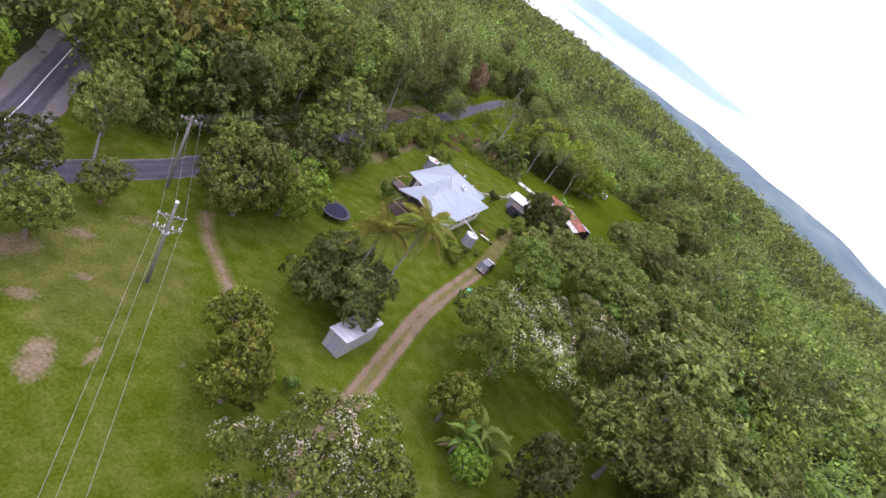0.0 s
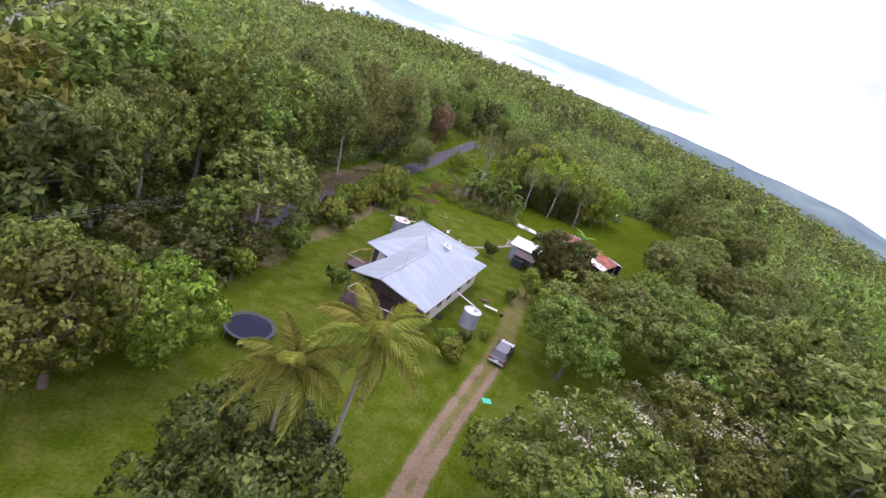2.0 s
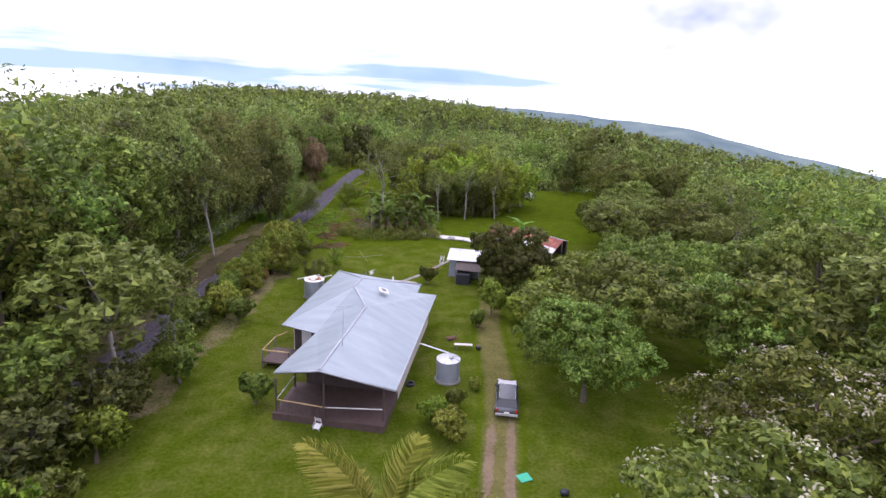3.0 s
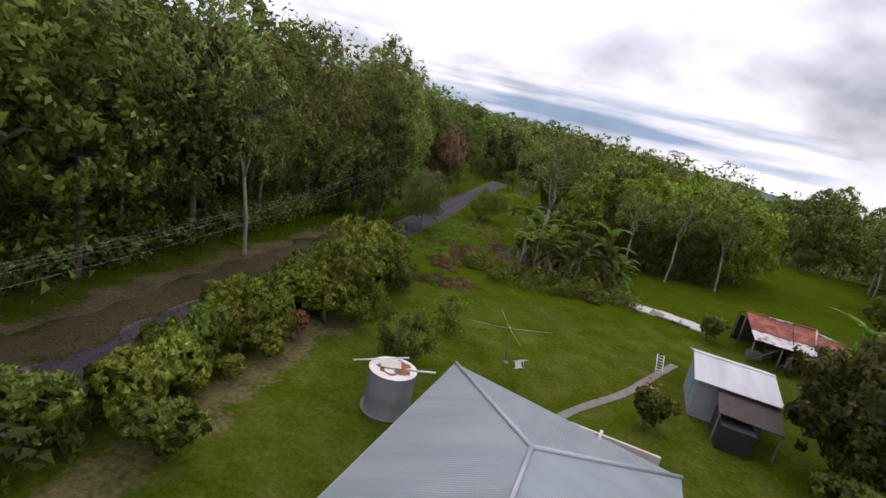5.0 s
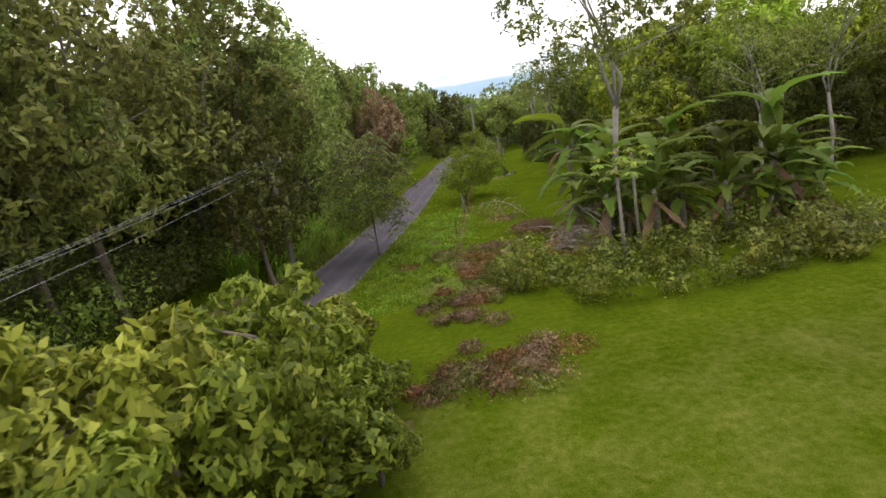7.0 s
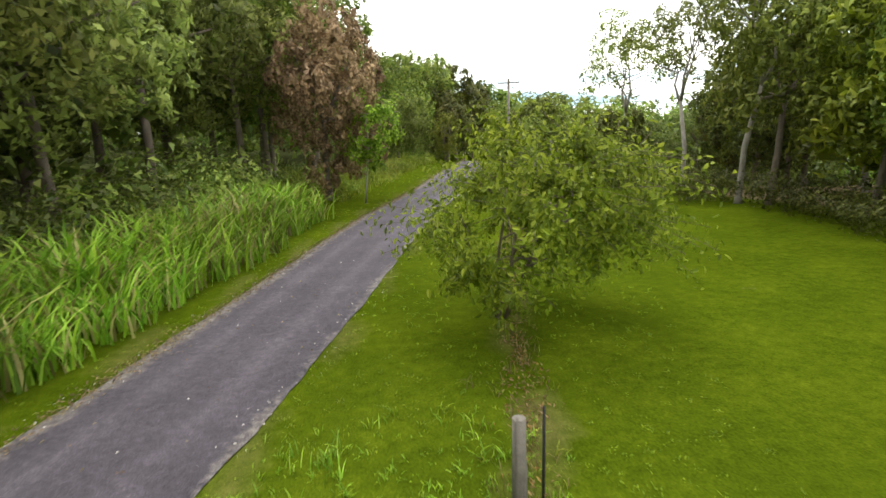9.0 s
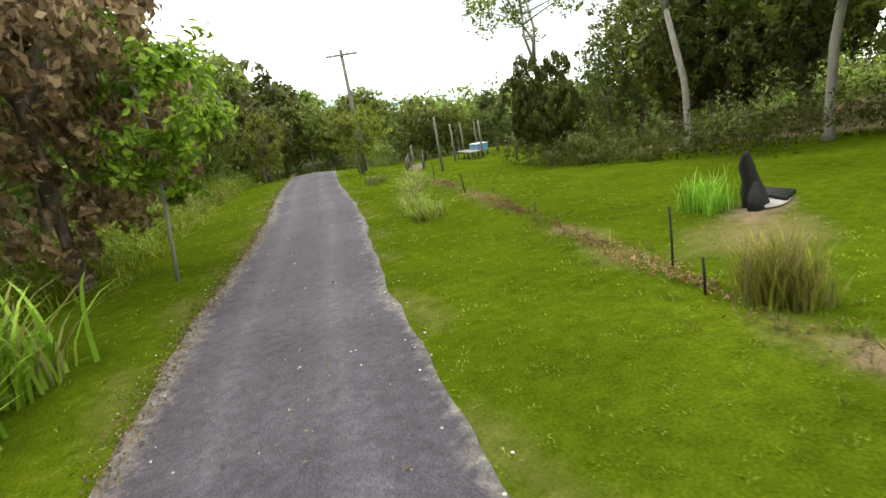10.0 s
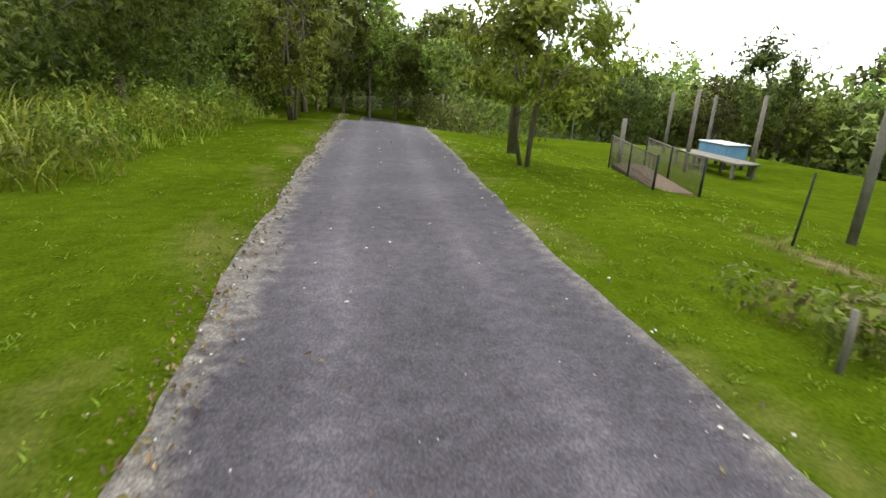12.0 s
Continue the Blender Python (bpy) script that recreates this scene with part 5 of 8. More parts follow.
def chair(x, y, turn, tip):
    c = thing("garden_chair", "white metal tube garden chair tipped over on the lawn", "chair", (x, y, 0.0), turn)
    tilt = pose(0, 0, 0.28, tip, 0, 0)
    def p(nm, bm, mt):
        o = part(nm, bm, mt, c)
        o.matrix_basis = tilt
        return o
    for sx in (-0.24, 0.24):
        p("leg", rod(bmesh.new(), (sx, -0.22, -0.25), (sx, -0.22, 0.2), 0.018, seg=6), WHITE)
        p("leg", rod(bmesh.new(), (sx, 0.24, -0.25), (sx, 0.24, 0.65), 0.018, seg=6), WHITE)
        p("armrest", rod(bmesh.new(), (sx, -0.22, 0.2), (sx, 0.24, 0.24), 0.018, seg=6), WHITE)
    p("seat", slab(-0.24, -0.22, 0.0, 0.24, 0.24, 0.02), WHITE)
    for z in (0.3, 0.42, 0.54):
        p("back_slat", slab(-0.24, 0.23, z, 0.24, 0.25, z + 0.05), WHITE)
    return c


chair(18.0, 92.0, 35, 62)
chair(11.6, 59.0, -30, 20)

# rotary clothes hoist with four long bare arms
ho = thing("clothes_hoist", "old rotary clothes hoist with four long bare arms", "clothes hoist", (17.3, 92.4, 0.0))
part("post", rod(bmesh.new(), (0, 0, -0.2), (-0.35, -0.5, 2.45), 0.025, seg=8), TIMBER_GREY, ho)
part("base", rod(bmesh.new(), (0, 0, 0.0), (0, 0, 0.12), 0.2, 0.16, 12), CONCRETE, ho)
for i in range(4):
    a = radians(8 + 90 * i)
    part("arm", rod(bmesh.new(), (-0.35, -0.5, 2.45), (-0.35 + math.cos(a) * 2.6, -0.5 + math.sin(a) * 2.6, 2.62), 0.012, 0.008, seg=6), TIMBER_YELLOW if i % 2 else STEEL, ho)
part("hub", rod(bmesh.new(), (-0.35, -0.5, 2.36), (-0.35, -0.5, 2.54), 0.06, seg=10), STEEL, ho)

rk = thing("ladder", "white step ladder lying on the lawn by the path", "ladder", (28.3, 96.6, 0.0), -18)
for sx in (-0.22, 0.22):
    part("stile", rod(bmesh.new(), (sx, -0.9, 0.12), (sx, 1.0, 0.75), 0.03, seg=6), WHITE, rk)
for i in range(7):
    f_ = i / 6
    part("rung", rod(bmesh.new(), (-0.22, -0.85 + 1.75 * f_, 0.14 + 0.58 * f_), (0.22, -0.85 + 1.75 * f_, 0.14 + 0.58 * f_), 0.022, seg=6), WHITE, rk)
part("prop", rod(bmesh.new(), (0, 0.95, 0.0), (0, 0.95, 0.72), 0.03, seg=6), TIMBER_GREY, rk)

# outhouse and open lean-to
ou = thing("garden_shed", "grey-blue sheet shed with white corrugated roof and dark lean-to", "shed", (28.0, 90.8, 0.0), -19.0)
for x0 in (0.0, 3.74):
    bm = bmesh.new()
    side = [(0.0, 0.0), (4.4, 0.0), (4.4, 2.52), (3.0, 2.86), (0.0, 2.42)]
    a = [bm.verts.new((x0, y, z)) for y, z in side]
    b = [bm.verts.new((x0 + 0.06, y, z)) for y, z in side]
    bm.faces.new(a[::-1]); bm.faces.new(b)
    for k in range(5):
        bm.faces.new((a[k], a[(k + 1) % 5], b[(k + 1) % 5], b[k]))
    part("wall", bm, WALL_GREY, ou)
for b_ in ((0.06, 4.34, 0, 3.74, 4.4, 2.50), (0.06, 0, 0, 3.74, 0.06, 2.40)):
    part("wall", slab(*b_), WALL_GREY, ou)
part("roof", poly(bmesh.new(), [(-0.3, -0.45, 2.42), (4.3, -0.45, 2.42), (4.3, 3.0, 2.94), (-0.3, 3.0, 2.94)], thick=0.05), ZINC, ou)
part("roof", poly(bmesh.new(), [(-0.3, 3.01, 2.94), (4.3, 3.01, 2.94), (4.3, 4.8, 2.50), (-0.3, 4.8, 2.50)], thick=0.05), ZINC, ou)
part("flashing", slab(-0.32, 2.90, 2.945, 4.32, 3.10, 2.975, 0.01), WHITE, ou)
part("panel", slab(-0.025, 1.4, 0.6, -0.002, 2.6, 2.0), BLUE_PAINT, ou, "faded blue painted panel")
part("lean_to_roof", poly(bmesh.new(), [(1.0, -2.3, 1.75), (4.2, -2.3, 1.65), (4.2, -0.05, 2.25), (1.0, -0.05, 2.3)], thick=0.05), WALL_DARK, ou, "dark sagging lean-to roof")
part("bin_cover", slab(1.2, -2.9, 0, 2.9, -0.4, 1.35, 0.03), BLACK, ou, "black covered bin")
for x, y in ((1.1, -2.2), (4.1, -2.2)):
    part("post", slab(x - 0.05, y - 0.05, 0, x + 0.05, y + 0.05, 1.65), TIMBER_GREY, ou)
st = thing("junk_heap", "low heap of old bricks and boards by the shed", "rubble", (27.2, 93.6, 0.0))
for i in range(14):
    o = part("brick", slab(-0.11, -0.055, 0, 0.11, 0.055, 0.075, 0.006), TERRACOTTA, st)
    o.matrix_basis = pose(rng.uniform(-.7, .4), rng.uniform(-1.1, 1.1), 0.075 * (i % 2), 0, 0, rng.uniform(0, 180))

rsx = thing("open_shed", "derelict open shed with rusty red roof and pale front eave", "shed", (41.2, 100.4, 0.0))
def bent(k, q, z):
    """A point of the shed: k along its two wings from west to south-east (0 to 2), q from front to back."""
    front, back = ((-4.2, 1.2), (-0.1, 0.2), (2.7, -6.0)), ((-2.6, 7.4), (3.2, 6.0), (7.4, -1.0))
    a = min(int(k), 1)
    p = [np.array(e[a]) * (1 - k + a) + np.array(e[a + 1]) * (k - a) for e in (front, back)]
    c = p[0] * (1 - q) + p[1] * q
    return (c[0], c[1], z)
for i in range(6):
    k0, k1 = i / 3, (i + 1) / 3 - 0.008
    dz = (0.05, 0.0, 0.02, -0.22, -0.28, -0.20)[i]
    for q0, z0, q1, z1, mt in ((0.0, 2.05, 0.25, 2.35, PALE_IRON), (0.245, 2.38, 0.66, 3.05, RUST_IRON), (0.665, 3.06, 1.0, 2.5, PALE_IRON if i == 5 else RUST_IRON)):
        part("roof_sheet", poly(bmesh.new(), [bent(k0, q0, z0 + dz), bent(k1, q0, z0 + dz), bent(k1, q1, z1 + dz), bent(k0, q1, z1 + dz)], thick=0.03), mt, rsx)
    part("ridge_cap", rod(bmesh.new(), bent(k0, 0.66, 3.09 + dz), bent(k1, 0.66, 3.09 + dz), 0.07, seg=6), PALE_IRON if i % 2 else RUST_FLAT, rsx)
part("barge_board", rod(bmesh.new(), bent(1.0, 0.245, 2.44), bent(1.0, 0.66, 3.12), 0.07, seg=4), PALE_IRON, rsx, "pale barge board at the bend of the roof")
for k in (0.03, 0.5, 1.0, 1.5, 1.97):
    lo = 0.0 if k < 1.01 else -0.25
    for q, h in ((0.04, 2.05), (0.66, 2.98), (0.97, 2.5)):
        part("post", rod(bmesh.new(), bent(k, q, 0.0), bent(k, q, h + lo), 0.07, seg=7), TIMBER_GREY, rsx)
    part("rafter", rod(bmesh.new(), bent(k, 0.02, 1.95 + lo), bent(k, 0.66, 2.86 + lo), 0.05, seg=4), TIMBER_GREY, rsx)
for k in (0.05, 0.5, 1.05, 1.5):
    part("brace", rod(bmesh.new(), bent(k, 0.05, 0.25), bent(k + 0.4, 0.05, 1.75), 0.04, seg=5), TIMBER_GREY, rsx)
for k in (0.0, 1.0):
    w_ = [bent(k + 0.01, 0.98, 0.0), bent(k + 0.99, 0.98, 0.0), bent(k + 0.99, 0.98, 2.2), bent(k + 0.01, 0.98, 2.2)]
    part("back_wall", poly(bmesh.new(), w_, thick=0.05), WALL_DARK, rsx)
for i, (k, q) in enumerate(((0.2, 0.3), (0.5, 0.5), (0.8, 0.35), (1.3, 0.4), (1.7, 0.5))):
    o = part("crate", slab(-0.5, -0.4, 0, 0.5, 0.4, 0.6 + 0.12 * i, 0.02), (TIMBER_GREY, WALL_DARK, ZINC_FLAT)[i % 3], rsx)
    o.matrix_basis = pose(*bent(k, q, 0.0), 0, 0, 25 * i)

# slab of broken paving by the banana grove
sb = thing("paving_slab", "pale broken concrete slab edging the lawn", "slab", (30.4, 110.9, 0.0), -26)
for i in range(9):
    o = part("slab_piece", slab(-0.62, -1.0, 0.0, 0.62, 0.95, 0.16, 0.03), PALE_STONE if i % 3 else CONCRETE, sb)
    o.matrix_basis = pose(0.6 + 0.68 * i, rng.uniform(-.25, .25), 0.02 * (i % 2), rng.uniform(-2, 2), rng.uniform(-2, 2), rng.uniform(-14, 14))
tb = thing("garden_bed", "raised timber garden bed frame beside the slab", "garden bed", (29.6, 111.6, 0.0), -26)
for b_ in ((-0.6, -0.8, 0, -0.54, 0.8, 0.4), (0.54, -0.8, 0, 0.6, 0.8, 0.4), (-0.54, -0.8, 0, 0.54, -0.74, 0.4), (-0.54, 0.74, 0, 0.54, 0.8, 0.4)):
    part("side_board", slab(*b_, 0.01), TIMBER_GREY, tb)
part("soil", slab(-0.53, -0.73, 0, 0.53, 0.73, 0.3), LITTER, tb)
bk = thing("bucket", "grey metal bucket beside the garden bed", "bucket", (28.4, 111.6, 0.0))
part("pail", rod(bmesh.new(), (0, 0, 0), (0, 0, 0.42), 0.26, 0.33, 18), ZINC_FLAT, bk)

# white caravan far over the paddock
cv = thing("caravan", "small white caravan standing in the far clearing", "caravan", (59.6, 145.0, float(land(59.6, 145.0))), 35)
part("body", slab(-0.75, -1.1, 0.3, 0.75, 1.1, 1.55, 0.18), WHITE, cv)
part("window", slab(-0.5, -1.12, 0.9, 0.5, -1.102, 1.35), GLASS_DARK, cv)
for sx in (-0.7, 0.7):
    part("wheel", rod(bmesh.new(), (sx - 0.08, 0, 0.25), (sx + 0.08, 0, 0.25), 0.25, seg=16), BLACK, cv)

# ---- trees ----
ORCH = make_tree("dense round dark green fruit tree on the lawn", 7.0, 5.6, LEAF_DARK, BARK_BROWN, 11, n=13000, size=0.29, lobes=30, hz=3.5, zc=3.4, small=0.30, spread=0.75, low=-0.75)
BROAD = make_tree("broad bushy green tree with billowing crown", 10.0, 5.0, LEAF_MID, BARK_BROWN, 12, n=6200, size=0.33, lobes=28, hz=4.6, zc=5.3, small=0.36, low=-0.97)
BROAD_B = make_tree("broad bushy bright green tree with billowing crown", 9.0, 4.8, LEAF_BRIGHT, BARK_BROWN, 13, n=5600, size=0.34, lobes=28, hz=4.2, zc=4.7, small=0.36, low=-0.97)
DULL = make_tree("bushy olive-yellow tree on the open grass", 8.5, 4.0, LEAF_SPRIG, BARK_BROWN, 17, n=4600, size=0.34, lobes=24, hz=3.9, zc=4.4, small=0.32, low=-0.9)
FLOWER = make_tree("large green tree with patches of cream blossom", 12.0, 7.2, LEAF_MID, BARK_BROWN, 14, n=11000, size=0.29, lobes=30, hz=5.4, zc=6.4, small=0.30, spread=0.74, low=-0.6, blossom=0.75, side=(0.8, 0.15, 0.25))
ROUND = make_tree("large rounded olive green tree with dense billowing crown", 12.5, 7.6, LEAF_OLIVE, BARK_BROWN, 16, n=7600, size=0.42, lobes=34, hz=6.0, zc=6.8, small=0.27, spread=0.78, low=-0.6)
MANGO = make_tree("wide spreading dark green tree with low crown", 10.5, 8.0, LEAF_MID, BARK_BROWN, 15, n=9800, size=0.32, lobes=30, hz=4.4, zc=5.8, small=0.28, spread=0.78, low=-0.55)
WOOD_A = make_tree("tall forest tree with rounded mid-green crown", 15.0, 4.8, LEAF_MID, BARK_BROWN, 21, n=1850, size=0.60, lobes=16, hz=7.0, zc=7.9, low=-0.9, r=0.2, fine=False)
WOOD_B = make_tree("tall forest tree with olive green crown", 16.0, 5.2, LEAF_OLIVE, BARK_PALE, 22, n=1850, size=0.60, lobes=16, hz=6.6, zc=9.2, low=-0.8, r=0.2, fine=False)
WOOD_C = make_tree("dark green forest tree with dense crown", 13.0, 5.0, LEAF_DARK, BARK_BROWN, 23, n=1850, size=0.60, lobes=16, hz=6.2, zc=6.6, low=-0.95, r=0.2, fine=False)
WOOD_D = make_tree("yellowish green forest tree with lumpy crown", 13.0, 4.6, LEAF_YELLOW, BARK_BROWN, 24, n=1850, size=0.58, lobes=16, hz=6.0, zc=6.9, low=-0.9, r=0.18, fine=False)
GUM = make_tree("tall gum tree with pale crooked boughs and open crown", 17.0, 5.4, LEAF_OLIVE, BARK_PALE, 25, n=3800, size=0.34, lobes=17, hz=5.4, zc=11.5, small=0.23, spread=0.9, low=-0.5, r=0.2, aspect=0.4, core=False, boughs=11)
BROWN = make_tree("tree with withered red-brown foliage beside the lane", 9.6, 4.0, LEAF_BROWN, BARK_BROWN, 26, n=11500, size=0.23, lobes=34, hz=4.5, zc=4.8, small=0.30, spread=0.80, low=-0.97, droop=1.0)
CONE = make_tree("pale yellow-green pyramid shaped tree", 14.0, 2.6, LEAF_YELLOW, BARK_BROWN, 27, n=2600, size=0.42, lobes=16, hz=6.5, zc=7.5, small=0.36, low=-0.8)
BAMBOO = make_tree("feathery bright green bamboo-like tree", 13.0, 5.0, LEAF_GROVE, BARK_PALE, 28, n=5000, size=0.54, lobes=24, hz=6.4, zc=6.7, small=0.34, spread=0.72, aspect=0.26, droop=1.2, low=-0.97)
SHRUB_Y = make_tree("leafy yellow-green shrub on the verge", 2.6, 1.5, LEAF_HEDGE, BARK_BROWN, 31, n=2700, size=0.23, lobes=14, hz=1.25, zc=1.35, small=0.36, low=-0.9, name="shrub", category="shrub", fine=False)
SHRUB_G = make_tree("leafy mid-green shrub on the verge", 2.8, 1.6, LEAF_MID, BARK_BROWN, 32, n=2700, size=0.23, lobes=14, hz=1.35, zc=1.45, small=0.36, low=-0.9, name="shrub", category="shrub", fine=False)
SHRUB_B = make_tree("bright green leafy shrub", 3.0, 1.7, LEAF_BRIGHT, BARK_BROWN, 33, n=2700, size=0.23, lobes=14, hz=1.45, zc=1.55, small=0.36, low=-0.9, name="shrub", category="shrub", fine=False)
SHRUB_O = make_tree("shrub with dead orange-brown foliage", 2.4, 1.2, LEAF_RUST, BARK_BROWN, 34, n=1800, size=0.20, lobes=10, hz=1.1, zc=1.3, small=0.4, low=-0.8, name="shrub", category="shrub")
SHRUB_YF = make_tree("tall yellow-green leafy shrub of the lawn hedge", 2.6, 1.5, LEAF_SPRIG, BARK_BROWN, 71, n=4600, size=0.135, aspect=0.40, lobes=18, hz=1.25, zc=1.35, small=0.30, spread=0.75, low=-0.9, name="shrub", category="shrub")
SHRUB_GF = make_tree("tall olive-green leafy shrub of the lawn hedge", 2.8, 1.6, LEAF_HEDGE, BARK_BROWN, 72, n=4600, size=0.145, aspect=0.38, lobes=18, hz=1.35, zc=1.45, small=0.30, spread=0.75, low=-0.9, name="shrub", category="shrub")
SHRUB_BF = make_tree("tall sprigged yellow-green shrub of the lawn hedge", 3.0, 1.7, LEAF_SPRIG, BARK_BROWN, 73, n=4600, size=0.145, aspect=0.38, lobes=18, hz=1.45, zc=1.55, small=0.30, spread=0.75, low=-0.9, name="shrub", category="shrub")

put(ORCH, 9.2, 33.6, 1.18, 0, z=-0.4)
put(BROAD, -5.0, 38.4, 1.2, 30, z=-1.0); put(BROAD_B, -1.4, 43.2, 1.18, 80, sz=1.08, z=-0.9); put(BROAD, -7.4, 43.0, 1.1, 200, z=-0.8)
put(FLOWER, 28.8, 37.6, 1.28, 0, sz=1.0); put(FLOWER, 14.9, 10.2, 1.08, 150, sz=0.85); put(FLOWER, 38.6, 46.0, 1.15, 60, sz=0.95); put(MANGO, 46.0, 60.5, 0.95, 70)
put(MANGO, 37.0, 66.5, 1.25, 10, sz=0.95); put(MANGO, 32.1, 60.0, 0.82, 90); put(MANGO, 47.5, 75, 1.0, 200); put(ROUND, 42.7, 31.0, 1.15, 240); put(DULL, 23.7, 26.4, 0.8, 200); put(ROUND, 60.3, 67.8, 1.0, 20); put(ROUND, 72.0, 58.6, 1.0, 120); put(ROUND, 52, 46, 1.0, 170); put(ROUND, 58, 24, 1.1, 300)
put(ORCH, 34.3, 84.6, 1.02, 40, sz=1.25); put(DULL, 29.8, 77.6, 0.52, 40); put(SHRUB_G, 30.8, 82.0, 1.3, 70); put(SHRUB_G, 37.6, 92.6, 1.2, 170); put(SHRUB_G, 35.4, 105.2, 1.0, 20); put(SHRUB_Y, 32.6, 75.4, 1.35, 10); put(SHRUB_G, 27.3, 74.6, 0.85, 50); put(SHRUB_G, 33.5, 80.5, 1.2, 150); put(BROAD, 36.4, 70.6, 0.88, 120); put(SHRUB_G, 24.6, 88.2, 0.95, 0)
put(DULL, 6.4, 16.4, 0.95, 15); put(DULL, 4.3, 20.6, 0.90, 80); put(SHRUB_G, 10.1, 20.7, 0.62, 10); put(SHRUB_G, 1.2, 25.6, 0.5, 10)
put(WOOD_C, 33, 22.5, 0.75, 10); put(BROAD_B, 26.5, 21.0, 0.5, 10); put(SHRUB_G, 24.6, 29.5, 0.9, 90)
put(SHRUB_G, 7.1, 62.8, 0.95, 0, sz=1.1); put(SHRUB_Y, 20.6, 56.6, 1.0, 50); put(SHRUB_B, 19.6, 58.4, 0.8, 90); put(SHRUB_G, 21.6, 60.4, 0.7, 10); put(SHRUB_G, 3.8, 78.2, 1.1, 20); put(SHRUB_Y, 24.0, 62.8, 0.45, 20)

put(BROAD, -13.6, 21.0, 0.72, 0); put(BROAD, -13.4, 28.9, 0.56, 60); put(WOOD_C, -18.5, 26.0, 0.62, 60); put(BROAD, -17.2, 17.5, 0.75, 120); put(WOOD_B, -18.3, 34.5, 0.68, 0); put(WOOD_A, -20.5, 38.5, 0.7, 20); put(BROAD_B, -33.5, 36.5, 0.9, 0); put(WOOD_A, -24.0, 44.0, 0.8, 100)
put(WOOD_B, -3.0, 65.6, 1.12, 20, sz=0.82); put(WOOD_B, -0.6, 72.0, 0.6, 80); put(WOOD_C, -4.8, 56, 0.8, 40, sz=0.5); put(SHRUB_G, -2.2, 52.4, 1.35, 30); put(SHRUB_G, -3.4, 49.6, 1.3, 130); put(SHRUB_B, -1.6, 57.4, 1.3, 80); put(SHRUB_G, -5.6, 51.5, 1.7, 200); put(WOOD_C, -8.6, 52.0, 0.75, 100, sz=0.55); put(WOOD_A, -6.0, 60.5, 0.75, 10, sz=0.6); put(WOOD_C, -1.5, 61, 0.55, 40, sz=0.45); put(SHRUB_G, 1.0, 66.5, 1.4, 70); put(SHRUB_G, -0.4, 77.5, 1.3, 10)
put(CONE, -18.2, 69.0, 1.0, 0); put(WOOD_A, -28.6, 47.0, 0.78, 200); put(BROAD, -38.6, 46.5, 1.0, 140); put(BROAD_B, -41.5, 54.0, 1.1, 20); put(WOOD_A, -31.5, 57.5, 0.85, 300)
for x, y, s, k in ((44, 79, 0.75, BROAD), (49.5, 86, 0.85, BROAD_B), (55, 93.5, 0.85, BROAD), (61, 100, 0.9, BROAD), (68, 108, 0.9, BROAD)):
    put(k, x, y, s, x * 31 % 360)

# the wood's billowing edge east of the paddock, and tall crowns beyond it
for x, y, s, k in ((56.0, 98.0, 0.95, ROUND), (61.5, 106.5, 1.05, MANGO), (67.0, 115.5, 1.0, ROUND), (72.5, 125.0, 1.1, MANGO), (79.5, 134.0, 1.05, ROUND), (86.0, 144.0, 1.1, ROUND), (66.0, 98.0, 1.0, ROUND), (76.0, 106.0, 1.0, ROUND), (93.0, 153.0, 1.15, MANGO)):
    put(k, x, y, s, x * 47 % 360, sz=s * (0.76 if y < 119 else 1.08))
for x, y, s, k in ((107, 205, 1.45, WOOD_B), (113, 211, 1.6, WOOD_A), (119, 216, 1.62, WOOD_B), (124, 206, 1.55, WOOD_A), (112, 222, 1.6, WOOD_C), (130, 214, 1.5, WOOD_B), (103, 214, 1.35, WOOD_A)):
    put(k, x, y, s * 0.95, x * 31 % 360, sz=s, z=float(land(x, y)) - 0.2)

# shrubs between the lane and the lawn
hs_ = np.random.default_rng(41)
for i, y in enumerate(np.arange(79.5, 105.0, 1.45)):
    if (y < 91 and i % 3 == 1) or i in (7, 8, 12):
        continue
    tall = min(1.0, max(0.0, (y - 84) / 10))
    x = road_x(y) + 4.6 + 1.1 * tall + hs_.uniform(-0.7, 0.7)
    k = (SHRUB_YF, SHRUB_GF, SHRUB_YF, SHRUB_BF)[i % 4] if y > 86 else (SHRUB_Y, SHRUB_G, SHRUB_Y, SHRUB_G)[i % 4]
    s = 1.0 + 0.62 * tall + 0.3 * hs_.random()
    put(k, x, y, s * 0.92, hs_.uniform(0, 360), sz=s * hs_.uniform(0.74, 1.24))
    s = 0.75 + 0.35 * tall + 0.3 * hs_.random()
    if y > 86:
        put((SHRUB_GF, SHRUB_BF)[i % 2], road_x(y) + 3.0 + 0.3 * hs_.random(), y + 0.4, 1.0 + 0.22 * hs_.random(), hs_.uniform(0, 360))
    if y > 97 or i % 2 == 0:
        put((SHRUB_BF, SHRUB_YF, SHRUB_GF)[i % 3] if y > 86 else SHRUB_G, x - 1.9 * (0.7 + 0.5 * tall), y + 0.7, s, hs_.uniform(0, 360))
    if i % 2:
        put((SHRUB_YF, SHRUB_BF)[i // 2 % 2] if y > 88 else SHRUB_Y, x + 1.2 + 0.6 * tall, y + 0.3, 0.55 + 0.4 * hs_.random(), hs_.uniform(0, 360))
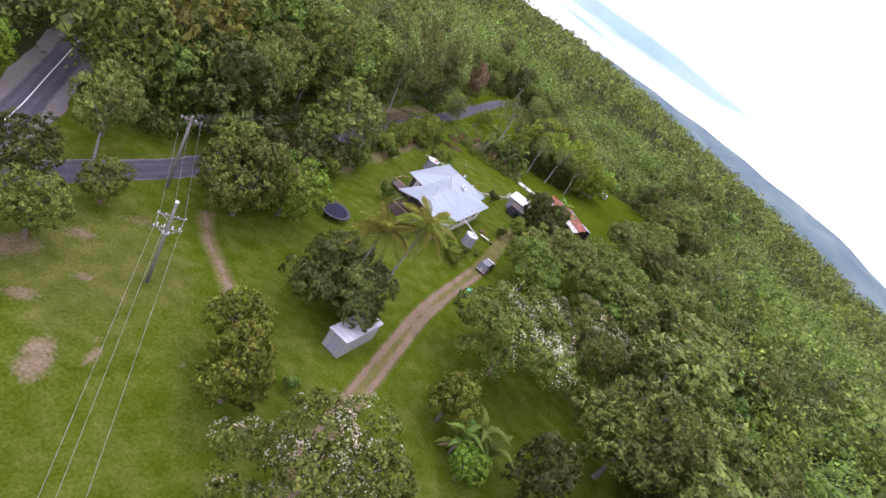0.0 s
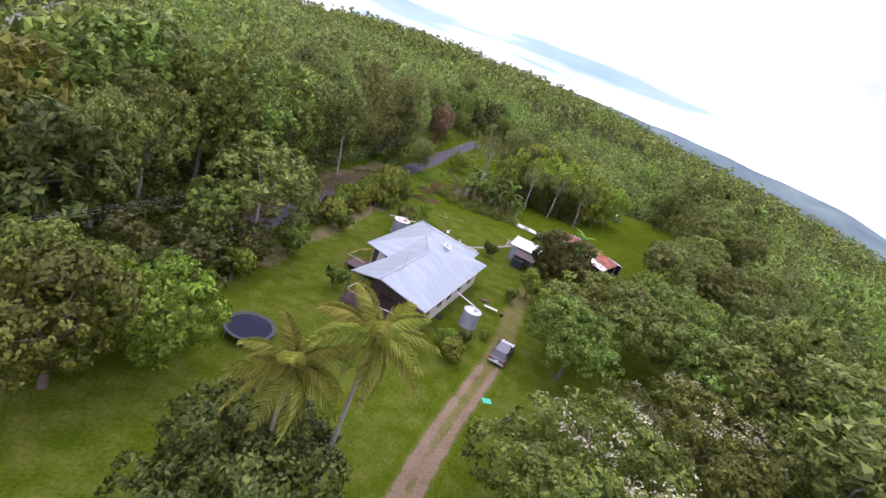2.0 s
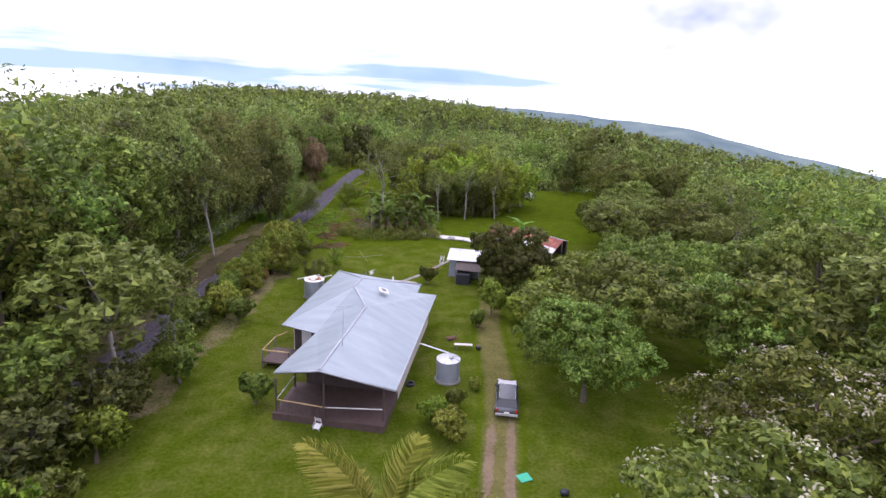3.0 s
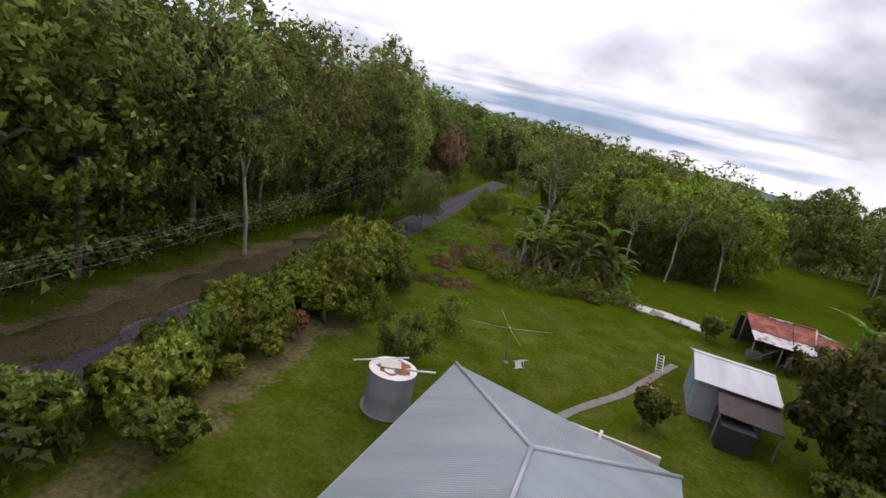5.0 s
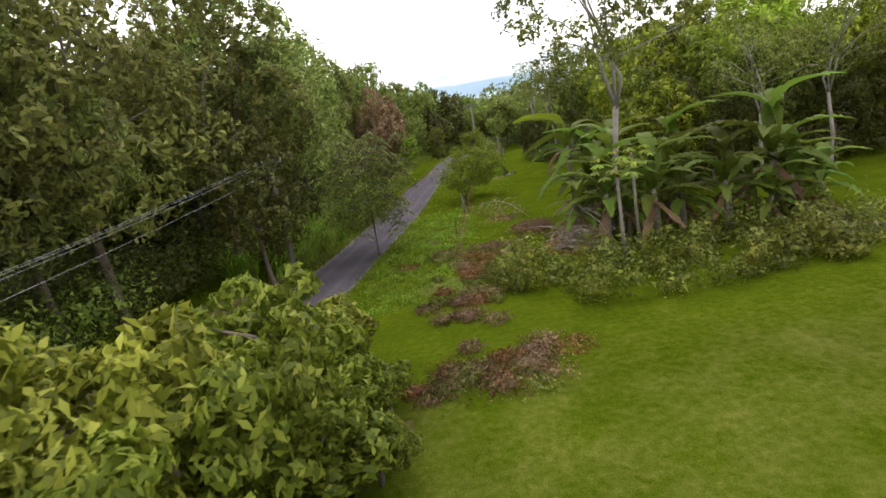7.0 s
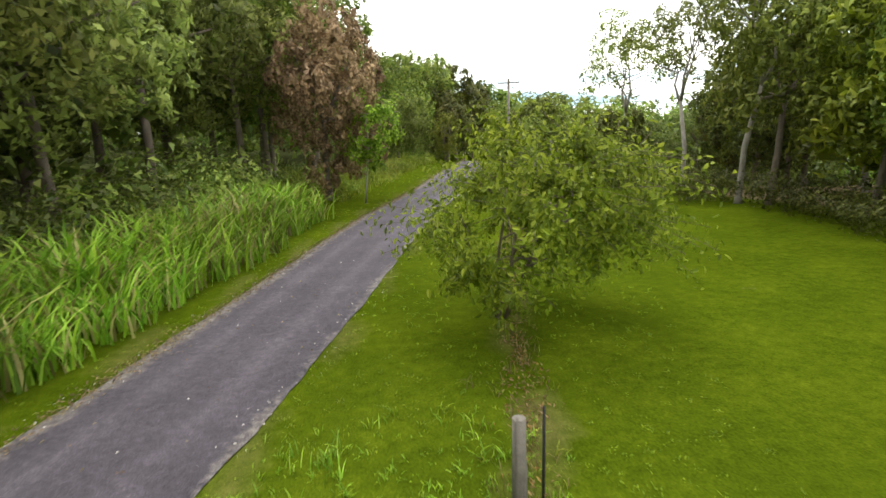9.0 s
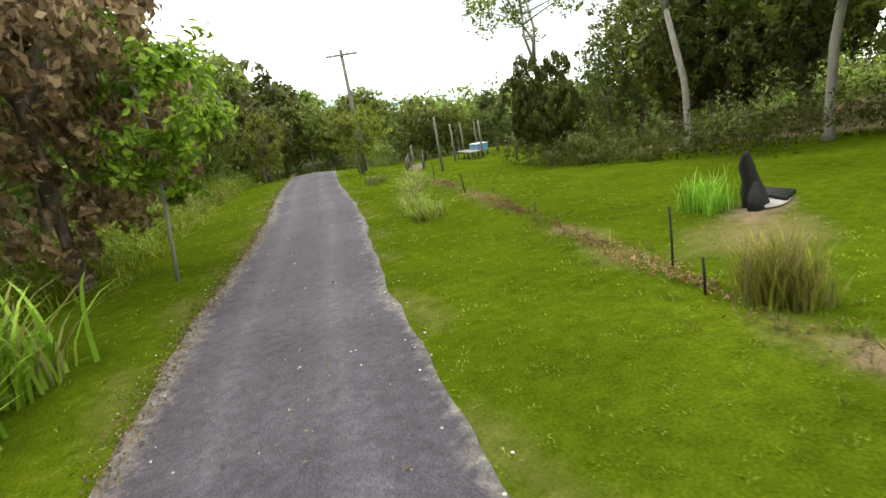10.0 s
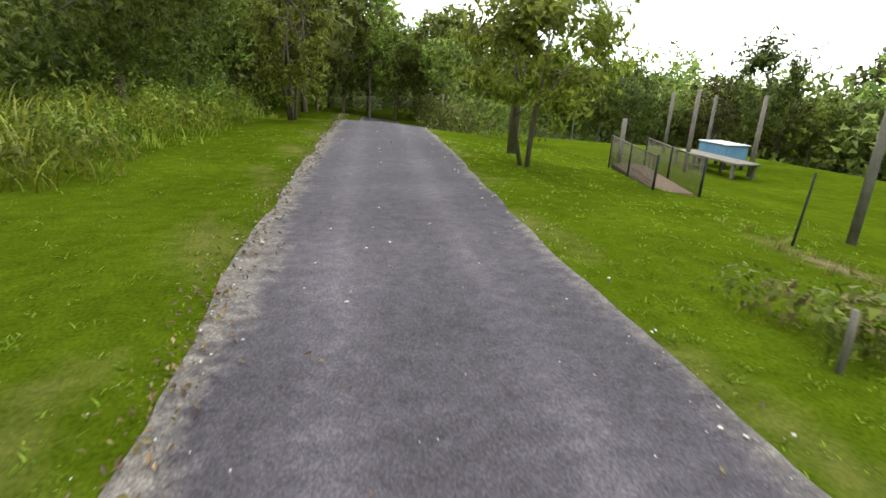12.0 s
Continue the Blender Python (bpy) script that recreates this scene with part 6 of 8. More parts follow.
put(SHRUB_O, 6.5, 97.9, 0.95, 0, sz=1.65); put(SHRUB_O, 4.9, 89.6, 0.8, 90); put(SHRUB_G, 3.4, 94.6, 1.25, 40); put(SHRUB_G, 4.0, 97.2, 1.3, 190); put(SHRUB_G, 2.6, 92.0, 1.1, 90); put(SHRUB_YF, 8.4, 103.4, 1.25, 100)

# forest, one tree at a time nearest the lane and the clearing
fs = np.random.default_rng(43)
FINE_A = make_tree("tall leafy tree at the edge of the lane wood", 14.5, 4.8, LEAF_MID, BARK_BROWN, 61, n=3700, size=0.34, lobes=26, hz=6.9, zc=7.4, small=0.30, spread=0.72, low=-0.95, r=0.2)
FINE_B = make_tree("dark leafy tree at the edge of the lane wood", 13.5, 4.8, LEAF_DARK, BARK_BROWN, 62, n=3700, size=0.34, lobes=26, hz=6.4, zc=6.8, small=0.30, spread=0.72, low=-0.95, r=0.2)
FINE_C = make_tree("olive leafy tree with pale limbs at the lane wood edge", 15.0, 4.6, LEAF_OLIVE, BARK_PALE, 63, n=4600, size=0.32, lobes=24, hz=6.6, zc=8.2, small=0.28, spread=0.78, low=-0.8, r=0.2)
LANE_END = make_tree("grey-green weeping tree where the lane ends", 10.0, 4.2, LEAF_OLIVE, BARK_BROWN, 64, n=9000, size=0.24, lobes=26, hz=4.9, zc=5.1, small=0.30, spread=0.75, low=-0.95, r=0.18, aspect=0.3, droop=1.2)
FINE_N = make_tree("tall grey-green tree with fine leaves at the lane wood edge", 15.0, 4.8, LEAF_LANE, BARK_BROWN, 65, n=6000, size=0.27, lobes=30, hz=7.0, zc=7.6, small=0.27, spread=0.78, low=-0.95, r=0.2, aspect=0.4)
FINE_D = make_tree("dark tree with fine dense leaves beside the paddock", 13.5, 4.8, LEAF_DARK, BARK_BROWN, 66, n=6800, size=0.24, lobes=28, hz=6.4, zc=6.8, small=0.28, spread=0.76, low=-0.95, r=0.2, aspect=0.42)
FINE_KINDS = [FINE_A, FINE_B, FINE_C]
KINDS = [WOOD_A, WOOD_B, WOOD_C, WOOD_D, GUM]


BACK = []


def wood_trees(cells, seed, near):
    """Trees of the wood: the nearest ones singly, those behind them go with the mass of the woods."""
    r_ = np.random.default_rng(seed)
    for (x, y, h, row) in cells:
        if row >= near:
            BACK.append((x, y, h * 0.98))
            continue
        k = KINDS[r_.choice(5, p=(0.35, 0.25, 0.26, 0.06, 0.08) if x > 30 else (0.36, 0.14, 0.40, 0.05, 0.05))]
        if (row == 0 and x < (80 if y > 190 else 36) and y > 52) or (row == 1 and x < 36 and y > 150):
            k = FINE_KINDS[r_.choice(3, p=(0.46, 0.37, 0.17))]
        if row == 0 and x < 12 and (124 < y < 160 or 97 < y < 118):
            k = FINE_N
        elif x < 14 and 150 < y < 205:
            k = (FINE_N, FINE_A)[int(y) % 2]
        s = h / 15.0 * r_.uniform(0.85, 1.1)
        put(k, x, y, s * r_.uniform(0.9, 1.1) * (1.4 if x > 45 and y < 104 else 1.0), r_.uniform(0, 360), sz=s, z=float(land(x, y)) - 0.1)


cells = []
for y in np.arange(46, 236, 5.6):
    for j in range(4):
        off = (7.0 if y < 84 else 9.0 if y < 132 else 9.0) + j * 5.6 + fs.uniform(-1.5, 1.5)
        if y > 152:
            off = 11.5 + j * 6 + fs.uniform(-1, 1)
        h = fs.uniform(12, 16) + (6.0 if 62 < y < 130 else 5.5 if 130 < y < 176 else 2.5 if y < 62 else 3.5) + (j > 0) * 1.5
        cells.append((float(road_x(y)) - off + fs.uniform(-1, 1), y + fs.uniform(-2, 2), h, j))
wood_trees([c for c in cells if not (4 < c[0] < 13 and 148 < c[1] < 158) and not (176 < c[1] < (199 if c[0] < 13 else 190) and c[3] < 2)], 44, 2)
cells = []
for y in np.arange(134, 167, 4.6):
    for j in range(4):
        cells.append((33.5 + j * 5.6 + fs.uniform(-1, 1) - (2.2 if 150 < y and j == 0 else 0), y + fs.uniform(-1.5, 1.5), fs.uniform(10, 15), j))
cells = [c for c in cells if c[0] > 36 or c[1] < 156]
for a in np.arange(8, 66, 2.6):
    for j in range(3):
        d = (58 if a > 30 else 52 + (a - 8) * 0.6) + j * 9 + fs.uniform(-3, 3)
        cells.append((16.5 + d * math.sin(radians(a)), 165.7 + d * math.cos(radians(a)), fs.uniform(9.5, 12.5), 0 if j == 0 else 2))
for y in np.arange(-24, 104, 8.2):
    for j in range(5):
        x0 = 48 if y < 60 else 55 + (y - 60) * 0.30
        cells.append((x0 + j * 8.2 + fs.uniform(-2, 2), y + fs.uniform(-2, 2), fs.uniform(10, 14.5) * (0.72 if y > 62 else 1.0), j + 0.5))
for y in np.arange(104, 172, 7.0):
    for j in range(3):
        cells.append((78 + j * 7 + fs.uniform(-2, 2), y + fs.uniform(-2, 2), fs.uniform(10, 13) + 0.07 * max(0, y - 118), j + 1))
for x in np.arange(62, 132, 8.5):
    for y in np.arange(180, 250, 8.5):
        cells.append((x + fs.uniform(-3, 3), y + fs.uniform(-3, 3), fs.uniform(7, 9.5), 3))
wood_trees(cells, 45, 2)
for x, y, s in ((22.2, 118.4, 0.9), (38.4, 123.7, 0.66), (33.0, 122.5, 0.62), (44.5, 124, 0.60)):
    put(GUM, x, y, s, fs.uniform(0, 360))
for x, y, s in ((29.5, 131, 0.88), (33.5, 140, 1.0), (36.5, 130, 0.98), (41.5, 131.5, 1.0), (46, 138, 1.05), (50, 131, 0.9), (39, 141, 1.08), (34.5, 147, 0.95), (46, 127.5, 0.85), (54, 136, 0.8), (27.6, 124.6, 0.6)):
    put(BAMBOO, x, y, s, fs.uniform(0, 360))
put(BROAD_B, 69.4, 125.4, 0.52, 50)
for x, y in ((66, 116), (72, 152), (62, 121)):
    put(BROAD, x, y, 0.5, fs.uniform(0, 360))
for x, y, s in ((31.5, 125.2, 0.62), (35.6, 126.4, 0.72), (40.6, 126.0, 0.66), (28.6, 126.8, 0.7), (45.0, 128.0, 0.7)):
    put(FINE_D, x, y, s, x * 53 % 360, z=-0.2)
put(FINE_A, 5.2, 162.0, 1.15, 40); put(BROWN, 9.6, 158.3, 1.02, 0, sz=1.30)
put(GUM, 30.8, 157.5, 0.72, 30); put(ORCH, 30.2, 166.0, 0.42, 30, sz=0.85, z=-0.8); put(GUM, -2.8, 101.6, 0.86, 140); put(GUM, 31.8, 168.0, 0.8, 130, z=-1.0); put(GUM, 31.3, 152.6, 0.8, 220); put(FINE_D, 37.6, 161.0, 0.85, 20, z=-1.0); put(FINE_A, 40.0, 166.5, 0.9, 80, z=-1.1); put(FINE_D, 42.5, 171.5, 0.9, 140, z=-1.6); put(FINE_D, 36.6, 156.4, 0.85, 200, z=-0.6); put(FINE_D, 38.6, 170.2, 0.6, 300, z=-1.1)
put(FINE_B, 3.3, 120.6, 0.72, 60, z=-0.5); put(LANE_END, 13.4, 185.4, 0.85, 0); put(LANE_END, 15.0, 191.0, 0.85, 130); put(LANE_END, 9.6, 193.5, 0.75, 250, sz=0.6)

# far woods as one mass each
def woods(name, xs, ys, hs, per, size, seed, label, side=5, tufts_=10):
    """Many trees in one mesh: billowed crowns whose tufts are set with leaf sprays."""
    r_ = np.random.default_rng(seed)
    V, F, S, N = [], [], [], []
    n0 = 0
    z0 = land(xs, ys)
    for x, y, z, h in zip(xs, ys, z0, hs):
        R = h * r_.uniform(0.34, 0.50)
        mat = r_.choice(4, p=(0.40, 0.28, 0.27, 0.05))
        a = r_.uniform(0, 6.28) + np.arange(side) * 6.283 / side + r_.uniform(-0.4, 0.4, side)
        q = r_.uniform(0.5, 0.8, side)
        lob = np.vstack([[[0, 0, h - R * 0.8, R * 0.78]], np.column_stack([np.cos(a) * R * q, np.sin(a) * R * q, h - R * r_.uniform(0.95, 1.75, side), R * r_.uniform(0.42, 0.62, side)])])
        if side > 2:
            lob = np.vstack([lob, [[0, 0, h * 0.36, R * 0.85]]])
        base = np.array([x, y, z])
        for cx, cy, cz, rr in lob:
            k = (ICO1_V * rr * r_.uniform(0.26, 0.50, (len(ICO1_V), 1)))[ICO1_F]
            m_ = k.mean(1, keepdims=True)
            k = m_ * r_.uniform(0.6, 1.2, (len(k), 1, 1)) + (k - m_) * r_.uniform(0.4, 0.75, (len(k), 1, 1)) + base + np.array([cx, cy, cz])
            V.append(k.reshape(-1, 3)); F.append(np.arange(len(k) * 3).reshape(-1, 3) + n0); n0 += len(k) * 3; S.append(np.full(len(k), mat)); N.append(ICO1_V[ICO1_F].reshape(-1, 3))
        td = unit(r_.normal(0, 1, (len(lob) * tufts_, 3)) + np.array([0, 0, 0.5]))
        li = r_.choice(len(lob), per, p=lob[:, 3] ** 2 / (lob[:, 3] ** 2).sum())
        tk = li * tufts_ + r_.integers(0, tufts_, per)
        e = unit(r_.normal(0, 1, (per, 3)) + td[tk] * 1.1 + np.array([0, 0, 0.2]))
        pos = lob[li, :3] + (td[tk] * 0.74 + e * 0.42 * r_.uniform(0.75, 1.15, (per, 1))) * lob[li, 3:4] + base
        d = unit(e * 0.7 + td[tk] * 0.3)
        v, f = sprays(pos, d, size * (0.6 + h / 28), r_)
        f, nn = outward(v, f, d, 3)
        V.append(v); F.append(f + n0); n0 += len(v); S.append(np.full(per, mat)); N.append(nn)
    o = raw(name, np.vstack(V), np.vstack(F), [LEAF_MID, LEAF_OLIVE, LEAF_DARK, LEAF_YELLOW], None, np.concatenate(S), smooth=True, normals=np.vstack(N))
    return tagged(o, label, "woods", kind="stuff")


r_ = np.random.default_rng(51)


def scatter(n, r0, r1, a0, a1):
    rr = np.sqrt(r_.uniform(r0**2, r1**2, n)); aa = np.radians(r_.uniform(a0, a1, n))
    return 12 + np.sin(aa) * rr, 90 + np.cos(aa) * rr


x1, y1 = scatter(1500, 40, 260, -112, 112)
ok = ((x1 < road_x(y1) - 31) & (y1 > 30)) | ((x1 > 88) & (y1 < 170)) | (y1 > 240) | ((x1 > 130) & (y1 > 172)) | ((x1 < -48) & (y1 < 90) & (x1 + 0.45 * y1 < -38))
ok &= near_line(x1, y1, MAIN[::4]) > 8
ok &= near_line(x1, y1, ROAD_LINE[::6]) > 7
x1, y1 = x1[ok], y1[ok]
back = np.array(BACK)
lane_side = ((back[:, 0] < 12) & (back[:, 1] > 40) & (back[:, 1] < 180)) | ((back[:, 0] < 66) & (back[:, 1] > 125) & (back[:, 1] < 172))
lane_back, back = back[lane_side], back[~lane_side]
x3, y3 = scatter(900, 60, 210, 95, 265)
ok = ((x3 > 92) | (x3 < -52)) & (near_line(x3, y3, MAIN[::4]) > 9)
x3, y3 = x3[ok], y3[ok]
woods("woods", x3, y3, r_.uniform(10, 15, len(x3)), 110, 1.3, 56, "mixed green forest on both sides of the clearing", 3, 6)
woods("woods", lane_back[:, 0], lane_back[:, 1], lane_back[:, 2], 460, 0.56, 54, "dark mixed trees deep in the lane wood")
first = (back[:, 1] < 66) & (back[:, 0] < 92)
woods("woods", back[first, 0], back[first, 1], back[first, 2], 760, 0.56, 55, "billowing green and olive canopy beside the paddock", 7, 12)
back = back[~first]
woods("woods", np.r_[x1, back[:, 0]], np.r_[y1, back[:, 1]], np.r_[r_.uniform(10, 16, len(x1)), back[:, 2]], 215, 0.88, 52, "dense mixed green forest canopy")
x2, y2 = scatter(2700, 255, 1100, -52, 66)
woods("woods", x2, y2, r_.uniform(11, 17, len(x2)) * (1 + np.hypot(x2, y2) / 1500), 58, 1.9, 53, "distant forest canopy running to the hills", 2, 4)

# ---- undergrowth along the wood's edge ----
def clumps(name, pts, label, mats, seed, per=130, size=0.26, category="undergrowth"):
    """Low leafy masses as one thing: pts of x, y, radius, height."""
    r_ = np.random.default_rng(seed)
    V, F, S, N, n0 = [], [], [], [], 0
    per = int(per * 1.7)
    for x, y, R, h in pts:
        z = float(land(x, y))
        m_ = r_.integers(0, len(mats))
        d = unit(r_.normal(0, 1, (per, 3)) * np.array([1, 1, 0.8]) + np.array([0, 0, 0.3]))
        lump = 1 + 0.28 * np.sin(d @ r_.normal(0, 4, 3)) + 0.18 * np.sin(d @ r_.normal(0, 8, 3))
        pos = d * (lump * r_.uniform(0.35, 1.08, per) ** 0.6)[:, None] * np.array([R, R, h * 0.55]) + np.array([x, y, z + h * 0.45])
        pos[:, 2] = np.maximum(pos[:, 2], z + 0.02)
        v, f = sprays(pos, d + np.array([0, 0, 0.3]), np.full(per, size * (0.75 + R * 0.25)) * np.where(np.arange(per) < per // 5, 1.7, 1.0), r_)
        f, nn = outward(v, f, d, 3)
        V.append(v); F.append(f + n0); n0 += len(v); S.append(np.full(per, m_)); N.append(nn)
    o = raw(name, np.vstack(V), np.vstack(F), mats, None, np.concatenate(S), smooth=True, normals=np.vstack(N))
    return tagged(o, label, category, kind="stuff")


u_ = np.random.default_rng(61)
edge = []
for y in np.arange(44, 232, 1.3):
    off = 6.0 if y < 84 else 8.3 if y < 130 else 7.0 if y < 152 else 9.6
    for j in range(2):
        h = u_.uniform(1.6, 4.2) if not 160 < y < 182 else u_.uniform(0.7, 1.6)
        edge.append((float(road_x(y)) - off - (2.5 if 160 < y < 182 else 0.0) - j * 2.6 - u_.uniform(0, 1.2), y + u_.uniform(-1, 1), h * 0.55 + 0.5, h))
for y in np.arange(133, 171, 1.4):
    for j in range(2):
        h = u_.uniform(0.5, 2.2)
        edge.append((31.4 + j * 2.2 + u_.uniform(-.6, .6) - (2.0 if 152 < y < 164 else 0), y, h * 0.5 + 0.4, h))
for y in np.arange(186, 226, 1.8):
    h = u_.uniform(1.5, 3.5)
    edge.append((float(road_x(min(y, 218))) + 5.5 + u_.uniform(-1, 1), y, h * 0.6 + 0.4, h))
for y in np.arange(-20, 110, 2.2):
    h = u_.uniform(2.0, 5.0)
    edge.append(((47 if y < 60 else 53 + (y - 60) * 0.30) + u_.uniform(-1, 1), y, h * 0.55 + 0.5, h))
for x in np.arange(31, 46, 1.5):
    for j in range(2):
        h = u_.uniform(1.6, 3.6)
        edge.append((x, 126.5 + 2.5 * j - 0.05 * (x - 22) + u_.uniform(-1, 1), h * 0.55 + 0.4, h))
for y in np.arange(46, 82, 1.6):
    h = u_.uniform(1.2, 3.0)
    edge.append((float(road_x(y)) + 3.6 + u_.uniform(-.6, 1.8), y, h * 0.5 + 0.4, h))
clumps("undergrowth", [e for e in edge if e[1] < 108], "tangled dark green undergrowth at the forest edge", [LEAF_MID, LEAF_DARK, LEAF_OLIVE, LEAF_MID], 62, per=120, size=0.28)
clumps("undergrowth", [e for e in edge if e[1] >= 108 and e[0] < 28], "leafy green undergrowth along the lane wood", [LEAF_MID, LEAF_OLIVE, LEAF_DARK, LEAF_MID], 65, per=330, size=0.14)
clumps("undergrowth", [e for e in edge if e[1] >= 108 and e[0] >= 28], "dark undergrowth below the trees beside the mown paddock", [LEAF_DARK], 66, per=420, size=0.11)
low = [(14.5 + 16 * u_.random(), 108.6 + 5.5 * u_.random() + 0.0, u_.uniform(0.4, 0.9), u_.uniform(0.4, 1.9)) for _ in range(130)]
low = [(x, y + (2.5 if x < 17 else 0), r_, h) for x, y, r_, h in low]
clumps("weeds", low, "low tangled weeds along the edge of the lawn", [LEAF_OLIVE, LEAF_MID, LEAF_YELLOW], 63, per=90, size=0.16, category="weeds")
clumps("dry_weeds", [(12.4 + u_.normal(0, 1.3), 105.9 + u_.normal(0, 0.7), u_.uniform(0.4, 0.9), u_.uniform(0.10, 0.34)) for _ in range(30)] + [(12.8 + u_.normal(0, 1.2), 111.5 + u_.normal(0, 1.0), u_.uniform(0.4, 0.8), u_.uniform(0.15, 0.4)) for _ in range(16)] + [(14.6 + u_.normal(0, 1.7), 117.0 + u_.normal(0, 2.6), u_.uniform(0.3, 0.8), u_.uniform(0.10, 0.40)) for _ in range(36)],
       "heap of withered brown weeds on the lawn edge", [LEAF_BROWN, LEAF_RUST, LEAF_BROWN, LEAF_OLIVE], 64, per=260, size=0.085, category="weeds")

# ---- bananas, papaya, palms ----
def strip_leaf(name, L, W, rise, mat, seed, tear=0.3, seg=13):
    """A long arching blade with a midrib and torn edges, from the origin along +x."""
    r_ = np.random.default_rng(seed)
    v, f = [], []
    for i in range(seg + 1):
        t = i / seg
        x, z = L * (t - 0.22 * t * t), L * (rise * t - (rise + 0.45) * t * t * 0.85)
        w = W * 0.5 * (math.sin(math.pi * min(1, 0.08 + t * 0.94)) ** 0.6)
        v.append((x, 0, z))
        for s in (-1, 1):
            v.append((x + w * 0.12, s * w * 0.5, z + w * 0.30))
            for k in (0, 1):
                # two edge corners, so that a torn strip can hang apart from the next
                jig = (r_.random() < tear) * r_.uniform(0.2, 0.8)
                v.append((x + w * 0.22 + (k - 0.5) * 0.16 * jig, s * w * (1 - jig * 0.35), z + w * (0.34 - 0.5 * jig)))
    for i in range(seg):
        a, b = i * 7, (i + 1) * 7
        f += [(a, b, b + 1, a + 1), (a + 1, b + 1, b + 2, a + 3), (a, a + 4, b + 4, b), (a + 4, a + 6, b + 5, b + 4)]
    v = np.array(v)
    me = raw(name, v, np.array(f), [mat], smooth=True).data
    return me


def take(me_name, *args, **kw):
    """A blade's mesh with no object of its own."""
    me = strip_leaf(me_name, *args, **kw)
    for o in [o for o in scene.collection.objects if o.data == me]:
        bpy.data.objects.remove(o)
    return me


BL = [take("banana_leaf", 2.6, 0.50, 0.85, LEAF_BANANA, 1), take("banana_leaf", 2.3, 0.46, 0.45, LEAF_BANANA, 2, tear=0.5), take("banana_leaf", 2.0, 0.42, 0.1, LEAF_BANANA, 3, tear=0.6), take("dead_banana_leaf", 1.7, 0.3, -0.6, LEAF_BROWN, 4, tear=0.7)]


def banana(x, y, s, seed, lift=1.0, size=1.12, rise=0.0):
    r_ = np.random.default_rng(seed)
    t = thing("banana_plant", "banana plant with broad torn green leaves", "banana plant", (x, y, float(land(x, y))), r_.uniform(0, 360), group="banana grove")
    s = s * 1.22
    H = 1.75 * s * lift
    part("stem", tube(bmesh.new(), [(0, 0, -0.1), (0.05, 0, H * 0.5), (0.12, 0.03, H)], [0.17 * s, 0.14 * s, 0.08 * s], 9), PALM_BARK, t)
    n = 17
    for i in range(n):
        a = i * 137.5 + r_.uniform(-15, 15)
        up = 62 if i < 3 else 38 if i < 7 else 8 if i < 13 else -20
        me = BL[0 if i < 3 else 1 if i < 7 else 2 if i < 13 else 3]
        shared("leaf", me, t, pose(0.12, 0.03, H - 0.04 * i, 0, -up * 0.8 - rise, a) @ Matrix.Scale(s * size * r_.uniform(0.85, 1.1), 4))
    return t


for i, (x, y, s) in enumerate(((28.5, 115.2, 1.5), (26.0, 115.0, 1.1), (28.8, 114.8, 1.0), (22.8, 115.6, 1.15), (20.6, 116.4, 1.15), (22.0, 118.6, 1.2), (24.6, 118.0, 1.1), (21.6, 121.2, 1.3), (23.6, 121.8, 1.35), (26.4, 121.0, 1.3))):
    banana(x, y, s, 70 + i, rise=13.0)
banana(38.6, 93.8, 1.35, 86, 1.3, rise=24.0); banana(40.2, 92.4, 1.2, 87, 1.2, rise=24.0); banana(37.4, 92.2, 1.1, 88, 1.1, rise=20.0)


def arched_leaf(bend, W, seed, tear, roll=0.0):
    """A banana blade swept along a bent midrib, its two halves drooping, split here and there to the rib."""
    r_ = np.random.default_rng(seed)
    p = spline([tuple(q) for q in bend], 0.07)
    t = unit(np.gradient(p, axis=0))
    side = unit(np.cross(t, np.array([0, 0, 1.0])))
    side = side * math.cos(radians(roll)) + np.cross(t, side) * math.sin(radians(roll))
    up = np.cross(side, t)
    n = len(p)
    v, f = list(p), []
    for sg in (-1, 1):
        row, sag = None, r_.uniform(0.10, 0.22)
        for i in range(n):
            u = i / (n - 1)
            w = W * 0.5 * math.sin(math.pi * min(1, 0.05 + 0.93 * u)) ** 0.5
            cut = row is not None and r_.random() < tear * 0.22
            for again in range(2 if cut else 1):
                if again or row is None:
                    sag = r_.uniform(0.08, 0.2) + (r_.random() < tear) * r_.uniform(0.1, 0.6)
                e = t[i] * (0.03 if again else -0.03 if cut else 0.0)
                k = len(v)
                v += [p[i] + side[i] * sg * w * 0.35 + up[i] * w * 0.14, p[i] + e * 0.5 + side[i] * sg * w * 0.75 + up[i] * w * (0.12 - sag * 0.5), p[i] + e + side[i] * sg * w + up[i] * w * (0.02 - sag)]
                if row is not None and not again:
                    q = [(i - 1, i, k, row), (row, k, k + 1, row + 1), (row + 1, k + 1, k + 2, row + 2)]
                    f += q if sg > 0 else [z[::-1] for z in q]
                row = k
    return np.array(v), np.array(f)


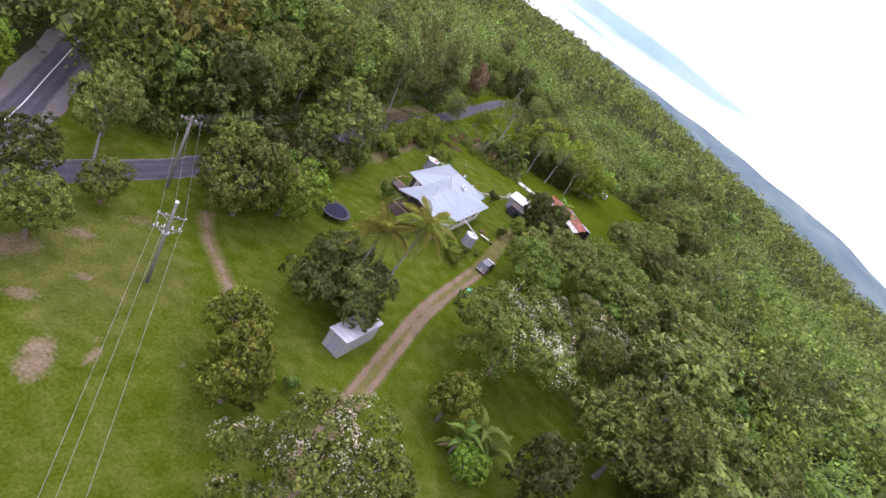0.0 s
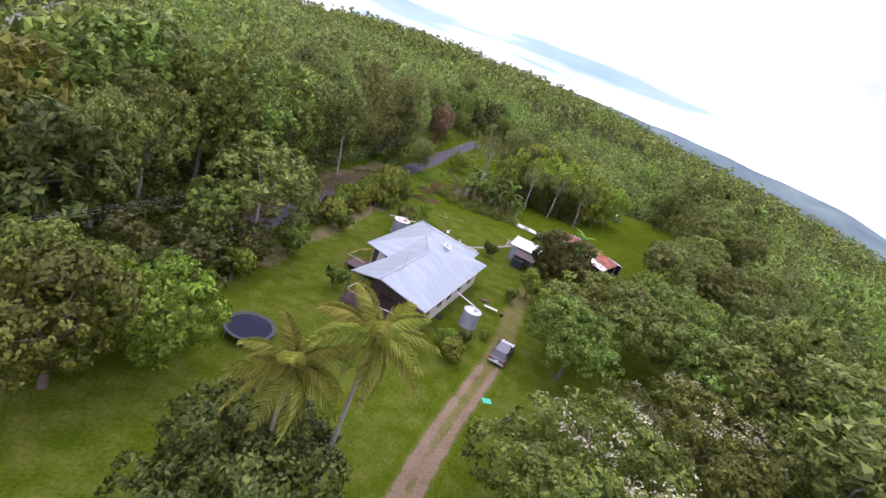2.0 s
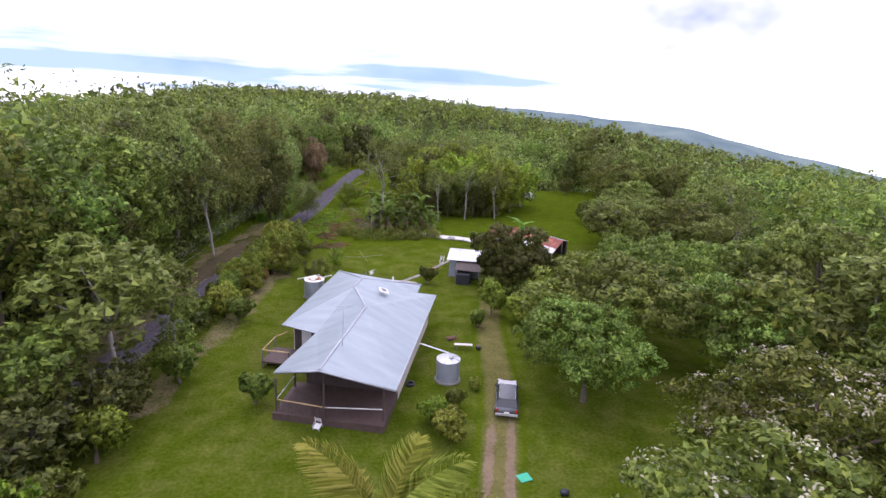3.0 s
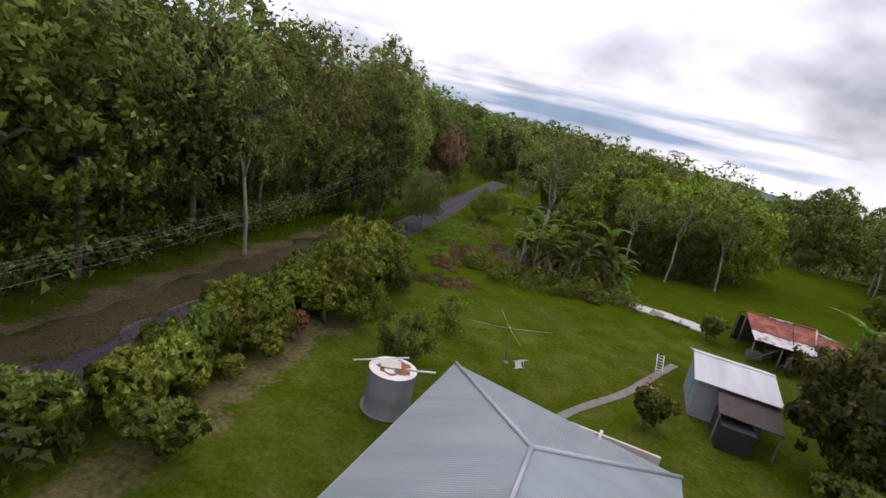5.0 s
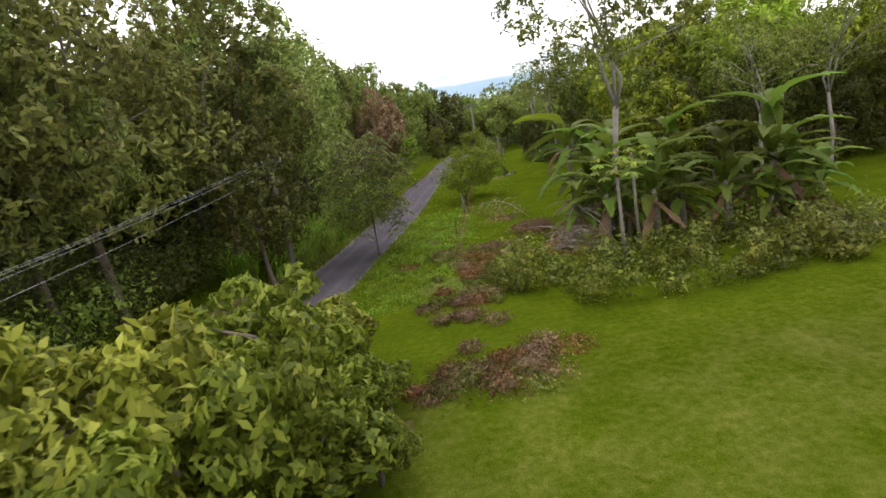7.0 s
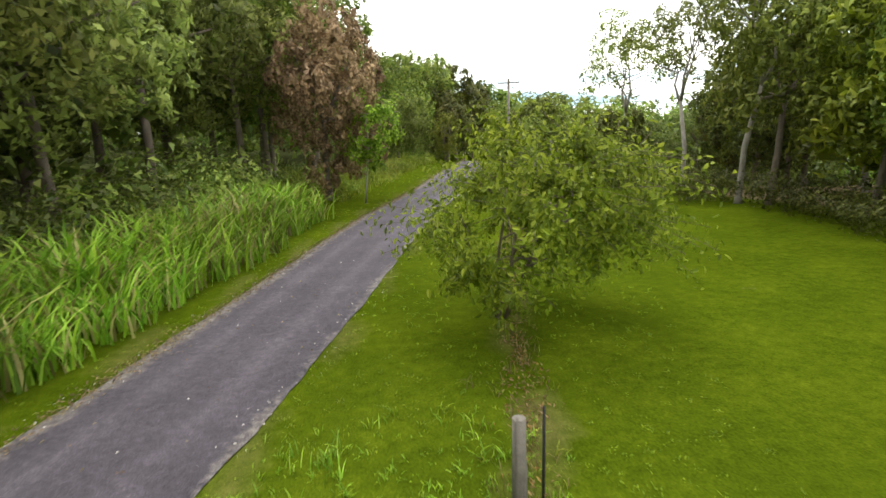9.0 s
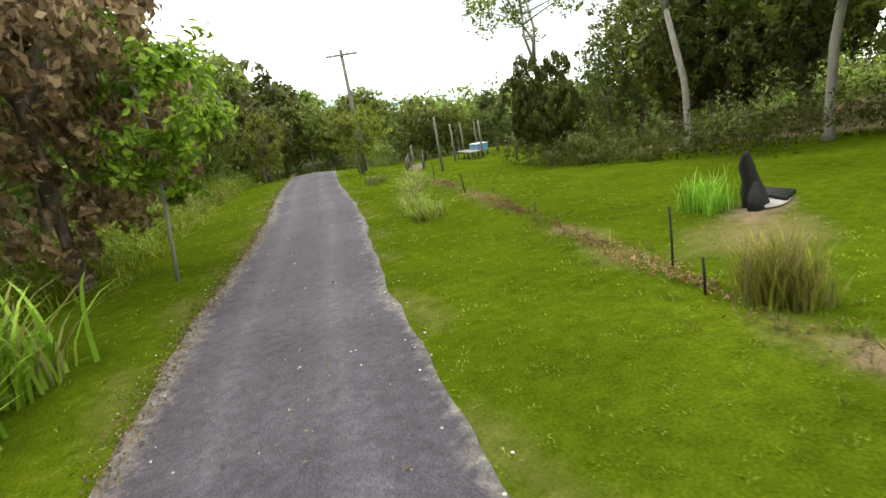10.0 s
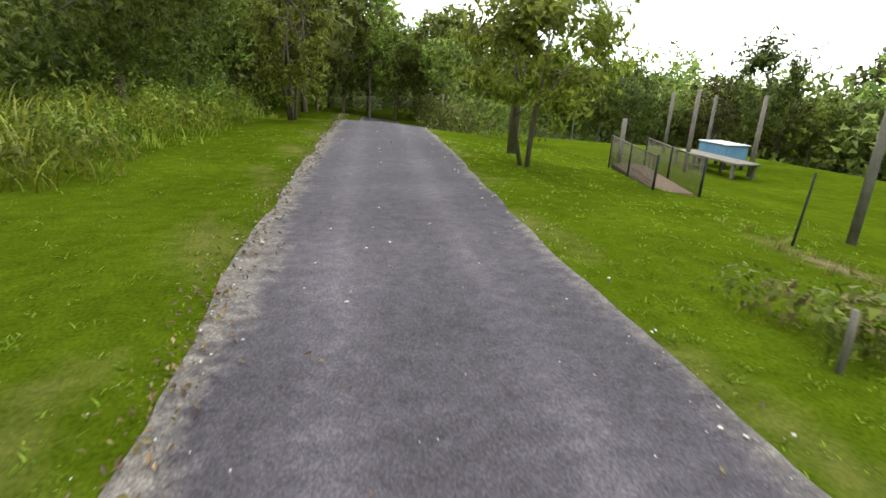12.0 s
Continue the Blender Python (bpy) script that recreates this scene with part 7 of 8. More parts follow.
# the tall plant whose leaves the flight brushes
bp_ = thing("banana_plant", "tall banana plant with long torn hanging leaves", "banana plant", (20.75, 121.0, float(land(20.75, 121.0))), 0, group="banana grove")
part("stem", tube(bmesh.new(), [(0, 0, -0.1), (-0.1, 0, 2.4), (-0.22, 0.1, 4.6)], [0.20, 0.16, 0.10], 10), PALM_BARK, bp_)
for i, (bend, W, tear, mt) in enumerate((
        (((-0.22, 0.1, 4.5), (-0.35, 0.7, 6.1), (-1.3, 1.0, 6.35), (-2.0, 1.25, 6.4), (-2.8, 1.45, 6.2)), 0.44, 0.25, LEAF_NEAR),
        (((-0.22, 0.1, 4.5), (-0.6, 0.1, 5.2), (-1.2, 0.3, 5.15), (-1.75, 0.45, 4.9), (-2.4, 0.6, 4.5)), 0.44, 0.3, LEAF_BANANA),
        (((-0.22, 0.1, 4.4), (-0.8, 0.0, 4.75), (-1.5, 0.18, 4.65), (-1.95, 0.28, 4.2), (-2.45, 0.3, 3.75)), 0.40, 0.8, LEAF_BANANA),
        (((-0.2, 0.0, 4.2), (-0.7, -0.2, 4.3), (-1.2, -0.1, 3.9), (-1.4, 0.0, 3.2), (-1.45, 0.0, 2.7)), 0.34, 0.9, LEAF_BROWN),
        (((-0.2, 0.0, 4.2), (-0.6, -0.9, 4.4), (-1.3, -1.5, 3.6), (-2.0, -1.55, 2.9), (-2.7, -1.6, 2.1)), 0.55, 0.5, LEAF_BANANA),
        (((-0.2, 0.1, 4.5), (0.5, 0.6, 5.6), (1.4, 1.0, 5.7), (2.3, 1.4, 5.0)), 0.6, 0.3, LEAF_BANANA),
        (((-0.2, 0.1, 4.5), (0.2, -0.6, 5.5), (0.9, -1.5, 5.5), (1.5, -2.2, 4.7)), 0.6, 0.3, LEAF_BANANA),
        (((-0.2, 0.1, 4.5), (-0.2, 0.8, 5.8), (-0.3, 1.9, 6.1), (-0.5, 2.8, 5.4)), 0.55, 0.3, LEAF_BANANA))):
    v, f = arched_leaf(bend, W, 300 + i, tear, (62, 48, 30, 20, 0)[i] if i < 5 else 0)
    raw("leaf", v, f, [mt], bp_, smooth=True)
for i, (x, y) in enumerate(((27.2, 113.9), (29.9, 114.2), (24.3, 116.0), (21.8, 116.6), (19.6, 117.2), (25.4, 119.4), (28.6, 117.6), (30.6, 116.4))):
    banana(x, y, 0.75 + 0.08 * (i % 3), 170 + i)


def papaya(x, y, H, seed):
    r_ = np.random.default_rng(seed)
    t = thing("papaya_tree", "slender papaya tree with a tuft of lobed leaves", "papaya tree", (x, y, 0.0), r_.uniform(0, 360), group="papaya trees")
    part("trunk", tube(bmesh.new(), [(0, 0, -0.1), (0.04, 0.02, H * 0.5), (0.1, 0, H)], [0.09, 0.075, 0.05], 8), PALM_BARK, t)
    for i in range(13):
        a, up = math.radians(i * 137.5), 0.5 - 0.09 * i
        d = Vector((math.cos(a), math.sin(a), up)).normalized()
        e = Vector((0.1, 0, H)) + d * 0.75
        bm = bmesh.new()
        rod(bm, (0.1, 0, H - 0.02 * i), e, 0.012, seg=4)
        side = d.cross(Vector((0, 0, 1))).normalized()
        for k in range(7):
            b_ = (k - 3) / 3 * 1.9
            q = (Matrix.Rotation(b_, 3, "Z") @ Vector((d.x, d.y, 0)).normalized())
            tip = e + q * 0.42 * (1 - 0.09 * abs(k - 3)) - Vector((0, 0, 0.16))
            n_ = Vector((-q.y, q.x, 0)) * 0.07
            m_ = e.lerp(tip, 0.55) + Vector((0, 0, 0.03))
            bm.faces.new([bm.verts.new(c) for c in (e, m_ + n_, tip, m_ - n_)])
        part("leaf", bm, LEAF_BRIGHT if i < 5 else LEAF_MID, t)
    for k in range(5):
        bm = bmesh.new()
        bmesh.ops.create_icosphere(bm, subdivisions=2, radius=0.08, matrix=Matrix.Translation((0.1 + 0.11 * math.cos(k * 1.3), 0.11 * math.sin(k * 1.3), H - 0.25 - 0.06 * k)) @ Matrix.Diagonal((1, 1, 1.35, 1)))
        part("fruit", bm, LEAF_MID, t)
    return t


papaya(19.7, 112.2, 4.3, 90); papaya(21.4, 114.6, 4.4, 91)


def frond_mesh(L, droop, seed):
    r_ = np.random.default_rng(seed)
    v, f = [], []
    n = 44
    pts = []
    for i in range(n + 1):
        t = i / n
        pts.append(np.array([L * (t - 0.18 * t * t), 0, L * (0.42 * t - (0.42 + droop) * t * t)]))
    for i in range(n):
        a, b, w = pts[i], pts[i + 1], 0.035 * (1 - i / n) + 0.006
        k = len(v)
        v += [a + (0, -w, 0), a + (0, w, 0), b + (0, w, 0), b + (0, -w, 0)]
        f.append((k, k + 1, k + 2, k + 3))
        if i < 3:
            continue
        t = i / n
        ll = 0.85 * math.sin(math.pi * (0.12 + 0.80 * t)) * L / 3.4
        for s in (-1, 1):
            for h in (0.0, 0.5):
                o = a + (b - a) * h
                d = np.array([0.50 + r_.uniform(-.12, .12), s * 0.75, -0.34 + r_.uniform(-.25, .25)]); d /= np.linalg.norm(d)
                e1, e2 = o + d * ll * 0.55, o + d * ll + np.array([0, 0, -0.42 * ll])
                side = np.array([0.034, 0, 0.014])
                k = len(v)
                v += [o - side, o + side, e1 + side, e1 - side, e2]
                f.append((k, k + 1, k + 2, k + 3)); f.append((k + 3, k + 2, k + 4, k + 4))
    v, f = np.array(v), f
    quads = np.array([q for q in f if len(set(q)) == 4]); tris = np.array([q[:3] for q in f if len(set(q)) == 3])
    allt = np.vstack([quads[:, [0, 1, 2]], quads[:, [0, 2, 3]], tris])
    o = raw("palm_frond", v, allt, [LEAF_PALM])
    me = o.data
    bpy.data.objects.remove(o)
    return me


FR_ = [frond_mesh(3.5, 0.25, 1), frond_mesh(3.4, 0.55, 2), frond_mesh(3.0, 0.95, 3)]


def coconut(x, y, H, seed, s=1.0, lean=(0.5, 0.3)):
    r_ = np.random.default_rng(seed)
    t = thing("coconut_palm", "coconut palm with arching yellow-green fronds", "palm", (x - lean[0], y - lean[1], 0.0), group="coconut palms")
    lx, ly = lean
    part("trunk", tube(bmesh.new(), [(0, 0, -0.2), (lx * 0.2, ly * 0.2, H * 0.3), (lx * 0.6, ly * 0.6, H * 0.7), (lx, ly, H)], [0.24, 0.15, 0.13, 0.12], 10), PALM_BARK, t)
    for i in range(19):
        up = 58 if i < 4 else 34 if i < 9 else 8 if i < 14 else -22
        shared("frond", FR_[0 if i < 5 else 1 if i < 12 else 2], t, pose(lx, ly, H, 0, -up, i * 137.5 + r_.uniform(-12, 12)) @ Matrix.Rotation(radians(r_.uniform(-25, 25)), 4, "X") @ Matrix.Scale(s * r_.uniform(0.9, 1.08), 4))
    for k in range(6):
        bm = bmesh.new()
        bmesh.ops.create_icosphere(bm, subdivisions=2, radius=0.12, matrix=Matrix.Translation((lx + 0.22 * math.cos(k), ly + 0.22 * math.sin(k), H - 0.25)))
        part("coconut", bm, LEAF_YELLOW, t)
    return t


coconut(10.1, 34.6, 10.0, 95, 1.0)
coconut(13.4, 36.0, 12.2, 96, 1.0)
coconut(57.2, 95.0, 3.6, 97, 0.9, (0.2, 0.1))
for i, (x, y, s) in enumerate(((27.0, 24.9, 1.1), (25.6, 23.6, 0.9), (28.4, 23.4, 1.0))):
    banana(x, y, s, 110 + i)

# ---- trees seen from close by ----
def near_tree(label, x, y, H, R, zc, hz, leafm, seed, n, size, name="tree", stems=3, bark=BARK_BROWN, aspect=0.45, feather=False, turn=0.0, shell=0.55, thick=1.0, off=(0.0, 0.0), m=170):
    """A tree whose limbs, twigs and single leaves can be told apart."""
    r_ = np.random.default_rng(seed)
    t = thing(name, label, "tree", (x, y, float(land(x, y))), turn)
    mid = np.array([off[0], off[1], zc])
    d = unit(r_.normal(0, 1, (m, 3)))
    lump = 1 + 0.16 * np.sin(d @ np.array([5.0, 2.0, 3.0]) + seed) + 0.12 * np.sin(d @ np.array([-3.0, 7.0, 4.0]))
    tips = d * (r_.uniform(shell, 1.0, m) ** 0.6 * lump)[:, None] * np.array([R, R, hz]) + mid
    bm = bmesh.new()
    r0 = 0.028 * H / stems ** 0.5 * 0.7 * thick
    stem_ends, limbs = [], []
    for s in range(stems):
        a = 2 * math.pi * s / stems + 0.4
        spread = 0.30 * R if stems > 1 else 0.0
        e = Vector((off[0] * 0.8 + math.cos(a) * spread, off[1] * 0.8 + math.sin(a) * spread, zc + hz * 0.35))
        b0 = Vector((math.cos(a) * 0.1, math.sin(a) * 0.1, -0.1)) if stems > 1 else Vector((0, 0, -0.1))
        m1 = b0.lerp(e, 0.35) + Vector((r_.uniform(-.12, .12), r_.uniform(-.12, .12), 0))
        m2 = b0.lerp(e, 0.68) + Vector((r_.uniform(-.15, .15), r_.uniform(-.15, .15), 0))
        tube(bm, [b0, m1, m2, e], [r0, r0 * 0.8, r0 * 0.55, r0 * 0.25], 8)
        stem_ends.append((m1, m2, e))
    for k in range(stems * 5 + 5):
        ends = stem_ends[k % stems]
        f_ = r_.random()
        base = ends[0].lerp(ends[1], f_ * 2) if f_ < 0.5 else ends[1].lerp(ends[2], f_ * 2 - 1)
        tp = Vector(tips[k])
        end = base.lerp(tp, 0.62)
        tube(bm, [base, base.lerp(end, 0.5) + Vector((r_.uniform(-.15, .15), r_.uniform(-.15, .15), r_.uniform(0, .25))), end], [r0 * 0.42, r0 * 0.3, r0 * 0.16], 6)
        limbs.append(end)
    la = np.array(limbs)
    own = np.argmin(np.linalg.norm(tips[:, None] - la[None], axis=2), 1)
    for j in range(m):
        b, tp = limbs[own[j]], Vector(tips[j])
        tube(bm, [b, b.lerp(tp, 0.5) + Vector((r_.uniform(-.1, .1), r_.uniform(-.1, .1), r_.uniform(0, .15))), tp], [r0 * 0.14, r0 * 0.09, 0.005], 4)
    part("trunk", bm, bark, t)
    if feather:
        V, F = [], []
        for j in range(m):
            # compound leaves: drooping stalks with paired leaflets
            for q in r_.uniform(0, 6.283, 5):
                u = np.array([math.cos(q), math.sin(q), 0.15])
                st_ = [tips[j] + u * 0.12 * i + np.array([0, 0, -0.016 * i * i]) for i in range(1, 7)]
                p_ = np.repeat(np.array(st_), 2, 0)
                sd_ = np.tile(np.array([[-u[1], u[0], -0.5], [u[1], -u[0], -0.5]]), (6, 1))
                tt = unit(sd_ + r_.normal(0, 0.2, (12, 3)))
                w = np.cross(unit(np.cross(tt, u)), tt) * 0.045
                L = size * r_.uniform(0.8, 1.2, (12, 1))
                q4 = np.stack([p_, p_ + tt * L * 0.5 + w, p_ + tt * L, p_ + tt * L * 0.5 - w], 1).reshape(-1, 3)
                F.append(np.arange(48).reshape(12, 4) + 48 * len(V)); V.append(q4)
        raw("leaves", np.vstack(V), np.vstack(F), [leafm], t)
    else:
        w = r_.integers(0, m, n)
        k = r_.uniform(0.15, 1.05, (n, 1))
        pos = la[own[w]] * (1 - k) + tips[w] * k + r_.normal(0, 0.036 * R, (n, 3))
        v, f = blades(pos, unit(pos - mid) + np.array([0, 0, 0.6]), np.full(n, size), r_, aspect)
        raw("leaves", v, f, [leafm], t)
    return t


near_tree("spreading bushy green tree on the mown verge", 16.3, 137.5, 4.9, 3.35, 2.65, 2.05, LEAF_NEAR, 101, 13000, 0.145, stems=4, off=(1.2, -0.4), m=300)
near_tree("young slim tree with drooping feathery leaves by the lane", 9.1, 122.5, 7.6, 2.5, 4.5, 3.0, LEAF_OLIVE, 102, 420, 0.22, stems=1, feather=True, m=230, thick=0.45)
near_tree("slim roadside tree with large green leaves", 11.8, 156.7, 6.6, 2.0, 4.2, 2.4, LEAF_NEAR, 103, 3200, 0.24, stems=1, bark=BARK_PALE, off=(0.4, 0.3), m=120, thick=0.42)
near_tree("leafy young tree beside the power pole", 23.3, 177.6, 4.8, 2.3, 2.8, 1.7, LEAF_SPRIG, 104, 5000, 0.19, stems=3)
near_tree("dark slim garden tree behind the posts", 37.0, 182.5, 5.6, 1.5, 3.6, 2.0, LEAF_DARK, 107, 3000, 0.2, stems=1)
near_tree("young citrus tree with glossy leaves on the lawn", 13.5, 95.2, 3.0, 1.3, 1.6, 1.35, LEAF_NEAR, 109, 3600, 0.14, name="citrus_tree", stems=2, m=90)
near_tree("bushy citrus tree on the lawn beside the tank", 11.0, 89.3, 3.4, 1.9, 1.75, 1.6, LEAF_MID, 110, 6500, 0.15, name="citrus_tree", stems=3, m=150)
near_tree("yellow-green bushy tree at the lane edge", 18.6, 187.0, 6.0, 1.8, 3.2, 2.8, LEAF_YELLOW, 108, 4500, 0.2, stems=3)
for x, y, k, s in ((22, 212, WOOD_C, 1.25), (26, 224, WOOD_C, 1.2), (16.8, 205, WOOD_A, 1.1), (12.5, 206, WOOD_C, 1.2), (36.5, 219, WOOD_A, 0.85), (31, 228, WOOD_A, 1.05), (20, 202, WOOD_C, 0.9), (39, 212, WOOD_C, 0.55), (34, 212, WOOD_B, 0.55), (46, 216, WOOD_A, 0.6)):
    put(k, x, y, s, x * 37 % 360, z=float(land(x, y)))

dt = thing("dead_tree", "bare dead grey tree standing above the woods", "tree", (29.0, 240.0, -3.0))
bm = bmesh.new()
r_ = np.random.default_rng(120)
for k in range(9):
    a = k * 0.75
    tube(bm, [(0, 0, 5.5), (math.cos(a) * 0.7, math.sin(a) * 0.7, 9.5), (math.cos(a) * r_.uniform(1.2, 2.4), math.sin(a) * r_.uniform(1.2, 2.4), r_.uniform(11.5, 14.0))], [0.09, 0.05, 0.012], 5)
tube(bm, [(0, 0, -0.2), (0.1, 0, 3), (0, 0, 6.2)], [0.22, 0.17, 0.12], 8)
part("trunk", bm, TWIG, dt)

# ---- power poles and wires ----
def pole(x, y, H, arms, turn, label, extra=False):
    t = thing("power_pole", label, "power pole", (x, y, float(land(x, y))), turn, group="power poles")
    part("shaft", tube(bmesh.new(), [(0, 0, -0.3), (0, 0, H * 0.5), (0, 0, H)], [0.16, 0.14, 0.11], 10), TIMBER_GREY, t)
    for z, w in arms:
        c = part("crossarm", slab(-w / 2, -0.17, z - 0.06, w / 2, -0.06, z + 0.06, 0.01), TIMBER_GREY, t)
        for k in (-0.46, -0.2, 0.2, 0.46):
            part("insulator", rod(rod(bmesh.new(), (k * w, -0.115, z + 0.06), (k * w, -0.115, z + 0.17), 0.03, seg=8), (k * w, -0.115, z + 0.12), (k * w, -0.115, z + 0.2), 0.05, 0.03, 8), INSULATOR, c)
        for s in (-1, 1):
            part("brace", rod(bmesh.new(), (s * w * 0.3, -0.115, z - 0.06), (0, -0.1, z - 0.6), 0.015, seg=4), STEEL, t)
    if extra:
        for k in (-0.8, -0.3, 0.3, 0.8):
            f = part("fuse_switch", rod(bmesh.new(), (k, -0.3, 6.2), (k, -0.42, 6.62), 0.045, seg=8), INSULATOR, t, "white porcelain fuse switch")
            part("bracket", rod(bmesh.new(), (k, -0.12, 6.42), (k, -0.36, 6.42), 0.02, seg=4), STEEL, f)
        for s in (-1, 1):
            part("down_lead", rod(bmesh.new(), (s * 0.95, -0.11, 6.0), (s * 0.95, -0.11, 7.3), 0.012, seg=4), WIRE, t)
        part("top_cap", rod(bmesh.new(), (0, 0, H), (0, 0, H + 0.12), 0.14, seg=10), INSULATOR, t, "pale pole top cap")
        part("fitting", slab(-0.25, -0.2, 5.4, 0.25, 0.2, 5.6, 0.02), STEEL, t)
        for s in (-1, 1):
            part("step_arm", rod(bmesh.new(), (0, 0, 5.5), (s * 0.55, -0.1, 5.75), 0.03, seg=5), STEEL, t)
    return t


pole(-4.6, 23.4, 8.6, [(7.3, 2.2), (6.0, 2.2)], 28, "grey timber power pole with two crossarms and fuses", True)
pole(-11.6, 36.6, 8.8, [(8.4, 2.0)], 25, "grey timber power pole with one crossarm")
pole(24.5, 180.6, 8.6, [(8.2, 2.2)], -14, "weathered timber power pole with one crossarm by the lane")


def wires(name, a, b, offs, sag, label, r=0.006):
    """Sagging conductors between two poles, each a part."""
    t = thing(name, label, "power line", a)
    a, b = Vector(a), Vector(b)
    side = (b - a).cross(Vector((0, 0, 1))).normalized()
    for o, dz in offs:
        pts = []
        for i in range(25):
            f_ = i / 24
            pts.append((b - a) * f_ + side * o + Vector((0, 0, dz - 4 * sag * f_ * (1 - f_))))
        part("wire", tube(bmesh.new(), pts, [r] * 25, 4), WIRE, t)
    return t


pole(4.4, 121.2, 6.9, [(6.4, 1.6)], -14, "grey timber power pole among the trees by the lane")
wires("power_line", (-11.6, 36.6, 8.5), (4.4, 121.2, 6.5), [(-0.6, 0), (-0.2, 0.02), (0.2, 0), (0.65, -0.35)], 2.4, "four sagging aluminium power lines along the lane", 0.005)
wires("power_line", (-4.6, 23.4, 7.5), (-11.6, 36.6, 8.5), [(-0.9, 0), (0.0, 0), (0.9, 0)], 0.25, "three short aluminium power lines between poles")
wires("power_line", (-4.6, 23.4, 7.45), (14.0, -22.0, 9.5), [(-0.9, 0), (0.25, 0), (0.9, 0)], 0.9, "three aluminium power lines over the paddock")

# ---- fence, posts, brush ----
def fence_post(x, y, h, r, mat, lean, label):
    t = thing("fence_post", label, "fence post", (x, y, float(land(x, y))), 0, group="roadside fence posts")
    bm = tube(bmesh.new(), [(0, 0, -0.2), (lean * 0.5, 0, h * 0.5), (lean, 0.02, h)], [r, r * 0.97, r * 0.9], 8)
    if r > 0.05:
        # riven from the log: a crooked half with slivers standing off its face
        for k, (a, hh, rr) in enumerate(((0.6, 0.93, 0.62), (2.3, 0.80, 0.48), (3.9, 0.98, 0.55), (5.3, 0.70, 0.40))):
            q = Vector((math.cos(a), math.sin(a), 0)) * r * 0.62
            tube(bm, [q + Vector((0, 0, -0.2)), q * 1.15 + Vector((0.01, 0, h * hh * 0.5)), q * 0.85 + Vector((0, 0.01, h * hh)), q * 0.7 + Vector((0, 0, h * hh + 0.06))], [r * rr, r * rr * 0.9, r * rr * 0.7, r * 0.08], 5)
    part("post", bm, mat, t)
    return t


fence_post(15.4, 131.0, 1.25, 0.085, TIMBER_GREY, 0.0, "thick weathered split timber fence post")
for x, y, h, ln in ((14.0, 124.4, 1.15, 0.02), (15.75, 131.3, 1.2, 0.0), (18.7, 147.6, 0.95, 0.05), (18.15, 146.6, 0.5, 0.03), (21.2, 158.8, 0.75, -0.08), (24.2, 171.0, 1.1, 0.15), (22.6, 164.4, 0.9, 0.02)):
    fence_post(x, y, h, 0.02, CHAR, ln, "dark steel star picket fence post")
fence_post(20.6, 167.9, 0.5, 0.03, TIMBER_GREY, 0.02, "short pale timber stake")


def brush(name, label, x, y, rx, h, n, mat, seed, leafm=None, leaf_n=0, r=0.014, size=0.10, big=0):
    r_ = np.random.default_rng(seed)
    t = thing(name, label, "brush pile", (x, y, 0.0))
    for i in range(n):
        a, q = r_.uniform(0, 6.28), r_.uniform(0, 6.28)
        c = Vector((math.cos(a) * rx * r_.random() * 0.8, math.sin(a) * rx * r_.random() * 0.8, h * r_.random() * 0.6))
        L = rx * r_.uniform(0.5, 1.1)
        d = Vector((math.cos(q), math.sin(q), r_.uniform(-0.25, 0.45))).normalized()
        p0, p2 = c - d * L * 0.5, c + d * L * 0.5
        p0.z, p2.z = max(p0.z, 0.02), max(p2.z, 0.02)
        m_ = (p0 + p2) / 2 + Vector((r_.uniform(-.1, .1), r_.uniform(-.1, .1), r_.uniform(0, .18)))
        part("stick", tube(bmesh.new(), [p0, m_, p2], [r * r_.uniform(0.6, 1.6), r, r * 0.4], 4), mat, t)
    if leaf_n:
        a = r_.uniform(0, 6.28, leaf_n); k = np.sqrt(r_.random(leaf_n)) * rx
        pos = np.stack([np.cos(a) * k, np.sin(a) * k, h * (1 - (k / rx) ** 2) * r_.random(leaf_n) + 0.02], 1)
        v, f = leaves(pos, np.tile([[0, 0, 1.0]], (leaf_n, 1)), np.full(leaf_n, size), r_, 0.4)
        raw("dead_leaves", v, f, [leafm], t)
    for i in range(big):
        a = radians(-60 + 150 * i / max(1, big - 1))
        e = Vector((math.cos(a) * rx * 1.3, math.sin(a) * rx * 1.3, 0.05))
        part("branch", tube(bmesh.new(), [(-rx * 0.5, 0.2, 0.35), (0, 0, h * 1.3), e * 0.6 + Vector((0, 0, h * 0.8)), e], [0.04, 0.034, 0.022, 0.008], 6), TWIG, t, "bare pale branch")
    return t


brush("brush_pile", "low heap of red-brown prunings on the grass", 18.3, 121.9, 1.55, 0.62, 330, TWIG_RED, 131, LEAF_RUST, 420, r=0.012)
fb = thing("fallen_branch", "fallen pale branch with withered brown leaves", "branch", (17.5, 127.2, 0.0))
part("stem", tube(bmesh.new(), [(1.5, -1.6, 0.02), (1.15, -0.7, 0.35), (0.75, 0.1, 0.72), (0.3, 0.6, 0.92), (-0.3, 1.1, 1.0), (-0.9, 1.6, 0.85), (-1.3, 1.9, 0.5)], [0.008, 0.016, 0.022, 0.026, 0.022, 0.014, 0.006], 7), TWIG, fb)
r_ = np.random.default_rng(132)
ends = []
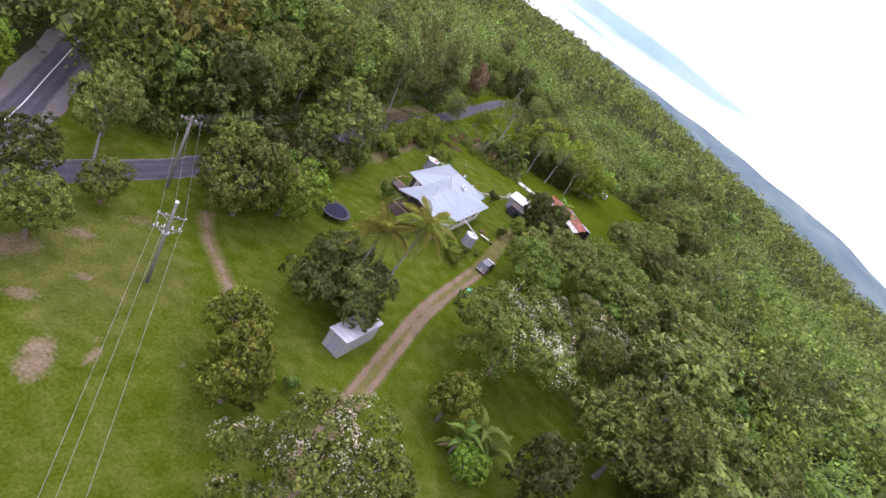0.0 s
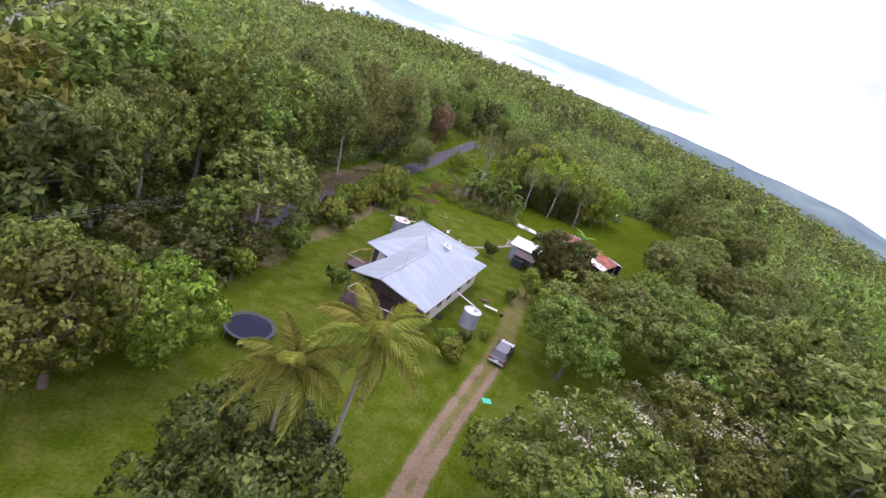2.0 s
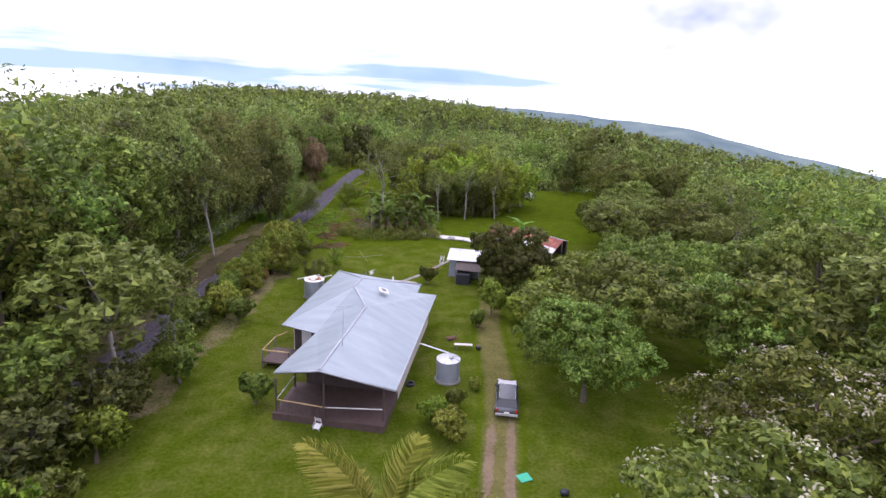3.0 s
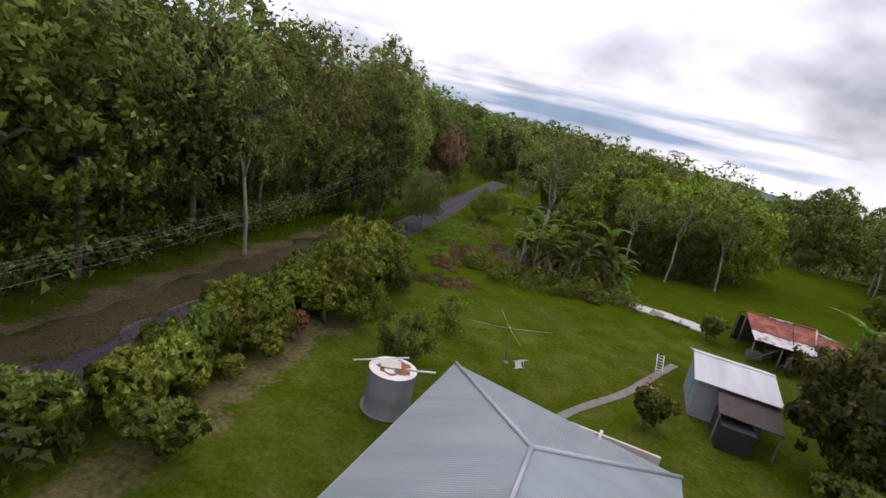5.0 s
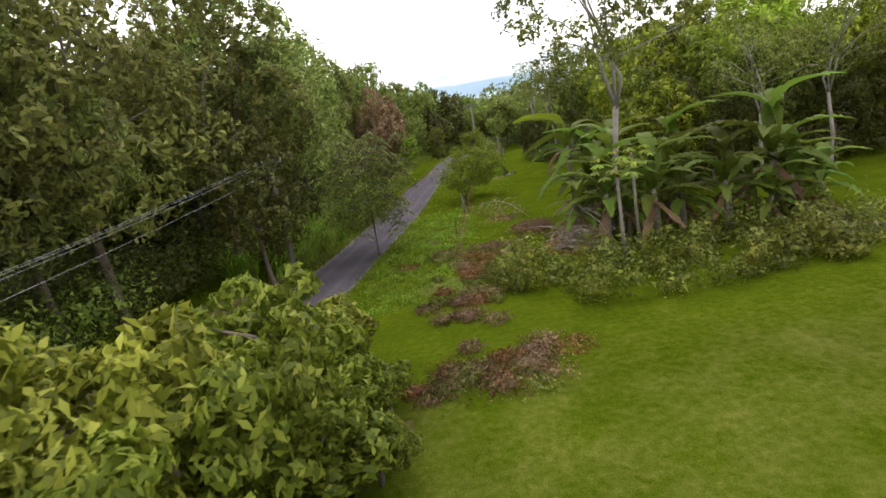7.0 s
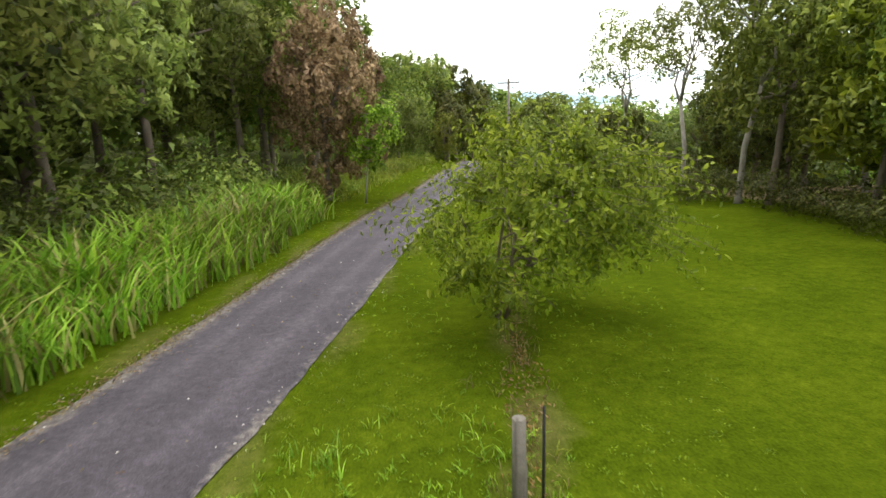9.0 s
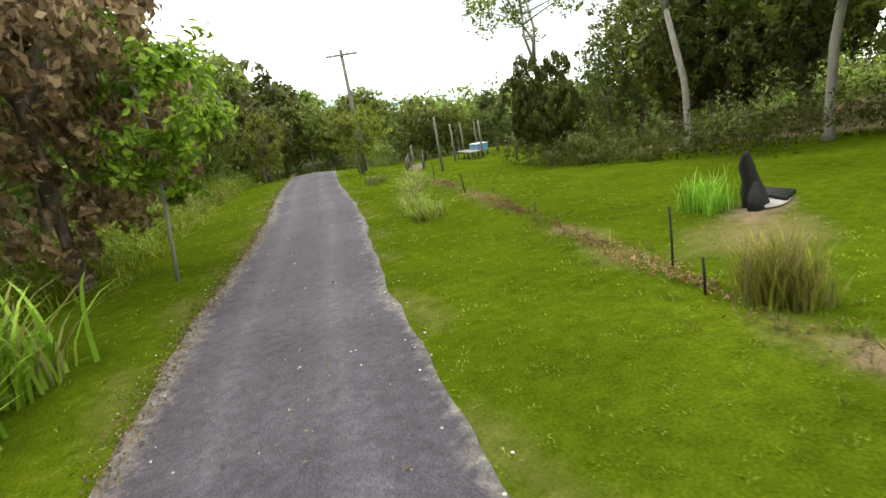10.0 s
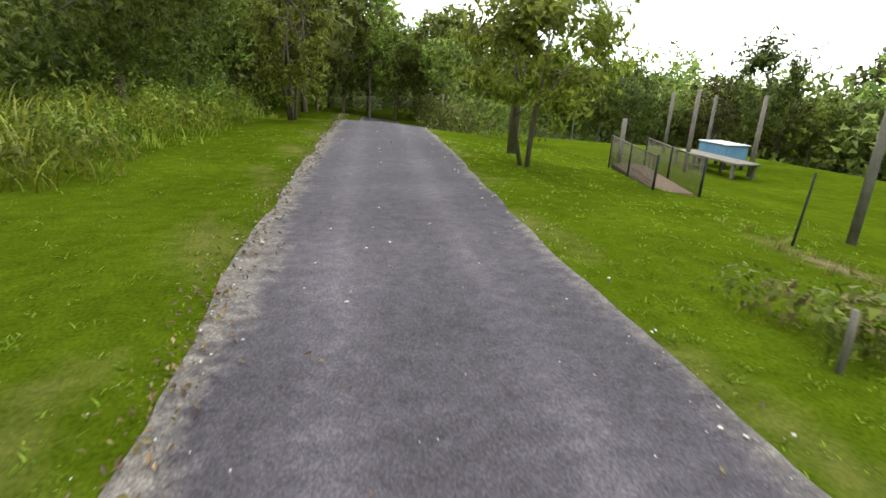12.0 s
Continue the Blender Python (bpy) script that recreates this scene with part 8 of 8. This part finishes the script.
for k, (b, e) in enumerate((((0.3, 0.6, 0.92), (1.5, 1.5, 0.85)), ((0.75, 0.1, 0.72), (-0.2, -0.6, 0.15)), ((-0.3, 1.1, 1.0), (-1.2, 0.6, 0.3)), ((0.3, 0.6, 0.92), (-0.5, -0.2, 0.2)), ((-0.9, 1.6, 0.85), (-1.6, 1.2, 0.15)), ((1.15, -0.7, 0.35), (0.2, -1.2, 0.04)), ((-0.3, 1.1, 1.0), (0.4, 2.0, 0.9)), ((0.75, 0.1, 0.72), (1.6, -0.2, 0.1)), ((0.0, 0.85, 0.96), (-0.8, 0.2, 0.1)))):
    b, e = Vector(b), Vector(e)
    mid = b.lerp(e, 0.5) + Vector((r_.uniform(-.15, .15), r_.uniform(-.15, .15), r_.uniform(0.05, .2)))
    part("branchlet", tube(bmesh.new(), [b, mid, e], [0.014, 0.010, 0.004], 5), TWIG, fb)
    ends += [tuple(mid.lerp(e if r_.random() < 0.6 else b, r_.random())) for _ in range(40 if e.z < 0.5 else 8)]
pos = np.array(ends) + r_.normal(0, 0.13, (len(ends), 3))
on = np.column_stack([r_.normal(-0.1, 0.55, 330), r_.normal(-0.5, 0.6, 330), np.full(330, 0.05)])
pos = np.vstack([pos, on]); pos[:, 2] = np.maximum(pos[:, 2], 0.04)
v, f = blades(pos, r_.normal(0, 0.6, (len(pos), 3)) + np.array([0, 0, 0.5]), np.full(len(pos), 0.15), r_, 0.38)
raw("dead_leaves", v, f, [LEAF_BROWN], fb)
brush("brush_pile", "tangled heap of pale dry branches with yellowed leaves", 19.2, 116.6, 1.8, 1.7, 150, TWIG, 133, LEAF_RUST, 1300, r=0.02, big=7, size=0.13)
brush("brush_pile", "scattered red-brown twigs on bare soil", 15.8, 119.4, 1.5, 0.12, 90, TWIG_RED, 134, LEAF_BROWN, 500, r=0.008)
arch = thing("dry_branch", "long pale dry branch arching over the verge", "branch", (17.6, 116.8, 0.0))
part("stem", tube(bmesh.new(), [(1.6, 0.2, 0.3), (0.9, 0.5, 0.9), (0.1, 0.8, 1.15), (-0.6, 1.0, 1.1), (-1.2, 1.2, 1.25)], [0.03, 0.025, 0.018, 0.012, 0.005], 6), TWIG, arch)
r_ = np.random.default_rng(140)
tt = r_.uniform(0, 1, 150)
pos = np.stack([1.6 - 2.8 * tt, 0.2 + 1.0 * tt, 0.35 + 0.9 * np.sqrt(tt) - 0.15 * r_.random(150)], 1)
v, f = blades(pos, r_.normal(0, 1, (150, 3)), np.full(150, 0.13), r_, 0.35)
raw("dead_leaves", v, f, [LEAF_RUST], arch)

sp = thing("burnt_stump", "charred black leaning stump in a patch of grey ash", "stump", (22.3, 148.9, 0.0), 20)
bm = bmesh.new()
tube(bm, [(0.22, 0, -0.1), (0.16, 0.02, 0.22), (0.06, 0, 0.55), (-0.04, 0.03, 0.85), (-0.16, 0.02, 1.08), (-0.22, 0, 1.14)], [0.24, 0.21, 0.16, 0.11, 0.07, 0.02], 9)
tube(bm, [(0.42, 0.05, -0.1), (0.36, 0.04, 0.2), (0.22, 0.02, 0.48), (0.08, 0, 0.72)], [0.17, 0.14, 0.09, 0.03], 7)
tube(bm, [(-0.12, -0.12, -0.1), (-0.1, -0.1, 0.25), (-0.02, -0.06, 0.6)], [0.16, 0.13, 0.03], 7)
for v_ in bm.verts:
    k = 0.03 * math.sin(v_.co.x * 31 + v_.co.z * 17) + 0.025 * math.sin(v_.co.y * 43 + v_.co.z * 29)
    v_.co.x += k; v_.co.y -= k
part("trunk", bm, CHAR, sp)
bm = bmesh.new()
bmesh.ops.create_circle(bm, cap_ends=True, segments=20, radius=1.0, matrix=Matrix.Translation((0.5, -0.2, 0.03)) @ Matrix.Diagonal((0.6, 0.34, 1, 1)))
part("ash_bed", bm, ASH, sp, "pale grey ash")
for k in range(4):
    part("log", rod(bmesh.new(), (0.5 + 0.2 * k, -0.5, 0.08), (1.0 + 0.15 * k, 0.2, 0.1), 0.05, 0.04, 7), CHAR, sp)

# ---- tall grass and turf ----
def tufts(name, pts, hs, mats, label, seed, per=9, w=0.012, lean=0.5, seg=3, category="grass"):
    """Clumps of arching blades as one thing: pts of x, y; hs heights."""
    r_ = np.random.default_rng(seed)
    pts, hs = np.asarray(pts, float), np.asarray(hs, float)
    n = len(pts) * per
    p = np.repeat(pts, per, 0) + r_.normal(0, 0.10, (n, 2)) * (0.4 + np.repeat(hs, per)[:, None] * 0.6)
    h = np.repeat(hs, per) * r_.uniform(0.6, 1.15, n)
    a = r_.uniform(0, 6.283, n)
    u = np.stack([np.cos(a), np.sin(a)], 1)
    side = np.stack([-u[:, 1], u[:, 0], np.zeros(n)], 1) * w * (0.6 + h[:, None] * 0.5)
    ln = lean * h * r_.uniform(0.3, 1.3, n)
    z = land(p[:, 0], p[:, 1])
    rows = []
    for k in range(seg + 1):
        t = k / seg
        c = np.column_stack([p + u * (ln * t ** 1.8)[:, None], z - 0.02 + h * (t - 0.32 * lean * t ** 3)])
        if k < seg:
            rows += [c - side * (1 - t * 0.6), c + side * (1 - t * 0.6)]
        else:
            rows.append(c)
    m = len(rows)
    v = np.stack(rows, 1).reshape(-1, 3)
    b = np.arange(n)[:, None] * m
    f = []
    for k in range(seg - 1):
        f += [b + np.array([[2 * k, 2 * k + 1, 2 * k + 3]]), b + np.array([[2 * k, 2 * k + 3, 2 * k + 2]])]
    f.append(b + np.array([[m - 3, m - 2, m - 1]]))
    sl = np.tile(r_.integers(0, len(mats), n), len(f))
    o = raw(name, v, np.vstack(f), mats, None, sl)
    return tagged(o, label, category, kind="stuff")


g_ = np.random.default_rng(151)
# cane grass west of the lane
P = []
for y in np.arange(121, 152, 0.22):
    for k in range(8):
        P.append((float(road_x(y)) - 2.7 - 3.8 * g_.random() ** 0.9 - (0.6 if y > 146 else 0), y + g_.uniform(-.2, .2)))
P = np.array(P)
d_ = road_x(P[:, 1]) - P[:, 0]
H_ = np.clip(1.4 + (d_ - 2.6) * 0.6, 1.1, 2.6) * g_.uniform(0.7, 1.1, len(P))
tufts("cane_grass", P, H_, [CANE, CANE, GRASS_BLADE, GRASS_DRY], "tall arching green cane grass beside the lane", 152, per=8, w=0.026, lean=0.8, seg=4)
P = []
for y in np.arange(157, 192, 0.25):
    for k in range(8):
        P.append((float(road_x(y)) - 4.4 - 7.5 * g_.random(), y + g_.uniform(-.2, .2)))
P = np.array(P)
d_ = road_x(P[:, 1]) - P[:, 0]
tufts("cane_grass", P, np.clip(0.35 + (d_ - 4.4) * 0.5, 0.3, 1.7) * g_.uniform(0.6, 1.1, len(P)), [CANE, CANE, GRASS_YELLOW, GRASS_BLADE], "tall yellow-green grass and vines on the bank", 153, per=6, w=0.017, lean=0.9, seg=4)
vine = [(float(road_x(y)) - 5.2 - 5.0 * g_.random(), y + g_.uniform(-1, 1), g_.uniform(0.7, 1.3), g_.uniform(0.7, 1.6)) for y in np.arange(157, 190, 0.55)]
clumps("vines", vine, "lush bright green leafy vines smothering the bank", [LEAF_SPRIG, LEAF_BRIGHT, LEAF_YELLOW], 161, per=260, size=0.085, category="vines")
# rank grass along the scraped fence line
P, H_ = [], []
for x, y in FENCE[::1]:
    for k in range(3):
        P.append((x + g_.normal(0, 0.35), y + g_.uniform(-.25, .25))); H_.append(g_.uniform(0.12, 0.3))
tufts("rank_grass", P, H_, [GRASS_DRY, GRASS_BLADE, GRASS_DRY, CANE], "half-dry grass along the fence line", 154, per=9, w=0.010, lean=0.9, seg=3)
P, H_ = [], []
for x, y in spline([(18.5, 156.0), (19.0, 158.2), (19.8, 160.4), (20.9, 163.0), (22.3, 166.0), (23.4, 169.0)], 0.2):
    for k in range(5):
        P.append((x + g_.normal(0, 0.24), y + g_.uniform(-.2, .2))); H_.append(g_.uniform(0.30, 0.95) * (0.35 + 0.65 * math.sin(y * 1.9) ** 2))
tufts("rank_grass", P, H_, [GRASS_YELLOW, GRASS_BLADE, GRASS_DRY, GRASS_BLADE], "arching clumps of long yellowish grass beside the lane", 158, per=10, w=0.014, lean=1.0, seg=4)
P = np.column_stack([g_.uniform(8.5, 18.0, 9000), g_.uniform(112, 134, 9000)])
k_ = np.minimum(P[:, 0] - road_x(P[:, 1]) - 2.0, 15.0 + (P[:, 1] - 122) * 0.14 - P[:, 0])
P = P[(k_ > 0) & (g_.random(len(P)) < np.clip(0.25 + k_ * 0.4, 0, 1) * np.clip((134 - P[:, 1]) / 6, 0.1, 1))]
H_ = g_.uniform(0.10, 0.34, len(P)) * (0.75 + 0.5 * np.sin(P[:, 0] * 2.3) * np.sin(P[:, 1] * 1.7))
tufts("rank_grass", P, H_, [GRASS_BLADE, GRASS_BLADE, GRASS_BLADE, CANE], "lush uncut grass between the lane and the fence line", 162, per=5, w=0.016, lean=0.9, seg=3)
P = [(18.5 + g_.normal(0, 0.15), 145.9 + g_.normal(0, 0.2)) for _ in range(60)]
tufts("rank_grass", P, g_.uniform(0.5, 1.0, 60), [GRASS_YELLOW, GRASS_DRY, GRASS_DRY], "clump of tall dry seeding grass", 155, per=18, w=0.010, lean=0.42)
P = [(22.0 + g_.normal(0, 0.22), 149.6 + g_.normal(0, 0.3)) for _ in range(30)]
tufts("rank_grass", P, g_.uniform(0.5, 0.95, 30), [CANE], "clump of bright green reedy grass", 156, per=12, w=0.012, lean=0.4)
# turf on the verges near the flight
P = []
for y in np.arange(112, 184, 0.125):
    for k in range(12):
        s = 1 if g_.random() < 0.70 else -1
        P.append((float(road_x(y)) + s * ((1.88 if s > 0 else 1.58) + (7.5 if s > 0 else 4.6) * g_.random() ** 1.25), y + g_.uniform(-.05, .05)))
P = np.array(P)
H_ = np.where((P[:, 1] < 131) & (P[:, 0] < road_x(P[:, 1]) + 5.5), g_.uniform(0.14, 0.34, len(P)), g_.uniform(0.035, 0.085, len(P)))
tufts("turf", P, H_, [GRASS_BLADE], "green turf on the lane verges, long by the fence", 157, per=8, w=0.015, lean=0.8, seg=2)

# loose stones and leaves on the lane
st_v, st_f, st_s = [], [], []
k_ = 0
for i in range(1300):
    y = g_.uniform(116, 190)
    e = g_.random()
    o = g_.choice((-1, 1)) * (1.80 + g_.normal(0, 0.18)) + 0.14 if e < 0.8 else g_.uniform(-1.8, 1.8)
    s = 0.005 + 0.016 * g_.random() ** 2.5
    st_v.append(ICO1_V * s * g_.uniform(0.6, 1.3, (1, 3)) * np.array([1, 1, 0.6]) + np.array([float(road_x(y)) + o, y, 0.03 + s * 0.3])); st_f.append(ICO1_F + k_); k_ += len(ICO1_V)
tagged(raw("gravel", np.vstack(st_v), np.vstack(st_f), [PALE_STONE]), "loose pale stones along the lane edges", "gravel", kind="stuff")
n = 8000
yy_ = np.where(np.arange(n) < 5000, g_.uniform(114, 190, n), g_.uniform(134, 163, n))
oo = np.where(g_.random(n) < 0.94, -1.60 + g_.normal(0, 0.15, n), g_.uniform(-2.2, 2.3, n))
pos = np.stack([road_x(yy_) + oo, yy_, np.full(n, 0.05)], 1)
v, f = leaves(pos, np.tile([[0, 0, 1.0]], (n, 1)), np.full(n, 0.065), g_, 0.4)
tagged(raw("leaf_litter", v, f, [LEAF_BROWN, LITTER, GRASS_DRY], None, g_.integers(0, 3, n)), "fallen brown leaves along the lane edge", "leaf litter", kind="stuff")

n = 6500
yy_ = g_.uniform(60, 113, n)
pos = np.column_stack([road_x(yy_) - 1.6 + g_.normal(0, 1.15, n), yy_, np.full(n, 0.06)])
v, f = leaves(pos, np.tile([[0, 0, 1.0]], (n, 1)), np.full(n, 0.13), g_, 0.45)
tagged(raw("leaf_litter", v, f, [LITTER, LEAF_BROWN, LEAF_RUST], None, g_.choice(3, n, p=(0.6, 0.25, 0.15))), "dead leaves strewn over the shaded lane", "leaf litter", kind="stuff")

# ---- garden east of the lane ----
GZ = -1.1
for x, y, h in ((33.2, 173.8, 2.9), (35.8, 186.4, 2.8), (32.3, 181.4, 3.0), (35.9, 184.0, 2.8), (34.2, 180.2, 2.9), (28.1, 180.0, 1.6), (26.4, 171.5, 3.2)):
    t = thing("garden_post", "tall bare weathered timber post standing in the garden", "post", (x, y, float(land(x, y))), 0, group="garden posts")
    part("post", tube(bmesh.new(), [(0, 0, -0.2), (0, 0, h)], [0.085, 0.07], 8), TIMBER_GREY, t)
gb = thing("garden_bed", "raised garden bed fenced with rusty wire mesh", "garden bed", (27.3, 177.7, float(land(27.3, 177.7))), -25)
for sx in (-0.55, 0.55):
    for y in (-2.4, 0.0, 2.4):
        part("post", rod(bmesh.new(), (sx, y, -0.1), (sx, y, 1.0), 0.03, seg=6), CHAR, gb)
    for k in range(49):
        y = -2.4 + 0.1 * k
        part("mesh_wire", rod(bmesh.new(), (sx, y, 0.0), (sx, y, 0.95), 0.009, seg=3), MESH_DARK, gb)
    for z in (0.15, 0.35, 0.55, 0.75, 0.95):
        part("mesh_wire", rod(bmesh.new(), (sx, -2.4, z), (sx, 2.4, z), 0.006 if z < 0.9 else 0.02, seg=3), MESH_DARK, gb)
part("soil", slab(-0.5, -2.3, -0.1, 0.5, 2.3, 0.12, 0.04), LITTER, gb)
tb2 = thing("work_table", "low weathered timber table in the garden", "table", (33.6, 181.4, GZ), -10)
part("tabletop", slab(-0.5, -1.9, 0.55, 0.5, 1.9, 0.62, 0.01), TIMBER_GREY, tb2)
for sx in (-0.42, 0.42):
    for y in (-1.7, 0, 1.7):
        part("leg", slab(sx - 0.05, y - 0.05, 0, sx + 0.05, y + 0.05, 0.55), TIMBER_GREY, tb2)
bx = thing("storage_box", "faded blue box with dark end standing in the garden", "box", (35.2, 182.5, GZ), -8)
part("body", slab(-0.5, -0.85, 0.35, 0.5, 0.85, 0.95, 0.03), BLUE_PAINT, bx)
part("lid", slab(-0.55, -0.9, 0.95, 0.55, 0.9, 1.0, 0.02), ZINC_FLAT, bx)
for sx in (-0.42, 0.42):
    for y in (-0.75, 0.75):
        part("leg", slab(sx - 0.05, y - 0.05, 0, sx + 0.05, y + 0.05, 0.35), CHAR, bx)
clumps("vines", [(21.1 + g_.normal(0, 0.2), 168.2 + g_.normal(0, 0.5), 0.3, 0.45) for _ in range(9)], "tangled dry vines on the fence line", [LEAF_MID, GRASS_DRY], 160, per=70, size=0.08, category="vines")

nl = 8000
fp = np.array([p for p in spline([(13.5, 118.5), (14.2, 124.5), (15.6, 131), (17.0, 140), (18.4, 147), (20.0, 153), (21.4, 159), (22.6, 164.5)], 0.05)])
fk = g_.integers(0, len(fp), nl)
fy = fp[fk, 1]
wide = 0.07 + 0.16 * np.clip(0.5 + 0.5 * np.sin(fy * 1.7) + 0.4 * np.sin(fy * 4.3 + 1), 0, 1.4)
pos = np.column_stack([fp[fk, 0] + g_.normal(0, 1, nl) * wide, fy + g_.normal(0, 0.1, nl), np.zeros(nl)])
pos[:, 2] = land(pos[:, 0], pos[:, 1]) + g_.uniform(0.02, 0.10, nl)
keep = g_.random(nl) < np.where(fy > 141, 1.0, 0.75) * np.clip(0.7 + 0.6 * np.sin(fy * 0.9) + 0.3 * np.sin(fy * 2.7), 0.25, 1)
pos = pos[keep]
v, f = leaves(pos, np.tile([[0, 0, 1.0]], (len(pos), 1)) + g_.normal(0, 0.4, (len(pos), 3)), np.full(len(pos), 0.085), g_, 0.3)
tagged(raw("leaf_litter", v, f, [LEAF_BROWN, LEAF_RUST], None, g_.choice(2, len(f), p=(0.7, 0.3))), "dead brown grass raked along the scraped fence line", "leaf litter", kind="stuff")
